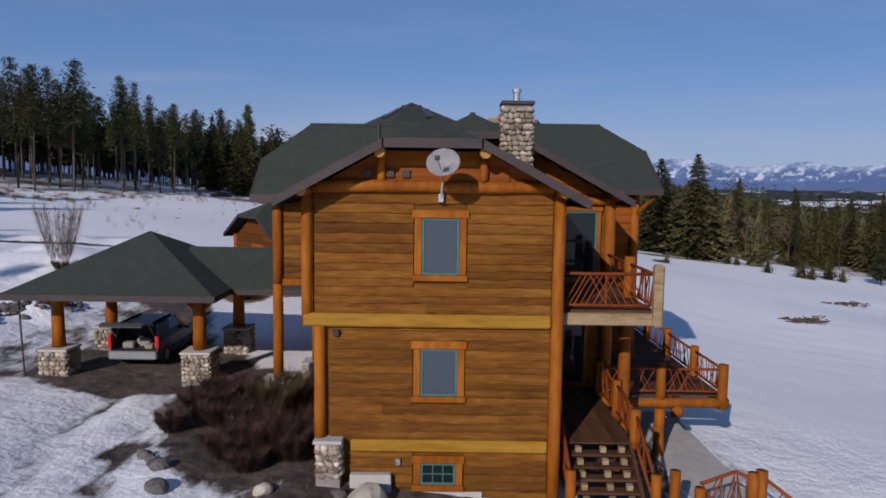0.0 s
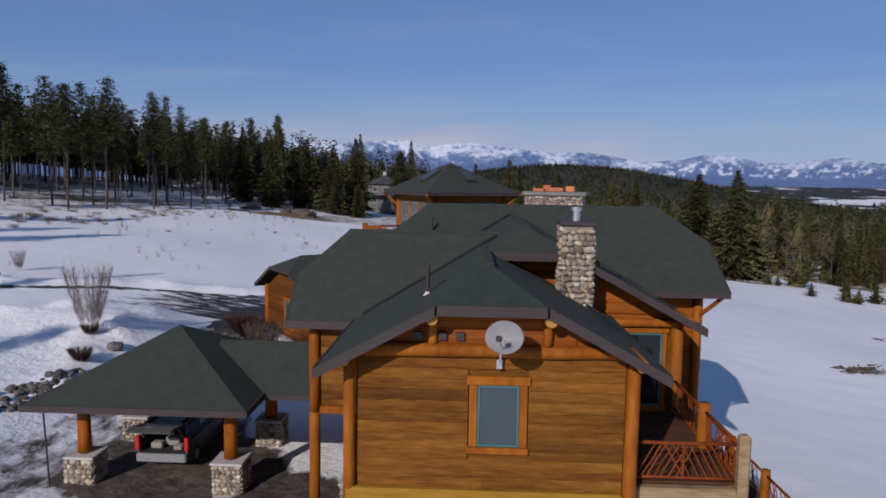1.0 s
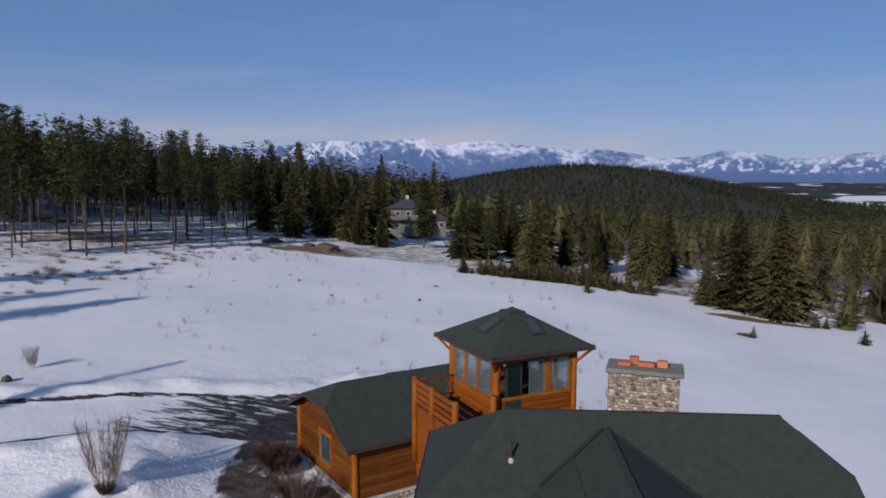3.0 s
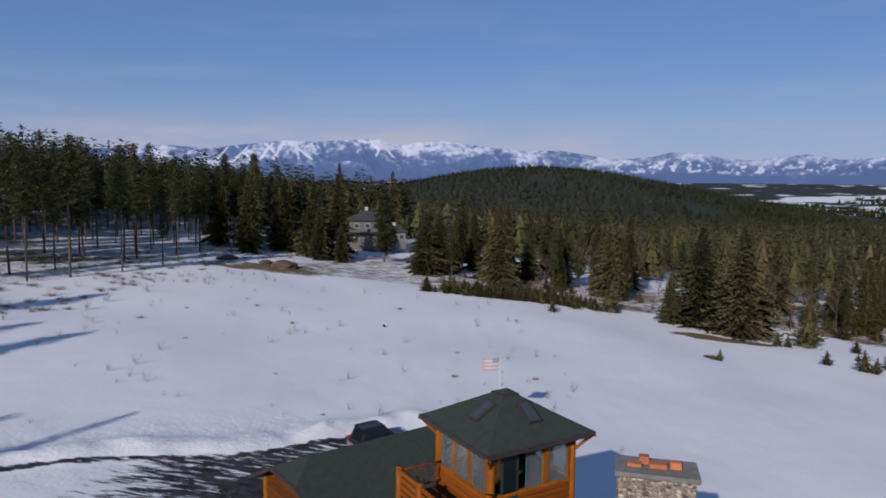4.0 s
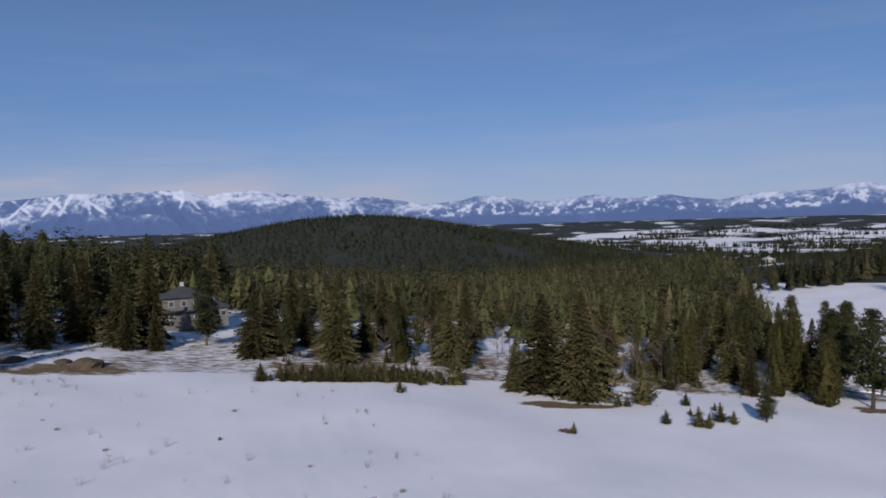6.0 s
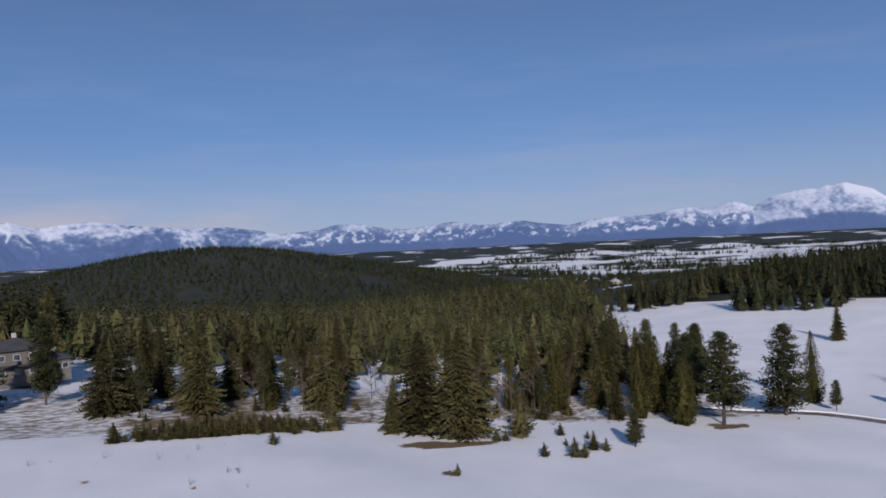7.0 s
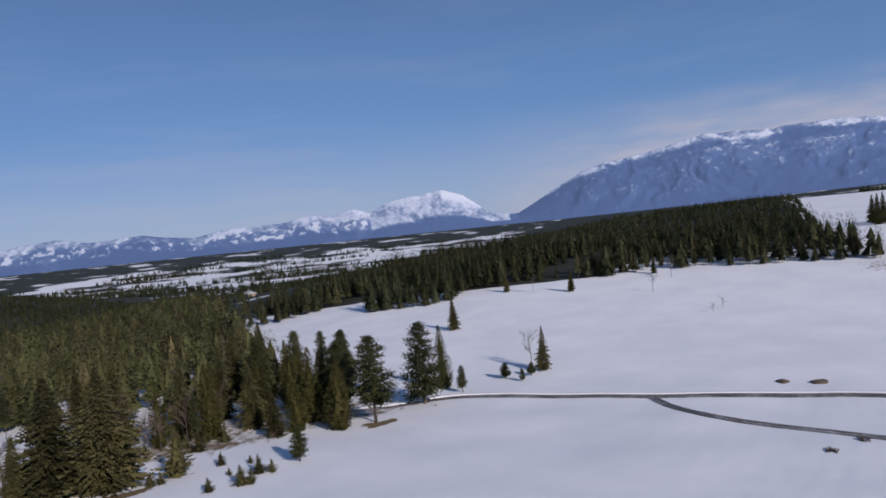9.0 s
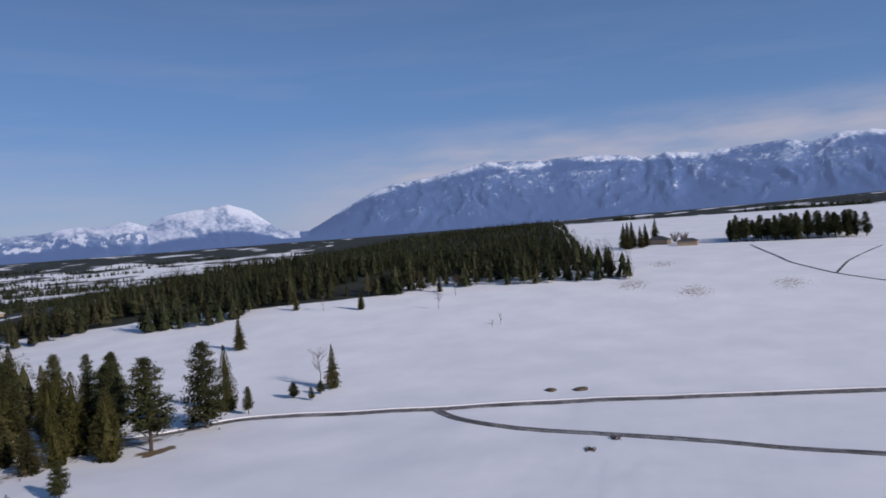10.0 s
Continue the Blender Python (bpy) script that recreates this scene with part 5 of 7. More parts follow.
sb = part("stone_base", boxed(0.48, 9.9, -3.85, 3.85, -0.9, 0.28), M_MORTAR, garage, "fieldstone base course with a pale ledge")
part("ledge", boxed(0.36, 10.0, -3.95, 3.95, 0.282, 0.38, bevel=0.02), M_CONCRETE, garage)
stone_face(sb, (0.48, 3.85, -0.4), (0, -1, 0), (-1, 0, 0), 7.7, 0.68, 0.24)
stone_face(sb, (0.48, -3.85, -0.4), (1, 0, 0), (0, -1, 0), 6.0, 0.68, 0.24)

tower = thing("lookout_tower", "glazed timber lookout tower with a green pyramid roof", "tower", (-1.75, 36.95, 0), 30, own_axes=True)
hip_roof(tower, 0, 0, 2.5, 2.5, 10.08, 11.52, fascia=0.16)
T = 1.92
part("wall", boxed(-T, T, -T, T, 0, 8.05), M_BOARD, tower)
part("ceiling", boxed(-T, T, -T, T, 9.9, 10.0), M_DECK, tower)
part("roof_cap", boxed(-0.42, 0.42, -0.42, 0.42, 11.22, 11.36, bevel=0.03), M_FASCIA, tower, "dark flat metal cap")
for x in (-T, T):
    for y in (-T, T):
        part("corner_post", pole((x, y, 5.5), (x, y, 10.0), 0.15, 0.14), M_LOG, tower, smooth=True)
        k = Vector((x, y, 0)).normalized()
        part("eave_bracket", pole((x * 1.04, y * 1.04, 9.35), (x + k.x * 0.75, y + k.y * 0.75, 9.93), 0.06, 0.06, 8, 1, 0), M_LOG, tower)
        part("outrigger", pole((x, y, 9.93), (x + k.x * 0.9, y + k.y * 0.9, 9.96), 0.07, 0.07, 8, 1, 0), M_LOG, tower)
M_CLEAR = bpy.data.materials.new("clear_glass")
M_CLEAR.use_nodes = True
cn = M_CLEAR.node_tree.nodes["Principled BSDF"]
cn.inputs["Transmission Weight"].default_value, cn.inputs["Roughness"].default_value, cn.inputs["IOR"].default_value = 0.9, 0.02, 1.25
cn.inputs["Base Color"].default_value = (0.45, 0.52, 0.55, 1)


def tower_side(turn, spans, door=None):
    """One side of the lookout, built facing -y and turned into place."""
    PLACE[0] = pose(0, 0, 0, 0, 0, turn)
    y = -T
    wall = part("side_wall", boxed(-T + 0.05, T - 0.05, y - 0.01, y + 0.05, 5.5, 8.05), M_BOARD, tower)
    part("sill_beam", boxed(-T + 0.1, T - 0.1, y - 0.09, y + 0.07, 8.05, 8.2, bevel=0.02), M_LOG, tower)
    part("head_beam", boxed(-T + 0.1, T - 0.1, y - 0.08, y + 0.07, 9.62, 9.9, bevel=0.02), M_LOG, tower)
    xs = sorted({s for p in spans for s in p})
    for a, b in spans:
        fr = part("window", boxed(a, b, y - 0.03, y + 0.0, 8.2, 8.25), M_SASH, tower)
        fr2 = boxed(a, b, y - 0.03, y + 0.0, 9.57, 9.62)
        box(fr2, a, a + 0.05, y - 0.03, y, 8.25, 9.57)
        box(fr2, b - 0.05, b, y - 0.03, y, 8.25, 9.57)
        part("sash", fr2, M_SASH, fr)
        p = part("pane", boxed(a + 0.05, b - 0.05, y - 0.018, y - 0.008, 8.25, 9.57), M_CLEAR, fr)
        p.visible_shadow = False
    edges = [-T + 0.12] + [v for p in spans for v in p] + [T - 0.12]
    for a, b in zip(edges[::2], edges[1::2]):
        if b - a > 0.02 and not (door and a < (door[0] + door[1]) / 2 < b):
            part("mullion", boxed(a, b, y - 0.07, y + 0.06, 8.2, 9.62, bevel=0.02), M_LOG, tower)
    if door:
        part("door", boxed(door[0], door[1], y - 0.05, y + 0.0, 7.4, 9.6), M_DOOR, tower, "dark green half-glazed door")
        part("door_pane", boxed(door[0] + 0.1, door[1] - 0.1, y - 0.062, y - 0.052, 8.1, 9.5), M_DOORGLASS, tower)
    holes = [(door[0], door[1], 6.0, 8.0)] if door else []
    clad(wall, -T + 0.12, T - 0.12, y, 6.9, 8.05, holes, row=0.24, mat=M_BOARD, wave=0.012)
    PLACE[0] = Matrix()


tower_side(0, [(-0.35, 0.42), (0.72, 1.62)], (-1.5, -0.72))
tower_side(-90, [(-1.6, -0.72), (-0.5, 0.45), (0.66, 1.6)])
tower_side(90, [(-1.6, -0.72), (-0.5, 0.45), (0.66, 1.6)])
tower_side(180, [(-1.6, -0.72), (-0.5, 0.45), (0.66, 1.6)])
part("floor", boxed(-T + 0.02, T - 0.02, -T + 0.02, T - 0.02, 8.052, 8.06), M_DECK, tower)
M_SKYLIGHT = glass("skylight_glass", (0.05, 0.06, 0.06))
for turn in (0, -90):
    m = pose(0, 0, 0, 0, 0, turn) @ pose(0.25, -1.25, 10.86, -30 + 60, 0, 0)
    sky = part("skylight", boxed(-0.30, 0.30, -0.52, 0.52, -0.05, 0.06, bevel=0.01), M_FASCIA, tower)
    sky.matrix_basis = m
    part("skylight_pane", boxed(-0.22, 0.22, -0.44, 0.44, 0.062, 0.07), M_SKYLIGHT, sky)
tdeck = thing("tower_deck", "small timber roof deck with board-sided log railings", "deck", (-1.75, 36.95, 0), 30, own_axes=True)
planks(tdeck, -3.9, -1.95, -2.2, 1.7, 7.25, "x", 0.15)
for x, y in ((-3.9, 1.62), (-3.9, -0.1), (-3.9, -2.2), (-2.2, -2.2)):
    log_post(tdeck, x, y, 4.6, 8.46, 0.14)
for y0, y1 in ((1.5, 0.0), (-0.2, -2.1)):
    for z in (7.35, 7.62, 7.9, 8.18):
        part("rail_board", boxed(-3.94, -3.88, y1, y0, z, z + 0.2, bevel=0.01), M_BOARD, tdeck)
rail_panel(tdeck, (-3.85, 1.62), (-2.0, 1.62), (8.3, 8.3), (7.5, 7.5), "wild", 0.16)
part("under_wall", boxed(-3.85, -1.9, -2.1, 1.6, 4.0, 7.2), M_BOARD, tdeck)


# ---- trees ----
def needle_spray(verts, faces, base, way, length, width, droop, bits):
    """One conifer branch: pairs of ragged needle tufts along a drooping stem."""
    side = Vector((-way.y, way.x, 0)).normalized()
    for k in range(bits):
        f = (k + 0.6) / bits
        c = base + way * (length * f) + Vector((0, 0, -droop * length * f * f))
        w = width * (1.15 - f) * random.uniform(0.7, 1.25)
        s = length / bits * random.uniform(1.1, 1.7)
        for sgn in (-1, 1):
            tip = c + side * (sgn * w) + way * (s * 0.55) + Vector((0, 0, w * random.uniform(-1.1, 0.35)))
            a, b = c - way * (s * 0.35) + Vector((0, 0, w * random.uniform(-0.3, 0.3))), c + way * (s * 0.75) + Vector((0, 0, 0.06 * length + w * random.uniform(-0.3, 0.3)))
            i = len(verts)
            verts.extend((a, tip, b))
            faces.append((i, i + 1, i + 2))
    i = len(verts)
    e = base + way * (length * 1.05) + Vector((0, 0, -droop * length))
    m = base + way * (length * 0.6) + Vector((0, 0, -droop * length * 0.4))
    verts.extend((m + side * width * 0.4, m - side * width * 0.4, e))
    faces.append((i, i + 1, i + 2))


def conifer_crown(height, radius, start, levels, per, bits, droop, shape=0.85, ragged=0.25, lift=0.0, seed=1, full=0.26):
    """Verts and faces of a conifer's crown. start: share of the height that is bare."""
    random.seed(seed)
    verts, faces = [], []
    for i in range(levels):
        f = i / (levels - 1)
        z = height * (start + (1 - start) * f ** 0.92 * 0.985)
        taper = (1 - f) ** shape * (0.55 + 0.45 * min(1.0, f * 6 + 0.35))
        n = max(3, round(per * (0.55 + 0.45 * (1 - f))))
        turn = random.uniform(0, math.tau)
        for k in range(n):
            a = turn + math.tau * k / n + random.uniform(-0.35, 0.35)
            ln = max(0.12 * radius, radius * taper * random.uniform(1 - ragged * 1.6, 1 + ragged))
            up = lift * (0.3 + f) + random.uniform(-0.12, 0.12)
            way = Vector((math.cos(a), math.sin(a), up)).normalized()
            needle_spray(verts, faces, Vector((0, 0, z + random.uniform(-1, 1) * min(1.8 * height / levels, 0.035 * height))), way, ln, ln * full + 0.005 * height, droop, bits)
    if bits <= 3:
        # the dense heart of the crown
        for k in range(6):
            a, b = math.tau * k / 6, math.tau * (k + 1) / 6
            i, w = len(verts), 0.5 * radius
            verts.extend((Vector((w * math.cos(a), w * math.sin(a), height * max(start, 0.08))), Vector((w * math.cos(b), w * math.sin(b), height * max(start, 0.08))), Vector((0, 0, height * 0.93))))
            faces.append((i, i + 1, i + 2))
    i = len(verts)
    verts.extend((Vector((0.007 * height, 0, height * 0.95)), Vector((-0.005 * height, 0.005 * height, height * 0.95)), Vector((0, 0, height * 1.015))))
    faces.append((i, i + 1, i + 2))
    return verts, faces


def tree_thing(name, label, height, crown, needles, trunk_r, limbs=()):
    root = thing(name, label, "tree")
    bm = bmesh.new()
    stick(bm, (0, 0, -0.4), (random.uniform(-0.2, 0.2), random.uniform(-0.2, 0.2), height * 0.97), trunk_r, 0.02, 7, 5, trunk_r * 0.25)
    for a, b in limbs:
        stick(bm, a, b, 0.24 * trunk_r, 0.015, 3)
    part("trunk", bm, M_BARK, root)
    me = bpy.data.meshes.new("crown")
    me.from_pydata([tuple(v) for v in crown[0]], [], crown[1])
    me.materials.append(needles)
    c = new("crown", me)
    c.parent = root
    return root


def leaf_flake(verts, faces, p, a, size, pitch):
    """One small ragged flake of needles that points along the bearing a."""
    way = Vector((math.cos(a), math.sin(a), pitch)).normalized()
    side = Vector((-math.sin(a), math.cos(a), random.uniform(-0.8, 0.8))).normalized()
    i = len(verts)
    verts.extend((p - side * size * 0.30 - way * size * 0.2, p + side * size * 0.30 - way * size * 0.2 * random.random(), p + way * size * random.uniform(0.7, 1.15)))
    faces.append((i, i + 1, i + 2))


def clump_crown(height, radius, start, count, size, shape, seed, belly=0.22, heart=0.55, tip=0.9):
    """A crown of many small flakes under an uneven, rounded cone."""
    random.seed(seed)
    verts, faces = [], []
    for k in range(count):
        f = random.random() ** 1.2
        a = random.uniform(0, math.tau)
        wide = (1 - f * (0.9 if tip < 0.85 else 1.0)) ** shape * (min(1.0, 0.55 + 0.45 * f / belly))
        wide *= 0.86 + 0.42 * noise.noise((math.cos(a) * 1.3, math.sin(a) * 1.3, f * 6 + seed))
        r = radius * wide * math.sqrt(random.uniform(0.2, 1.0))
        p = Vector((r * math.cos(a), r * math.sin(a), height * (start + (1 - start) * f)))
        leaf_flake(verts, faces, p, a + random.uniform(-0.9, 0.9), size * height * (1 - 0.55 * f) * random.uniform(0.65, 1.3), random.uniform(-0.6, 0.5))
    if heart:
        # the dense heart of the crown
        foot = max(start, 0.05)
        for tier in range(3):
            z0, z1 = foot + (tip - foot) * 0.3 * tier, min(tip, foot + (tip - foot) * (0.5 + 0.27 * tier))
            for k in range(5):
                a = math.tau * (k + 0.5 * tier) / 5 + random.uniform(-0.25, 0.25)
                b, i = a + random.uniform(1.1, 1.6), len(verts)
                w = heart * radius * (1 - 0.27 * tier) * random.uniform(0.75, 1.2)
                verts.extend((Vector((w * math.cos(a), w * math.sin(a), height * (z0 + random.uniform(-0.05, 0.05)))), Vector((w * math.cos(b), w * math.sin(b), height * (z0 + random.uniform(-0.05, 0.05)))), Vector((0, 0, height * z1))))
                faces.append((i, i + 1, i + 2))
    if tip < 0.85:
        return verts, faces
    i = len(verts)
    verts.extend((Vector((0.012 * height, 0, height * 0.93)), Vector((-0.008 * height, 0.008 * height, height * 0.93)), Vector((0, 0, height * 1.0))))
    faces.append((i, i + 1, i + 2))
    return verts, faces


def puff_crown(height, radius, start, limbs, flakes, shape, seed, puff=0.075, belly=0.3):
    """A pine's crown: tufts of needles at the ends of limbs, with gaps between. Returns the flakes and the limbs' ends."""
    random.seed(seed)
    verts, faces, ends = [], [], []
    for k in range(limbs):
        f = (k + random.random()) / limbs
        a = k * 2.4 + random.uniform(-0.5, 0.5)
        wide = (1 - f) ** shape * min(1.0, 0.5 + 0.5 * f / belly) * random.uniform(0.6, 1.12)
        z = height * (start + (0.985 - start) * f)
        tip = Vector((radius * wide * math.cos(a), radius * wide * math.sin(a), z + radius * wide * random.uniform(-0.15, 0.3)))
        ends.append((Vector((0, 0, z - 0.02 * height)), tip))
        for share, full in ((1.0, 1.0), (0.6, 0.75), (0.28, 0.5)):
            c = Vector((tip.x * share, tip.y * share, z + (tip.z - z) * share))
            rr = puff * height * (1.05 - 0.5 * f) * random.uniform(0.8, 1.2)
            for _ in range(int(flakes * full)):
                b = random.uniform(0, math.tau)
                d = Vector((random.gauss(0, 0.5), random.gauss(0, 0.5), random.gauss(0, 0.34))) * rr
                leaf_flake(verts, faces, c + d, b, rr * random.uniform(0.35, 0.62), random.uniform(-0.4, 0.9))
    return verts, faces, ends


def joined(*crowns):
    """Several crowns as one."""
    verts, faces = [], []
    for v, f in ((c[0], c[1]) for c in crowns):
        faces += [tuple(k + len(verts) for k in q) for q in f]
        verts += v
    return verts, faces


def pine_thing(label, height, radius, start, limbs, flakes, shape, seed, trunk_r, puff=0.075, belly=0.3):
    v, f, ends = puff_crown(height, radius, start, limbs, flakes, shape, seed, puff, belly)
    # limbs, and dead stubs on the bare trunk
    ends = ends[::2]
    for k in range(6):
        z, a, ln = height * random.uniform(0.12, max(0.2, start)), random.uniform(0, math.tau), random.uniform(0.4, 1.5)
        ends.append((Vector((0, 0, z)), Vector((ln * math.cos(a), ln * math.sin(a), z + random.uniform(-0.4, 0.1)))))
    return tree_thing("pine_tree", label, height, (v, f), M_PINE, trunk_r, ends)


random.seed(11)
SPRUCES = [tree_thing("spruce_tree", "dark green spruce with drooping boughs reaching the snow", 16,
                      joined(conifer_crown(16, 4.0, 0.03, 46, 8, 7, 0.22, 0.70, 0.38, seed=s, full=0.20), clump_crown(16, 3.5, 0.03, 2600, 0.042, 0.72, s + 300, 0.12, 0.0)), M_SPRUCE, 0.28) for s in (1, 2, 3)]
CONES = [tree_thing("spruce_tree", "bushy olive-green conifer with a rounded cone of foliage", 13,
                    clump_crown(13, r, 0.02, 3600, 0.040, e, s, 0.2, 0.45), M_OLIVE, 0.24) for s, r, e in ((311, 3.7, 0.62), (312, 3.0, 0.55), (313, 3.3, 0.7))]
PINES = [pine_thing("tall pine with a bare lower trunk and a narrow dark crown", 20, r, b, 40, 24, 0.62, s, 0.15, 0.050) for s, r, b in ((5, 2.0, 0.42), (6, 1.8, 0.52), (7, 2.2, 0.36), (8, 1.6, 0.60), (17, 2.0, 0.47), (18, 1.7, 0.40))]
BROAD = [pine_thing("full-crowned green pine with open limbs at the edge of the meadow", 14, r, b, 46, 78, e, s, 0.24, 0.076, 0.28) for s, r, b, e in ((9, 3.7, 0.16, 0.45), (10, 3.2, 0.22, 0.55), (15, 3.6, 0.10, 0.6), (16, 2.9, 0.16, 0.5))]
FIRS = [tree_thing("young_fir", "small bushy green fir growing out of the snow", 3, joined(conifer_crown(3, 0.95, 0.02, 14, 7, 4, 0.05, 0.8, 0.4, 0.3, seed=s), clump_crown(3, 0.8, 0.02, 320, 0.07, 0.75, s + 300)), M_SPRUCE, 0.05) for s in (12, 13)]


def plant(kinds, x, y, height, base, slim=1.0, group=""):
    src = random.choice(kinds)
    s = height / base
    t = copy_thing(src, pose(0, 0, 0))
    t.matrix_basis = pose(x, y, ground_z(x, y) - 0.05, random.uniform(-2, 2), random.uniform(-2, 2), random.uniform(0, 360)) @ Matrix.Diagonal((s * slim, s * slim, s, 1))
    tagged(t, group=group or {16: "spruces along the meadow", 13: "olive conifers along the meadow", 20: "tall pines of the western wood", 14: "pines beside the road", 3: "young firs at the meadow edge"}[base])
    return t


# single trees, by place and height
random.seed(21)
for x, y, h, w in ((37.6, 121, 16.3, 1.35), (42.0, 116.0, 17.4, 1.2), (46.2, 118, 9.3, 1.0), (33, 122, 9, 1.0), (-31.4, 156.2, 15.2, 1.05), (-26.9, 158, 17.0, 0.95), (-38, 160.5, 16, 1.0), (-29.6, 152, 10, 1.0), (-33, 205, 21, 0.7), (-17.5, 200, 20.5, 0.65), (-7.9, 145.7, 12.5, 1.25), (-4.6, 148, 12, 1.1),
                   (6.1, 147.7, 12.6, 1.15), (14, 156.6, 11, 1.1), (20, 150, 12, 1.0), (27, 146, 12, 0.9), (-41, 163, 14, 0.8), (-44, 152, 15, 0.9), (-47, 163, 16, 0.8), (-35, 167, 14, 0.9), (-52, 158, 17, 0.8), (-25, 152, 8, 0.9), (10, 160, 11, 0.8), (105, 155, 19, 0.8), (109, 150, 14.2, 1.0), (101, 160, 17, 0.85),
                   (153.5, 103, 11.6, 0.7), (203.5, 162, 12.5, 0.75), (272, 176, 9, 0.7), (268, 142.5, 10, 0.7), (299, 141, 9, 0.8), (303, 143, 10, 0.8), (319, 39, 11, 0.8), (300, 116, 9, 0.6)):
    plant(SPRUCES, x, y, h, 16, w)
for x, y, h, w in ((86.3, 134.6, 13.4, 1.3), (129, 118, 15.5, 0.85), (85.9, 113.0, 11.9, 1.15), (88.6, 122.6, 15.0, 1.05), (82, 120, 10.5, 1.1), (90, 116.5, 12, 1.0), (99, 139, 13, 1.1), (106, 143, 13, 1.0), (80, 142, 13, 0.9), (71, 131, 14, 0.95), (76, 137, 12, 0.9), (62, 133, 12, 0.85), (50.5, 134, 13, 0.9), (92, 128, 11, 0.9), (30, 140, 12, 0.8), (18.5, 144, 10, 0.8), (-1.5, 152, 11, 0.8)):
    plant(CONES, x, y, h, 13, w)
for x, y, h, w in ((92.6, 109.8, 17.0, 1.2), (112.7, 112.3, 18.2, 1.15), (95, 121, 15.5, 1.1), (111, 134, 16.5, 1.0), (96, 146, 16, 1.0), (103, 128, 14, 1.0), (125.7, 110.6, 6.4, 0.95), (65.2, 102.6, 5.6, 1.35), (124, 146, 15, 0.95), (118, 140, 13, 1.0), (114, 152, 16, 0.9), (130, 158, 14, 0.9), (143, 108.7, 4.0, 1.9), (141, 102.7, 3.2, 1.1), (147.5, 103.5, 3.4, 1.7), (-16.7, 157.8, 15.2, 0.9), (-45.0, 159.7, 20.5, 0.55), (3, 165, 12, 0.7), (8.8, 170, 12, 0.7), (24, 152, 12, 0.7)):
    plant(BROAD, x, y, h, 14, w)
for x, y, h in ((51.2, 113.2, 7.0), (24.5, 126.3, 5.2), (52.5, 131, 5.5)):
    plant(FIRS, x, y, h, 3, 1.3)
for x, y, h in ((48.0, 102.1, 2.1), (52.4, 100.9, 3.0), (53.6, 100.2, 2.3), (57.8, 103.3, 2.9), (59.3, 102.3, 2.1), (58, 112, 2.2), (46.3, 112.4, 2.2), (47.6, 112.1, 1.9), (31.6, 97.6, 1.6), (13.4, 119.2, 2.2), (-7, 127, 3.0), (18, 125, 2.4), (21.5, 125.4, 2.4), (70, 126, 3), (63, 124, 3.5), (61, 109, 1.4), (55, 106.5, 1.2)):
    plant(FIRS, x, y, h, 3, 1.45)


def scatter(count, test, lo, hi, gap, seed):
    """Places inside a stretch of land, no two closer than the gap."""
    rng = np.random.default_rng(seed)
    cells, out = {}, []
    for _ in range(count):
        x, y = rng.uniform(lo[0], hi[0]), rng.uniform(lo[1], hi[1])
        if not test(x, y):
            continue
        c = (int(x // gap), int(y // gap))
        if any((x - p[0]) ** 2 + (y - p[1]) ** 2 < gap * gap for i in (-1, 0, 1) for j in (-1, 0, 1) for p in cells.get((c[0] + i, c[1] + j), ())):
            continue
        cells.setdefault(c, []).append((x, y))
        out.append((x, y))
    return out


def west_edge(x, y):
    """How far a place lies inside the western pine wood."""
    return -(x + 62) + 0.62 * (y - 95)


def mid_wood(x, y):
    front = 186 - 0.54 * max(0.0, x - 20) if x > 20 else 192
    if y < front + 34 and math.sin(x * 12.9898 + y * 78.233) * 43758.5453 % 1.0 > 0.03 + 0.016 * (y - front):
        return False
    return y > front and -60 < x < 112 + 0.70 * (y - 150) and y < 520 + 0.2 * x and not (-34 < x < -6 and y < 208)


def east_wood(x, y):
    if y > 125 and noise.noise((x * 0.03, y * 0.03, 5.5)) + 0.5 * noise.noise((x * 0.11, y * 0.11, 2.5)) < -0.02 - 0.0022 * (x - 300):
        return False
    if y > 125:
        return x > 250 - 0.28 * (y - 205) + (30 if y < 200 else 0) and x < 400 + 0.3 * (y - 125) and y < 330
    return y > 30 and 310 < x < 470 and y > 0.35 * (x - 310) + 30


random.seed(31)
for x, y in scatter(9000, lambda x, y: (0 < west_edge(x, y) < 16 and (x * 7.3 + y * 3.1) % 1.0 < 0.35 or 16 <= west_edge(x, y) < 60) and y > 90 and y < 215 and x < -50 and (x * 3.7 + y * 9.1) % 1.0 < 0.52, (-150, 70), (-28, 215), 5.4, 3):
    plant(PINES, x, y, random.uniform(13, 21), 20, random.uniform(1.0, 1.4))


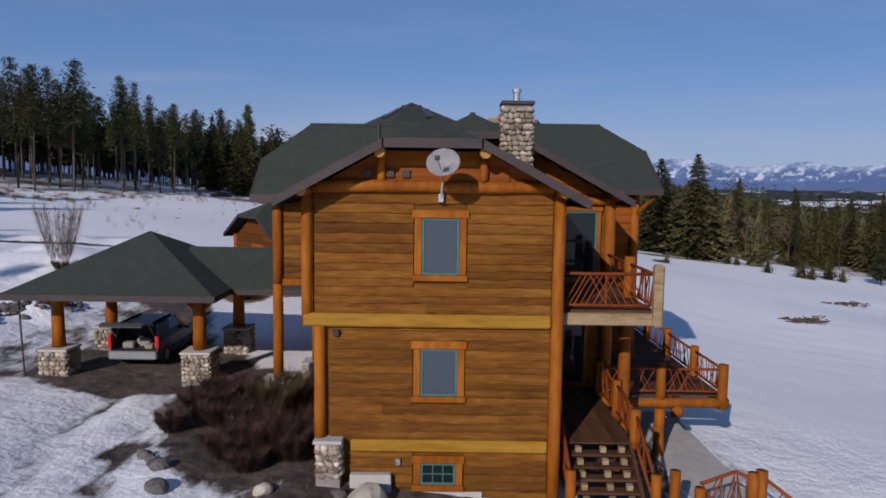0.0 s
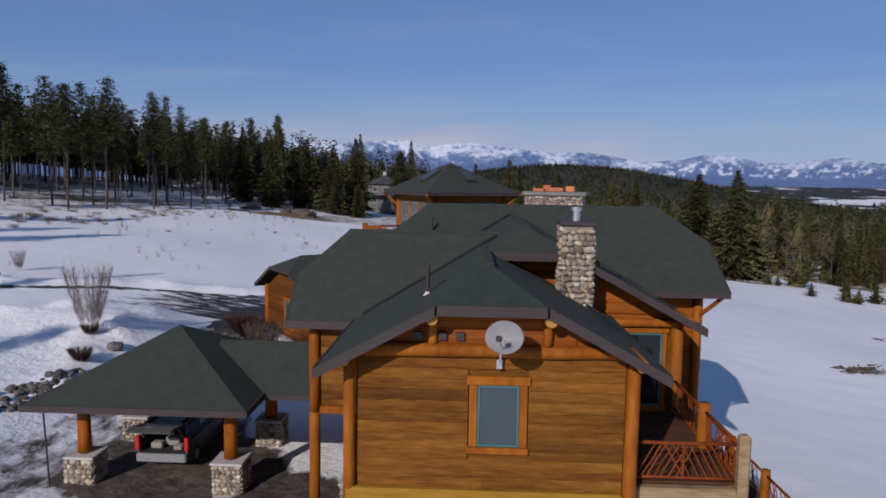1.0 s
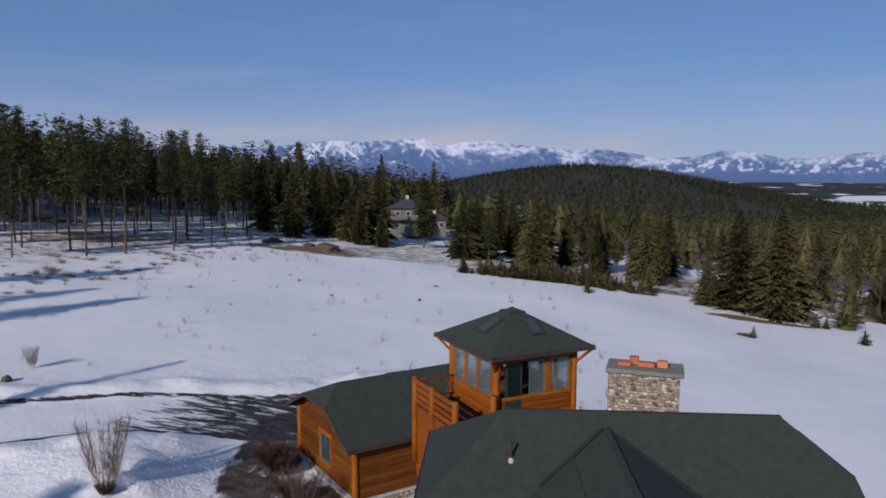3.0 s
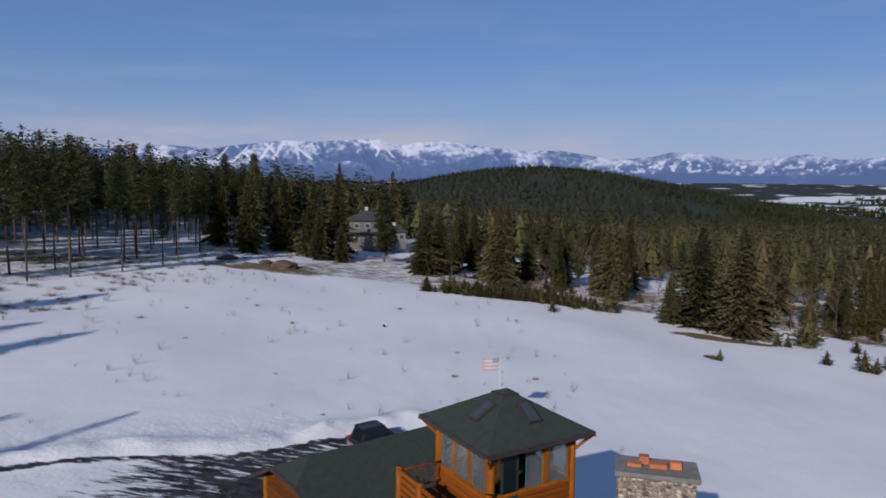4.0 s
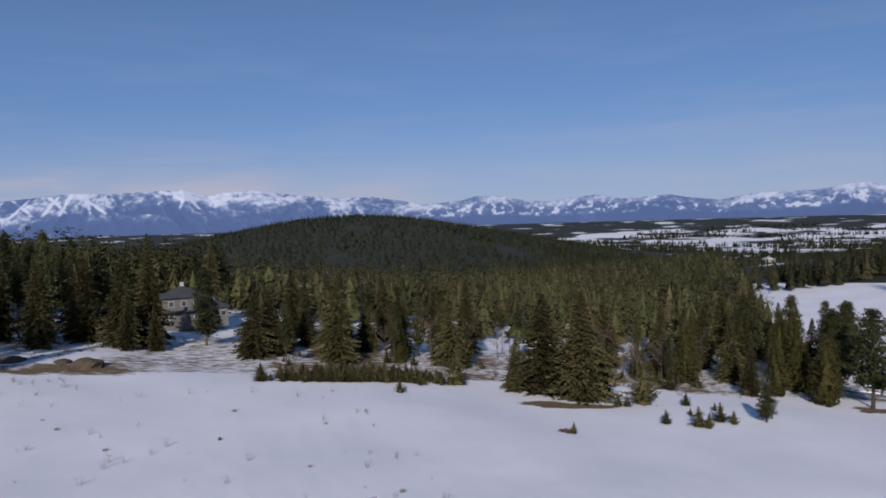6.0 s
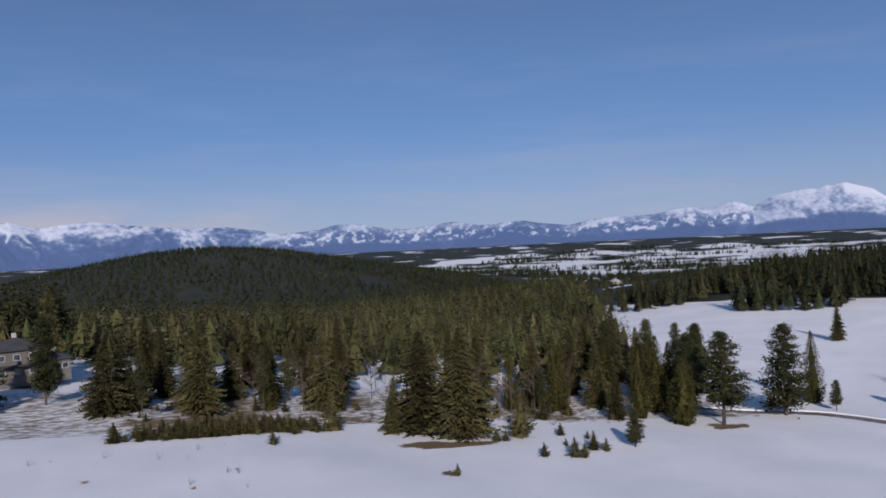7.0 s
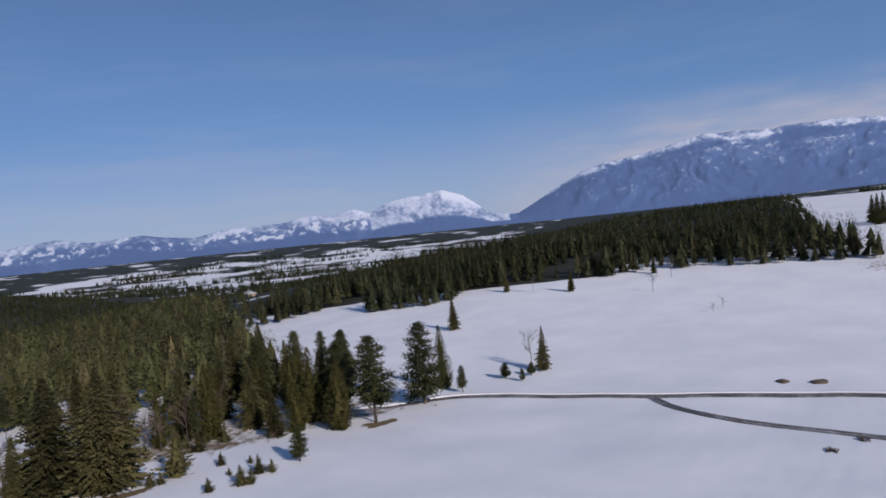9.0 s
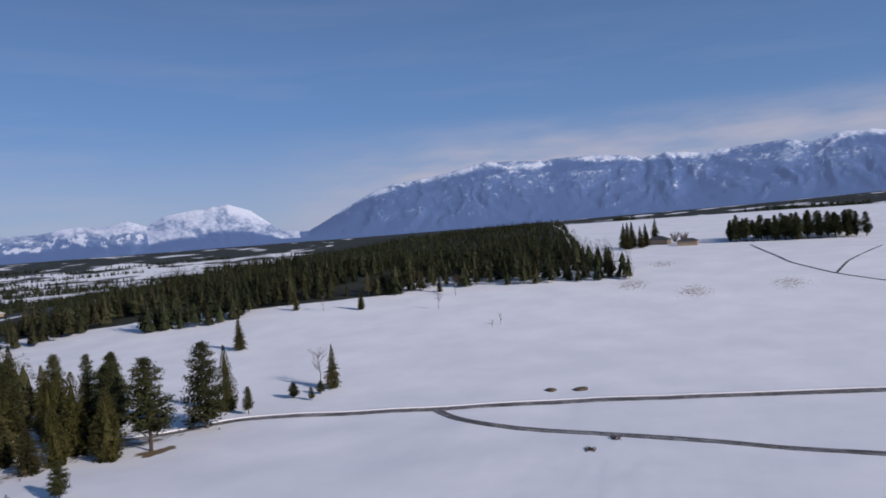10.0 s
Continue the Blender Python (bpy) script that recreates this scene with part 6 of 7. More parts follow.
def wood_stuff(name, label, spots, kinds, needles, heights, trunk=0.0):
    """A wood of many trees in one mesh. trunk: how far up bare trunks show, as a share of the height."""
    rng = np.random.default_rng(len(spots))
    vs, fs, slots, off = [], [], [], 0
    protos = [(np.array([tuple(v) for v in c[0]]), np.array(c[1])) for c in kinds]
    tone, bark = [], []
    if trunk:
        ring = [(0.009 * math.cos(k * math.tau / 3), 0.009 * math.sin(k * math.tau / 3), z) for z in (-0.03, trunk) for k in range(3)]
        stem = np.array([q for k in range(3) for q in ((k, (k + 1) % 3, k + 3), ((k + 1) % 3, (k + 1) % 3 + 3, k + 3))])
        bark = [len(f) for _, f in protos]
        protos = [(np.concatenate([v, np.array(ring)]), np.concatenate([f, stem + len(v)])) for v, f in protos]
    for x, y in spots:
        pick = rng.integers(len(protos))
        v, f = protos[pick]
        slots.append(np.arange(len(f)) >= (bark[pick] if trunk else len(f)))
        a, h = rng.uniform(0, math.tau), rng.uniform(*heights)
        w = h * rng.uniform(0.85, 1.4)
        ca, sa = math.cos(a) * w, math.sin(a) * w
        vs.append(np.stack([v[:, 0] * ca - v[:, 1] * sa + x, v[:, 0] * sa + v[:, 1] * ca + y, v[:, 2] * h + land_at(x, y)], 1))
        tone.append(np.full(len(v), rng.uniform(0, 1)))
        fs.append(f + off)
        off += len(v)
    v, f = np.concatenate(vs), np.concatenate(fs)
    me = bpy.data.meshes.new(name)
    me.vertices.add(len(v))
    me.vertices.foreach_set("co", v.ravel().astype(np.float32))
    me.loops.add(len(f) * 3)
    me.loops.foreach_set("vertex_index", f.ravel().astype(np.int32))
    me.polygons.add(len(f))
    me.polygons.foreach_set("loop_start", np.arange(0, len(f) * 3, 3, dtype=np.int32))
    me.update(calc_edges=True)
    me.attributes.new("tone", "FLOAT", "POINT").data.foreach_set("value", np.concatenate(tone).astype(np.float32))
    me.materials.append(needles)
    if trunk:
        me.materials.append(M_BARK)
        me.polygons.foreach_set("material_index", np.concatenate(slots).astype(np.int32))
    return tagged(new(name, me), label, "trees", kind="stuff")


MID = [clump_crown(1.0, r, b, 300, 0.068, e, s, 0.25, 0.68, 0.8) for s, r, e, b in ((41, 0.27, 0.58, 0.05), (42, 0.23, 0.50, 0.12), (43, 0.29, 0.66, 0.04), (44, 0.20, 0.5, 0.16), (45, 0.25, 0.45, 0.10), (49, 0.24, 0.75, 0.05))]
TALL = [clump_crown(1.0, r, b, 150, 0.09, e, s, heart=0.6, tip=0.8) for s, r, e, b in ((46, 0.15, 0.55, 0.30), (47, 0.13, 0.5, 0.22), (48, 0.16, 0.6, 0.34), (50, 0.14, 0.45, 0.26))]
FAR = [clump_crown(1.0, r, 0.04, 170, 0.085, e, s, 0.3, 0.72, 0.74) for s, r, e in ((51, 0.33, 0.48), (52, 0.30, 0.40), (53, 0.27, 0.46), (54, 0.33, 0.6), (55, 0.36, 0.42))]
BARE_FAR = [clump_crown(1.0, r, 0.2, 60, 0.10, 0.5, s, heart=0.0) for s, r in ((56, 0.15), (57, 0.12))]


def stuff_material(name, colours):
    m = material(name, colours, 0.09, 0.9, spec=0.1)
    n, l = m.node_tree.nodes, m.node_tree.links
    b = n["Principled BSDF"]
    src = b.inputs["Base Color"].links[0].from_socket
    geo, mr, hsv = n.new("ShaderNodeAttribute"), n.new("ShaderNodeMapRange"), n.new("ShaderNodeHueSaturation")
    mr.inputs["To Min"].default_value, mr.inputs["To Max"].default_value = 0.6, 1.35
    geo.attribute_name = "tone"
    l.new(geo.outputs["Fac"], mr.inputs[0]), l.new(mr.outputs[0], hsv.inputs["Value"]), l.new(src, hsv.inputs["Color"])
    # some trees are greener, some browner
    many, part_of, shift = n.new("ShaderNodeMath"), n.new("ShaderNodeMath"), n.new("ShaderNodeMapRange")
    many.operation, part_of.operation = "MULTIPLY", "FRACT"
    many.inputs[1].default_value = 7.31
    shift.inputs["To Min"].default_value, shift.inputs["To Max"].default_value = 0.475, 0.55
    l.new(geo.outputs["Fac"], many.inputs[0]), l.new(many.outputs[0], part_of.inputs[0]), l.new(part_of.outputs[0], shift.inputs[0])
    l.new(shift.outputs[0], hsv.inputs["Hue"])
    l.new(hsv.outputs[0], b.inputs["Base Color"])
    return m


M_WOOD = stuff_material("wood_needles", [(0.042, 0.044, 0.018), (0.067, 0.065, 0.027), (0.098, 0.086, 0.039)])
M_FAR = stuff_material("far_needles", [(0.020, 0.026, 0.013), (0.034, 0.038, 0.018), (0.052, 0.052, 0.026)])
# needles toned down so the belt shows its shaded side
M_BELT = stuff_material("belt_needles", [(0.026, 0.029, 0.014), (0.043, 0.044, 0.021), (0.064, 0.060, 0.030)])
M_GREYTWIG = stuff_material("grey_twigs", [(0.075, 0.058, 0.045), (0.11, 0.085, 0.066), (0.15, 0.115, 0.09)])
spots = scatter(70000, mid_wood, (-60, 110), (420, 620), 6.8, 5)
near = [p for p in spots if p[1] < 232]
wood_stuff("spruce_wood", "dense wood of dark spruce and fir beyond the meadow", near, MID, M_WOOD, (9, 18), 0.3)
wood_stuff("spruce_wood", "far part of the dense dark spruce wood", [p for p in spots if p[1] >= 232], FAR, M_WOOD, (8, 18))
wood_stuff("bare_wood", "grey leafless trees scattered through the spruce wood", [(x + 2.5, y) for x, y in spots if (x * 5.3 + y * 7.7) % 1.0 < 0.2 and y < 420], BARE_FAR, M_GREYTWIG, (9, 15.5), 0.5)
wood_stuff("pine_wood", "deep shade of tall pines behind the meadow's edge", scatter(14000, lambda x, y: west_edge(x, y) > 60 and west_edge(x, y) < 200 and (y > 215 or x < -60) and y > 95, (-280, 70), (-20, 350), 4.7, 6), TALL, M_WOOD, (15, 22), 0.6)
wood_stuff("conifer_belt", "dark belt of tall conifers along the far meadow", scatter(60000, east_wood, (220, 20), (520, 330), 5.3, 7), MID, M_BELT, (7, 18), 0.3)

SPECK = [clump_crown(1.0, 0.26, 0.02, 22, 0.26, 0.5, s, tip=0.75) for s in (64, 65)]
TINY = [clump_crown(1.0, r, 0.02, 18, 0.30, 0.6, s, tip=0.75) for s, r in ((61, 0.34), (62, 0.30), (63, 0.40))]


def far_wood(x, y):
    r, bearing = math.hypot(x, y), math.degrees(math.atan2(x, y))
    n = noise.noise((x * 0.0065, y * 0.0065, 7.7)) + 0.4 * noise.noise((x * 0.02, y * 0.02, 1.7))
    if math.hypot((x - 130) / 420, (y - 1050) / 480) < 1:
        return n > -0.55
    if math.hypot((x - 330) / 70, (y - 560) / 90) < 1:
        return False
    if 430 < r < 950 and 14 < bearing < 66:
        return n > -0.22
    if 880 < x < 960 and -300 < y < 60:
        return n > -0.15
    if r > 480 and 66 <= bearing < 82:
        return n > -0.7 and r < 1400
    return False


def valley_rows():
    """Hedgerows and small groves, each running across the valley."""
    rng = np.random.default_rng(19)
    out = []
    for _ in range(120):
        r, b = 900 + 1500 * rng.uniform(0, 1) ** 1.3, radians(rng.uniform(19, 70))
        turn = -b + rng.normal(0, 0.22)
        ln, deep = rng.uniform(20, 60 + 0.12 * r), rng.uniform(10, 70)
        for _ in range(int(ln * deep / 130) + 3):
            u, v = rng.uniform(-ln / 2, ln / 2), rng.uniform(-deep / 2, deep / 2)
            out.append((r * math.sin(b) + u * math.cos(turn) - v * math.sin(turn), r * math.cos(b) + u * math.sin(turn) + v * math.cos(turn)))
    return out


wood_stuff("far_woods", "far dark conifer woods between white valley fields", scatter(120000, far_wood, (-300, -300), (1400, 1200), 7.0, 8), TINY, M_FAR, (5, 9))
wood_stuff("valley_trees", "distant tree rows between white valley fields", valley_rows(), SPECK, M_FAR, (6, 13))
for x, y in scatter(400, lambda x, y: 455 + 0.2 * y < x < 485 + 0.25 * y + 8 and -100 < y < -28, (430, -100), (500, -28), 5.4, 9):
    plant(BROAD, x, y, random.uniform(11, 16), 14, random.uniform(0.95, 1.3), "grove on the far slope")
for x, y, h in ((480, 16, 17), (476, 21, 9), (457, 22, 15), (452, 30, 17), (447, 25, 14), (441, 33, 17), (455, 36, 16)):
    plant(SPRUCES, x, y, h, 16, 0.8, "grove on the far slope")
random.seed(33)
for x, y in scatter(700, lambda x, y: 136 - 0.27 * max(0, x - 15) < y < 176 - 0.4 * max(0, x - 20) and not (-34 < x < -8), (-5, 105), (98, 176), 9.5, 14)[:27]:
    if random.random() < 0.3:
        plant(PINES, x, y, random.uniform(9, 14), 20, random.uniform(1.0, 1.3), "spruces along the meadow")
    else:
        plant(SPRUCES, x, y, random.uniform(8, 16), 16, random.uniform(0.65, 1.0))
# pines beside the house whose long shadows cross the meadow
plant(PINES, -43, 23, 17.5, 20, 0.6)
for x, y, h in ((-60, 37, 21), (-64, 42, 19), (-69, 53, 22), (-39, 0, 19)):
    plant(PINES, x, y, h, 20, 1.1)
# low hedge of young firs along the far side of the meadow
random.seed(34)
for k in range(150):
    x = random.triangular(-8, 27, 8)
    plant(FIRS, x, 127.6 - 0.02 * x + random.uniform(-1.3, 1.6), random.uniform(1.3, 2.9), 3, random.uniform(1.2, 1.8))
for k in range(30):
    x = random.uniform(-5, 75)
    plant(FIRS, x, 133 - 0.12 * x + random.uniform(0, 16), random.uniform(1.0, 3.2), 3, 1.2)
for proto in (*SPRUCES, *CONES, *PINES, *BROAD, *FIRS):
    for o in (*proto.children, proto):
        bpy.data.objects.remove(o)


# ---- bare trees and shrubs ----
def bare_tree(name, label, height, stems, twigs, spread_r, mat, seed, bark=None):
    """A leafless tree or shrub: stems and a haze of fine twigs."""
    random.seed(seed)
    root = thing(name, label, "tree" if height > 2.6 else "shrub")
    limbs = []
    for k in range(stems):
        a = math.tau * k / stems + random.uniform(-0.4, 0.4)
        lean = 0.1 if stems == 1 else spread_r * random.uniform(0.5, 1.0)
        foot = Vector((math.cos(a) * 0.014 * stems, math.sin(a) * 0.014 * stems, -0.15))
        top = Vector((math.cos(a) * lean, math.sin(a) * lean, height * random.uniform(0.85, 1.0)))
        part("stem", pole(foot, top, (0.012 if stems == 1 else 0.0026) * height, 0.004, 4, 3, 0.02 * height), bark or (M_BARK if stems == 1 else mat), root)
        limbs.append((foot.lerp(top, 0.22), top))
    if stems == 1:
        for k in range(9):
            p = limbs[0][0].lerp(top, random.uniform(0.05, 0.75))
            a = random.uniform(0, math.tau)
            ln = spread_r * random.uniform(0.6, 1.15)
            q = p + Vector((math.cos(a) * ln, math.sin(a) * ln, ln * random.uniform(0.5, 1.1)))
            part("limb", pole(p, q, 0.004 * height, 0.006, 5, 2, 0.01 * height), M_BARK, root)
            limbs.append((p, q))
    v, f = [], []
    for _ in range(twigs):
        lo, hi = random.choice(limbs)
        s = random.uniform(0.0, 1.0)
        p = lo.lerp(hi, s)
        a = random.uniform(0, math.tau)
        ln = spread_r * random.uniform(0.15, 0.55) * (1.1 - 0.5 * s) * (1.0 if stems == 1 else 1.15)
        q = p + Vector((math.cos(a) * ln, math.sin(a) * ln, ln * random.uniform(0.1, 1.3) * (1.0 if stems == 1 else 1.6)))
        w = Vector((-math.sin(a), math.cos(a), 0)) * (0.003 + 0.0018 * height)
        i = len(v)
        v += [p + w, p - w, q]
        f.append((i, i + 1, i + 2))
    me = bpy.data.meshes.new("twig_haze")
    me.from_pydata([tuple(c) for c in v], [], f)
    me.materials.append(mat)
    o = tagged(new("twig_haze", me), kind="stuff")
    o.parent = root
    return root


def weed(name, label, height, stems, twigs, spread_r, mat, seed):
    """A small dry plant in one mesh: bent stalks with side twigs."""
    random.seed(seed)
    v, f = [], []
    for k in range(stems):
        a, lean = random.uniform(0, math.tau), spread_r * random.uniform(0.2, 1.0)
        foot = Vector((random.uniform(-0.3, 0.3) * spread_r, random.uniform(-0.3, 0.3) * spread_r, -0.1))
        top = foot + Vector((math.cos(a) * lean, math.sin(a) * lean, height * random.uniform(0.6, 1.0)))
        lines = [(foot, top, 0.010)]
        for _ in range(twigs):
            p = foot.lerp(top, random.uniform(0.2, 0.95))
            b, ln = random.uniform(0, math.tau), height * random.uniform(0.12, 0.4)
            lines.append((p, p + Vector((math.cos(b) * ln, math.sin(b) * ln, ln * random.uniform(0.2, 1.2))), 0.006))
        for p, q, w in lines:
            b, i = random.uniform(0, math.tau), len(v)
            side = Vector((math.cos(b), math.sin(b), 0)) * w
            v += [p + side, p - side, q]
            f.append((i, i + 1, i + 2))
    me = bpy.data.meshes.new(name)
    me.from_pydata([tuple(c) for c in v], [], f)
    me.materials.append(mat)
    return tagged(new(name, me), label, "weed")


BARE = [bare_tree("bare_tree", "leafless grey-brown tree standing among the conifers", 9, 1, 420, 2.8, M_TWIG, s) for s in (101, 102, 103)]
SAPLING = [bare_tree("sapling_clump", "clump of thin bare saplings in the snow", 3.2, 16, 1500, 1.25, M_TWIG, 104)]
M_STRAW = material("dry_straw", [(0.15, 0.11, 0.08), (0.27, 0.21, 0.15)], 3, 0.9, vary=0.3)
M_OLIVEBRUSH = material("olive_brush", [(0.050, 0.036, 0.014), (0.095, 0.068, 0.028)], 3, 0.9, vary=0.2)
M_RUST = material("rust_brush", [(0.10, 0.060, 0.035), (0.17, 0.105, 0.065)], 3, 0.9, vary=0.2)
BRUSH = [bare_tree("brush_shrub", "dense dark red-brown leafless shrub beside the drive", 1.1, 11, 7000, 0.80, M_BRUSH, s) for s in (105, 106)]
OLIVE = bare_tree("brush_shrub", "olive-brown leafless shrub beside the porch pier", 1.3, 11, 6500, 0.75, M_OLIVEBRUSH, 112)
WEED = [weed("dry_weed", "thin dry weed stalks poking through the snow", 0.9, 5, 12, 0.35, M_TWIG, s) for s in (107, 108)]


def plant_at(src, x, y, s=1.0, wide=1.0, group=""):
    t = copy_thing(src, pose(0, 0, 0))
    t.matrix_basis = pose(x, y, ground_z(x, y) - 0.03, 0, 0, random.uniform(0, 360)) @ Matrix.Diagonal((s * wide, s * wide, s, 1))
    for key, g in (("bare_tree", "bare trees among the conifers"), ("sapling", "bare sapling clumps"), ("brush", "brown shrubs by the house"), ("dry_weed", "dry weeds in the snow")):
        if src.name.startswith(key):
            tagged(t, group=g)
    return t


random.seed(110)
for x, y in ((30, 140), (36, 132), (55, 126), (60, 130), (64, 128), (70, 134), (58, 138), (48, 130), (24, 142), (16, 145), (78, 136), (66, 140), (20, 158), (40, 150), (52, 148), (72, 150), (34, 160)):
    plant_at(random.choice(BARE), x, y, random.uniform(0.7, 1.15))
for x, y, s in ((158.7, 109, 1.25), (291, 106, 1.1), (263, 106, 0.9), (269, 161, 0.9), (330, 60, 1.0), (233, 74, 0.5), (228, 76, 0.4)):
    plant_at(random.choice(BARE), x, y, s)
plant_at(SAPLING[0], -20.3, 36.7, 1.1)
plant_at(SAPLING[0], -11.6, 38.6, 0.7, 1.3)
plant_at(SAPLING[0], -12.6, 40.2, 0.5, 1.4)
plant_at(SAPLING[0], -35.5, 54, 0.5)
for x, y, s, w in ((-20.3, 36.7, 0.4, 1.6), (-13.9, 42.8, 1.0, 1.5), (-14.6, 43.6, 0.9, 1.5), (-18.8, 33.2, 0.5, 1.6)):
    plant_at(BRUSH[0], x, y, s, w)
RUST = bare_tree("farm_bush", "big rust-brown leafless bush beside the far farm shed", 7.0, 10, 2400, 4.0, M_RUST, 109)
for x, y, s in ((462, 4, 1.0), (458, -1, 0.8), (465, -2, 0.9)):
    plant_at(RUST, x, y, s)
for x, y, s, w in ((-6.9, 19.8, 0.8, 1.5), (-5.9, 18.9, 0.75, 1.5), (-6.3, 21.0, 0.7, 1.4), (-7.4, 18.6, 0.5, 1.4), (-5.2, 20.7, 0.8, 1.4), (-4.6, 17.2, 0.85, 1.5), (-3.9, 18.0, 0.75, 1.4), (-3.7, 16.8, 0.7, 1.4), (-5.3, 16.8, 0.6, 1.5), (-4.7, 16.2, 0.5, 1.5), (-11.0, 38.4, 0.5, 1.4), (-12.3, 39.9, 0.8, 1.4)):
    plant_at(random.choice(BRUSH), x, y, s, w)
for x, y, s in ((-4.6, 18.9, 1.0), (-4.2, 19.6, 0.9)):
    plant_at(OLIVE, x, y, s, 1.3)
rng = np.random.default_rng(12)
for k in range(120):
    x, y = rng.uniform(-48, 10), rng.uniform(55, 126)
    if x > -20 and y > 95 and rng.uniform() < 0.5:
        continue
    plant_at(WEED[k % 2], x, y, rng.uniform(0.5, 1.5))
for k in range(95):
    x, y = rng.uniform(-8, 78), rng.uniform(0, 26)
    plant_at(WEED[k % 2], x, 131 - 0.26 * max(0.0, x - 15) + y, rng.uniform(0.8, 2.0), 1.3)
for k in range(150):
    y = rng.uniform(70, 165)
    plant_at(WEED[k % 2], -50 + 0.30 * (y - 95) - rng.uniform(-6, 30), y, rng.uniform(0.8, 1.9), 1.4)


TUFT = weed("grass_tuft", "low tuft of dry brown brush in the snow", 0.45, 60, 7, 0.5, M_STRAW, 111)
for k in range(150):
    y = rng.uniform(66, 150)
    x = -47 + 0.18 * (y - 95) - abs(rng.normal(0, 16)) + 6 * noise.noise((y * 0.2, k * 0.7, 0))
    plant_at(TUFT, x, y, rng.uniform(0.6, 1.5), rng.uniform(1.0, 2.0), "brown brush tufts in the clearing")
for k in range(16):
    plant_at(TUFT, rng.uniform(-40, 12), rng.uniform(60, 122), rng.uniform(0.4, 1.0), rng.uniform(0.8, 1.5), "brown brush tufts in the clearing")
for k in range(70):
    x = rng.uniform(-8, 80)
    plant_at(TUFT, x, 131 - 0.26 * max(0.0, x - 15) + rng.uniform(0, 22), rng.uniform(0.6, 1.6), rng.uniform(1.0, 1.8), "brown brush tufts in the clearing")


# ---- roads ----
M_ROAD = material("wet_road", [(0.06, 0.055, 0.05), (0.13, 0.12, 0.11), (0.30, 0.29, 0.29)], 1.2, 0.6, bump=0.2)
M_BERM = material("snow_berm", [(0.70, 0.71, 0.74), (0.80, 0.80, 0.82)], 0.8, 0.8, bump=0.5)


def ribbon(name, pts, half, lift, mat, label, step=3.0):
    """A strip of road that follows the ground."""
    line = []
    for (ax, ay), (bx, by) in zip(pts, pts[1:]):
        n = max(1, int(math.hypot(bx - ax, by - ay) / step))
        line += [(ax + (bx - ax) * k / n, ay + (by - ay) * k / n) for k in range(n)]
    line.append(pts[-1])
    for _ in range(6):
        line = [line[0]] + [((p[0] + 2 * q[0] + r[0]) / 4, (p[1] + 2 * q[1] + r[1]) / 4) for p, q, r in zip(line, line[1:], line[2:])] + [line[-1]]
    v, f = [], []
    for i, (x, y) in enumerate(line):
        a, b = line[max(0, i - 1)], line[min(len(line) - 1, i + 1)]
        d = Vector((b[0] - a[0], b[1] - a[1], 0)).normalized()
        s = Vector((-d.y, d.x, 0))
        for off, up in ((-half, -0.25), (-half * 0.9, 0.0), (half * 0.9, 0.0), (half, -0.25)):
            p = Vector((x, y, 0)) + s * off
            v.append((p.x, p.y, ground_z(p.x, p.y) + lift + up))
    for i in range(len(line) - 1):
        for k in range(3):
            f.append((i * 4 + k, i * 4 + k + 1, i * 4 + k + 5, i * 4 + k + 4))
    me = bpy.data.meshes.new(name)
    me.from_pydata(v, [], f)
    me.materials.append(mat)
    return structure(new(name, me), label)


MAIN_ROAD = [(96, 128), (108, 117), (121, 110.5), (126, 88.6), (132, 66), (139.6, 41.4), (144.2, 12.2), (150, -23), (156, -80), (160, -160)]
LANE = [(131, 68), (124, 63), (118, 56), (113.4, 38.5), (109, 19.4), (105, 3), (101, -9), (92, -50), (80, -120)]
ribbon("road", MAIN_ROAD, 1.6, 0.12, M_ROAD, "narrow ploughed road across the snowy meadow")
ribbon("snow_bank", [(x + 2.4, y + 0.3) for x, y in MAIN_ROAD], 0.9, 0.40, M_BERM, "ploughed snow bank along the road")
ribbon("road", [(x - 0.8, y) for x, y in LANE], 0.58, 0.10, M_ROAD, "wheel track of a lane through the snow")
ribbon("road", [(x + 0.8, y) for x, y in LANE], 0.58, 0.10, M_ROAD, "wheel track of a lane through the snow")
ribbon("track", [(425, -36), (380, -37), (333, -40), (302, -50.7), (284, -63), (250, -90)], 0.55, 0.15, M_ROAD, "faint farm track on the far snowy slope")
ribbon("track", [(302, -50.7), (330, -62), (380, -90)], 0.45, 0.15, M_ROAD, "faint farm track on the far snowy slope")


# ---- rocks, heaps and small things in the snow ----
M_ROCK = material("dark_rock", [(0.045, 0.042, 0.04), (0.10, 0.092, 0.085), (0.18, 0.165, 0.15)], 3, 0.9, bump=0.5, vary=0.35)
M_PALEROCK = material("pale_boulder", [(0.26, 0.22, 0.16), (0.42, 0.38, 0.30), (0.5, 0.47, 0.42)], 3, 0.9, bump=0.5, vary=0.2)
M_HEAP = material("earth_heap", [(0.06, 0.045, 0.03), (0.15, 0.11, 0.075)], 4, 0.95, bump=0.5, vary=0.15)


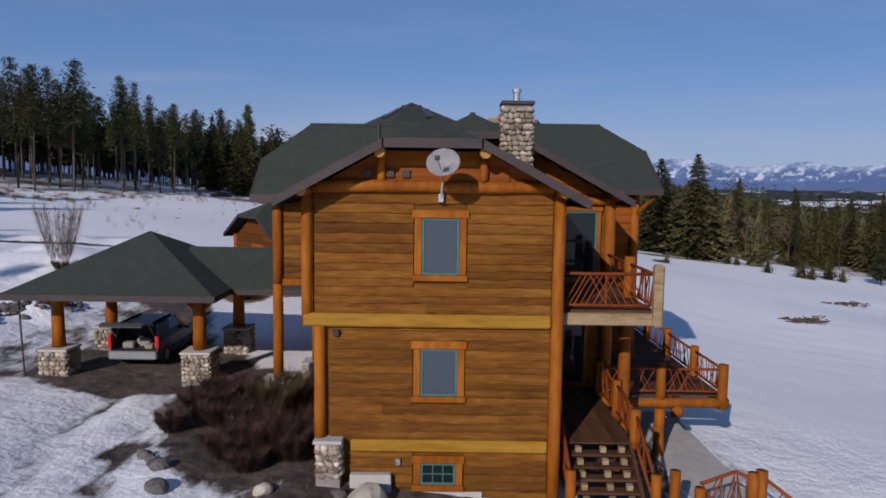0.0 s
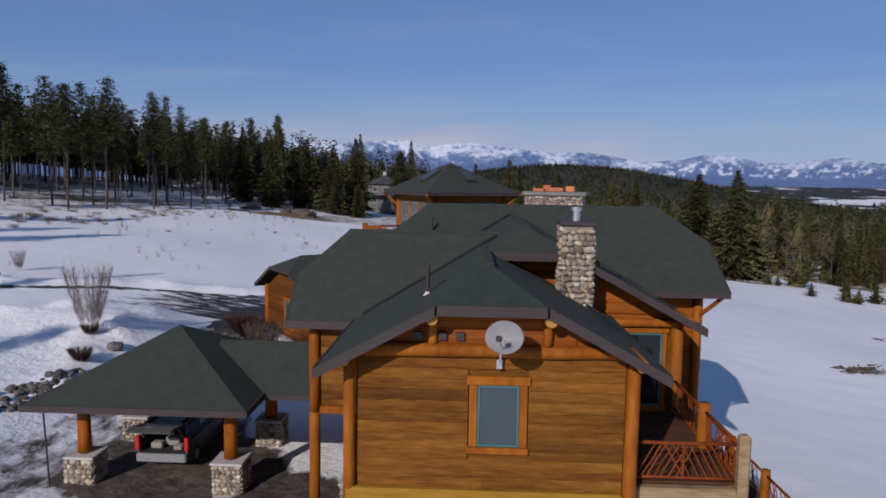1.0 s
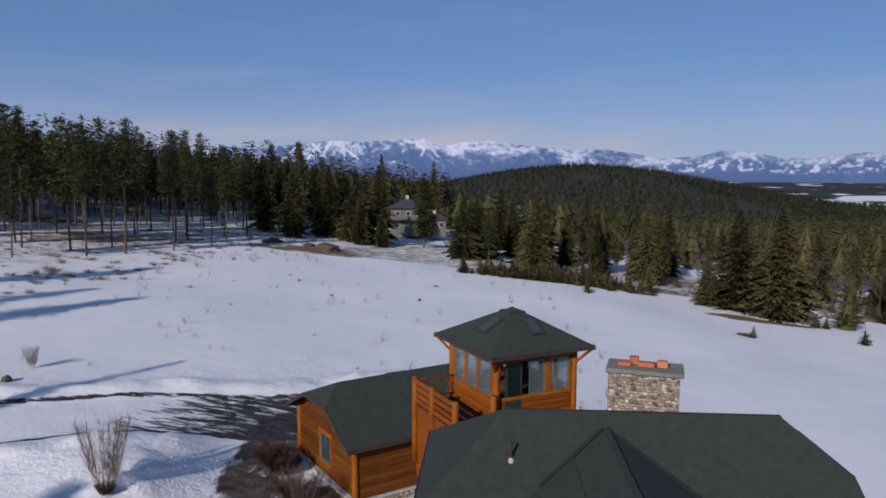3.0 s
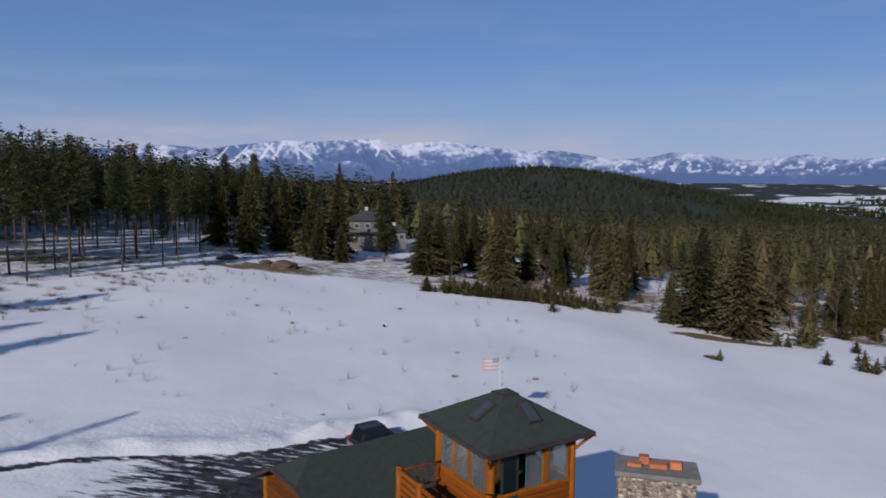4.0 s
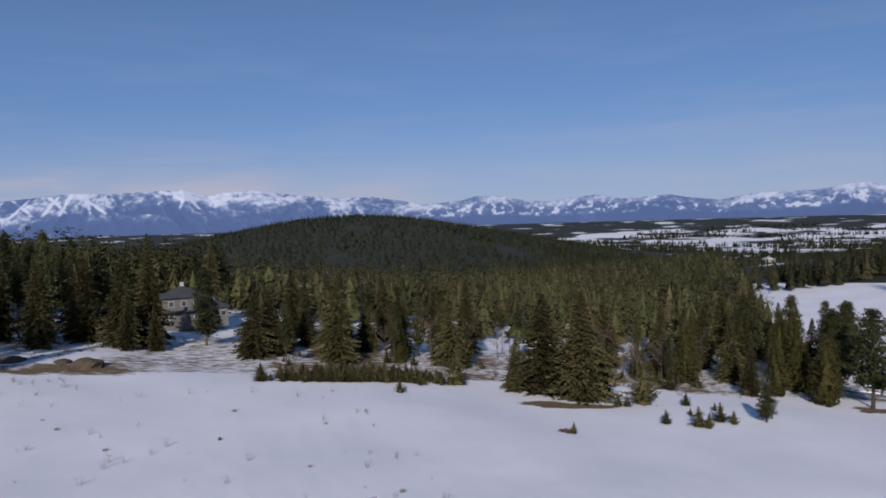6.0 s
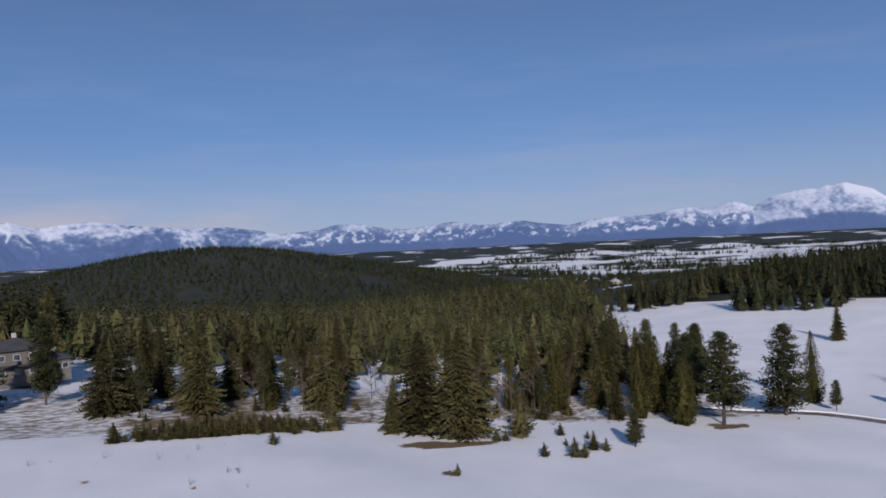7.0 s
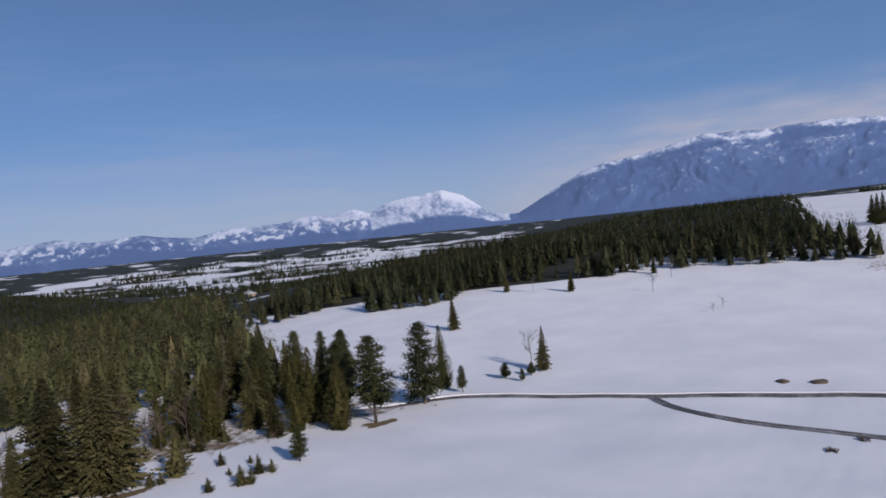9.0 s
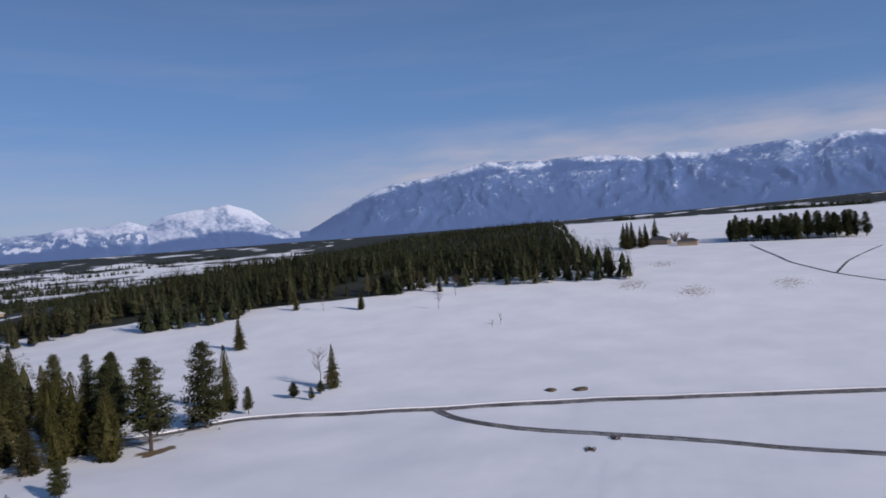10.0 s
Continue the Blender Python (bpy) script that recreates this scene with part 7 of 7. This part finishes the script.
def boulder(x, y, r, label, mat, squash=0.7, seed=0, name="boulder"):
    bm = bmesh.new()
    bmesh.ops.create_icosphere(bm, subdivisions=3, radius=r)
    off = Vector((seed * 3.1, seed * 1.7, 0))
    for v in bm.verts:
        k = 1 + 0.32 * noise.noise(v.co / r * 1.1 + off) + 0.10 * noise.noise(v.co / r * 3.5 + off)
        v.co = Vector((v.co.x * k * 1.2, v.co.y * k, v.co.z * k * squash))
    ob = link_mesh(name, bm, mat)
    ob.matrix_basis = pose(x, y, ground_z(x, y) + r * squash * 0.25, 0, 0, seed * 77)
    return tagged(ob, label, "rock" if name == "boulder" else "mound", "rocks round the yard" if name == "boulder" else "")


for k, (x, y, r, m) in enumerate(((-1.62, 15.0, 0.46, M_PALEROCK), (-2.3, 15.3, 0.16, M_ROCK), (-4.0, 15.1, 0.22, M_PALEROCK), (-6.3, 14.9, 0.24, M_ROCK), (-7.4, 16.9, 0.16, M_ROCK), (-7.15, 16.6, 0.14, M_ROCK), (-6.85, 16.2, 0.17, M_ROCK), (-6.95, 16.4, 0.13, M_ROCK), (-7.6, 17.15, 0.13, M_ROCK), (-6.6, 15.9, 0.2, M_ROCK), (-18.6, 35.9, 0.40, M_ROCK))):
    boulder(x, y, r, "pale weathered boulder beside the house wall" if m is M_PALEROCK else "dark grey rock half sunk in the snow", m, 0.75, k + 1)
random.seed(120)
for k in range(130):
    f = random.uniform(0, 1)
    boulder(-19.6 + 2.6 * f * f + random.uniform(-0.8, 0.8), 26.0 + 6.6 * f + random.uniform(-0.5, 0.5), random.uniform(0.08, 0.21), "dark grey rock in a loose row beside the drive", M_ROCK, 0.8, k + 20)
for k, (x, y, r, s) in enumerate(((-33, 135.5, 1.9, 0.6), (-44.6, 139.5, 2.0, 0.3), (-37, 138, 1.2, 0.4), (150.4, 45.8, 1.3, 0.35), (151.2, 39, 1.5, 0.3))):
    boulder(x, y, r, "brown heap of earth with snow round it", M_HEAP, s, k + 70, "earth_mound")
M_STUMP = material("old_wood", [(0.06, 0.045, 0.035), (0.12, 0.09, 0.07)], 5, 0.95, bump=0.4)
for x, y, ln, a in ((28.4, 53.8, 3.4, 10), (41.5, 71, 4.2, 4), (30.9, 98.3, 0.9, 30), (100.7, 33, 1.6, 0), (108.4, 29.4, 2.0, 5)):
    log = thing("brush_heap", "flat dark heap of old branches lying on the snow", "branches", (x, y, ground_z(x, y)), a, own_axes=True)
    random.seed(int(x * 10))
    for k in range(70):
        p = Vector((random.uniform(-ln / 2, ln / 2), random.uniform(-0.8, 0.8), random.uniform(0.03, 0.25)))
        q = p + Vector((random.uniform(-0.9, 0.9), random.uniform(-0.25, 0.25), random.uniform(-0.05, 0.12)))
        part("branch", pole(p, q, 0.07, 0.03, 4, 1, 0), M_STUMP, log)
stump = boulder(-35.1, 50.7, 0.32, "old dark tree stump in the snow", M_STUMP, 1.0, 81, "tree_stump")
tagged(boulder(-11.6, 96.5, 0.17, "small dark stump alone in the snowy meadow", M_STUMP, 1.6, 82, "tree_stump"), category="stump")
tagged(stump, category="stump")

# flag on a thin pole
flag = thing("flag_pole", "thin white pole with a faded striped flag in the snow", "flag", (0.2, 62.1, ground_z(0.2, 62.1)), own_axes=True)
M_POLE = material("white_pole", [(0.55, 0.54, 0.52), (0.68, 0.67, 0.65)], 8, 0.5)
part("pole", pole((0, 0, -0.3), (0, 0, 6.1), 0.03, 0.02, 8, 1, 0), M_POLE, flag)
M_FLAG_R, M_FLAG_W, M_FLAG_B = (material(n, c, 6, 0.9) for n, c in (("flag_red", [(0.40, 0.27, 0.28), (0.47, 0.33, 0.33)]), ("flag_white", [(0.46, 0.44, 0.44), (0.54, 0.52, 0.51)]), ("flag_blue", [(0.25, 0.25, 0.34), (0.30, 0.30, 0.40)])))


def cloth(x0, x1, z0, z1):
    bm = bmesh.new()
    n = 8
    rows = []
    for i in range(n + 1):
        x = x0 + (x1 - x0) * i / n
        wv = 0.10 * math.sin(x * 4.2) * min(1, abs(x))
        rows.append([bm.verts.new((x, wv + o, z + 0.10 * x)) for o, z in ((0.006, z0), (-0.006, z0), (-0.006, z1), (0.006, z1))])
    for a, b in zip(rows, rows[1:]):
        for k in range(4):
            bm.faces.new((a[k], a[(k + 1) % 4], b[(k + 1) % 4], b[k]))
    bm.faces.new(rows[0]), bm.faces.new(rows[-1])
    return bm


for k in range(7):
    part("stripe", cloth(-1.35, -0.03 if k < 4 else -0.62, 5.0 + 0.14 * k, 5.135 + 0.14 * k), M_FLAG_R if k % 2 == 0 else M_FLAG_W, flag)
part("canton", cloth(-0.60, -0.03, 5.56, 5.975), M_FLAG_B, flag)


# ---- neighbouring houses ----
M_GREYWALL = material("grey_siding", [(0.12, 0.115, 0.105), (0.16, 0.152, 0.14)], 3, 0.8, stretch=(1, 1, 6))
M_SLATE = material("dark_roof", [(0.04, 0.04, 0.045), (0.07, 0.07, 0.075)], 4, 0.9)
M_WHITE = material("white_trim", [(0.42, 0.42, 0.41), (0.52, 0.52, 0.50)], 4, 0.7)
M_TAN = material("tan_siding", [(0.30, 0.22, 0.15), (0.38, 0.29, 0.20)], 3, 0.8)


def cottage(label, x, y, turn, w, d, floors, wall, roof_mat, gz=None):
    h = thing("house", label, "house", (x, y, (ground_z(x, y) if gz is None else gz)), turn, own_axes=True)
    top = 2.8 * floors
    part("wall", boxed(-w / 2, w / 2, -d / 2, d / 2, -1.5, top), wall, h)
    bm = bmesh.new()
    e, o, rz = 0.6, min(w, d) / 2, top + min(w, d) * 0.28
    c = [bm.verts.new(p) for p in ((-w / 2 - e, -d / 2 - e, top), (w / 2 + e, -d / 2 - e, top), (w / 2 + e, d / 2 + e, top), (-w / 2 - e, d / 2 + e, top))]
    r = [bm.verts.new(p) for p in ((-w / 2 + o, 0, rz), (w / 2 - o, 0, rz))]
    for q in ((c[0], c[1], r[1], r[0]), (c[2], c[3], r[0], r[1]), (c[1], c[2], r[1]), (c[3], c[0], r[0]), (c[3], c[2], c[1], c[0])):
        bm.faces.new(q)
    part("roof", bm, roof_mat, h)
    part("chimney", boxed(-0.5, 0.3, -0.4, 0.4, top + 0.6, rz + 0.7), M_CONCRETE, h)
    if floors > 1:
        part("porch_roof", boxed(-w / 2 - 0.4, w / 2 + 0.4, -d / 2 - 1.6, -d / 2 - 0.01, 2.6, 2.85, bevel=0.05), roof_mat, h)
    for f in range(floors):
        for k in (-0.3, 0.0, 0.3):
            win = part("window", boxed(w * k - 0.6, w * k + 0.6, -d / 2 - 0.05, -d / 2 - 0.003, 0.9 + 2.8 * f, 2.1 + 2.8 * f), M_WHITE, h)
            part("pane", boxed(w * k - 0.5, w * k + 0.5, -d / 2 - 0.07, -d / 2 - 0.052, 1.0 + 2.8 * f, 2.0 + 2.8 * f), M_GLASS, win)
    return h


cottage("grey two-storey house with a dark roof among spruces", -23.0, 182, 8, 8.6, 9, 2, M_GREYWALL, M_SLATE, 3.6)
cottage("grey garage wing with a dark roof beside the spruces", -16.4, 185, 8, 5.2, 7, 1, M_GREYWALL, M_SLATE, 3.4)
cottage("low tan farmhouse with a dark roof on the far slope", 470, 14, 70, 14, 9, 1, M_TAN, M_SLATE)
cottage("dark low farm shed beside the far farmhouse", 448, -3, 80, 12, 6, 1, M_TAN, M_SLATE)
for x, y, w in ((330, 330, 11), (345, 352, 9), (300, 420, 12), (420, 520, 14), (520, 640, 16)):
    tagged(cottage("small tan valley farmhouse with a pale roof in the trees", x, y, (x * 7) % 90, w, 8, 1, M_TAN, M_WHITE), group="valley farmhouses")
for proto in (RUST, TUFT, OLIVE, *BARE, *SAPLING, *BRUSH, *WEED):
    for o in (*proto.children, proto):
        bpy.data.objects.remove(o)
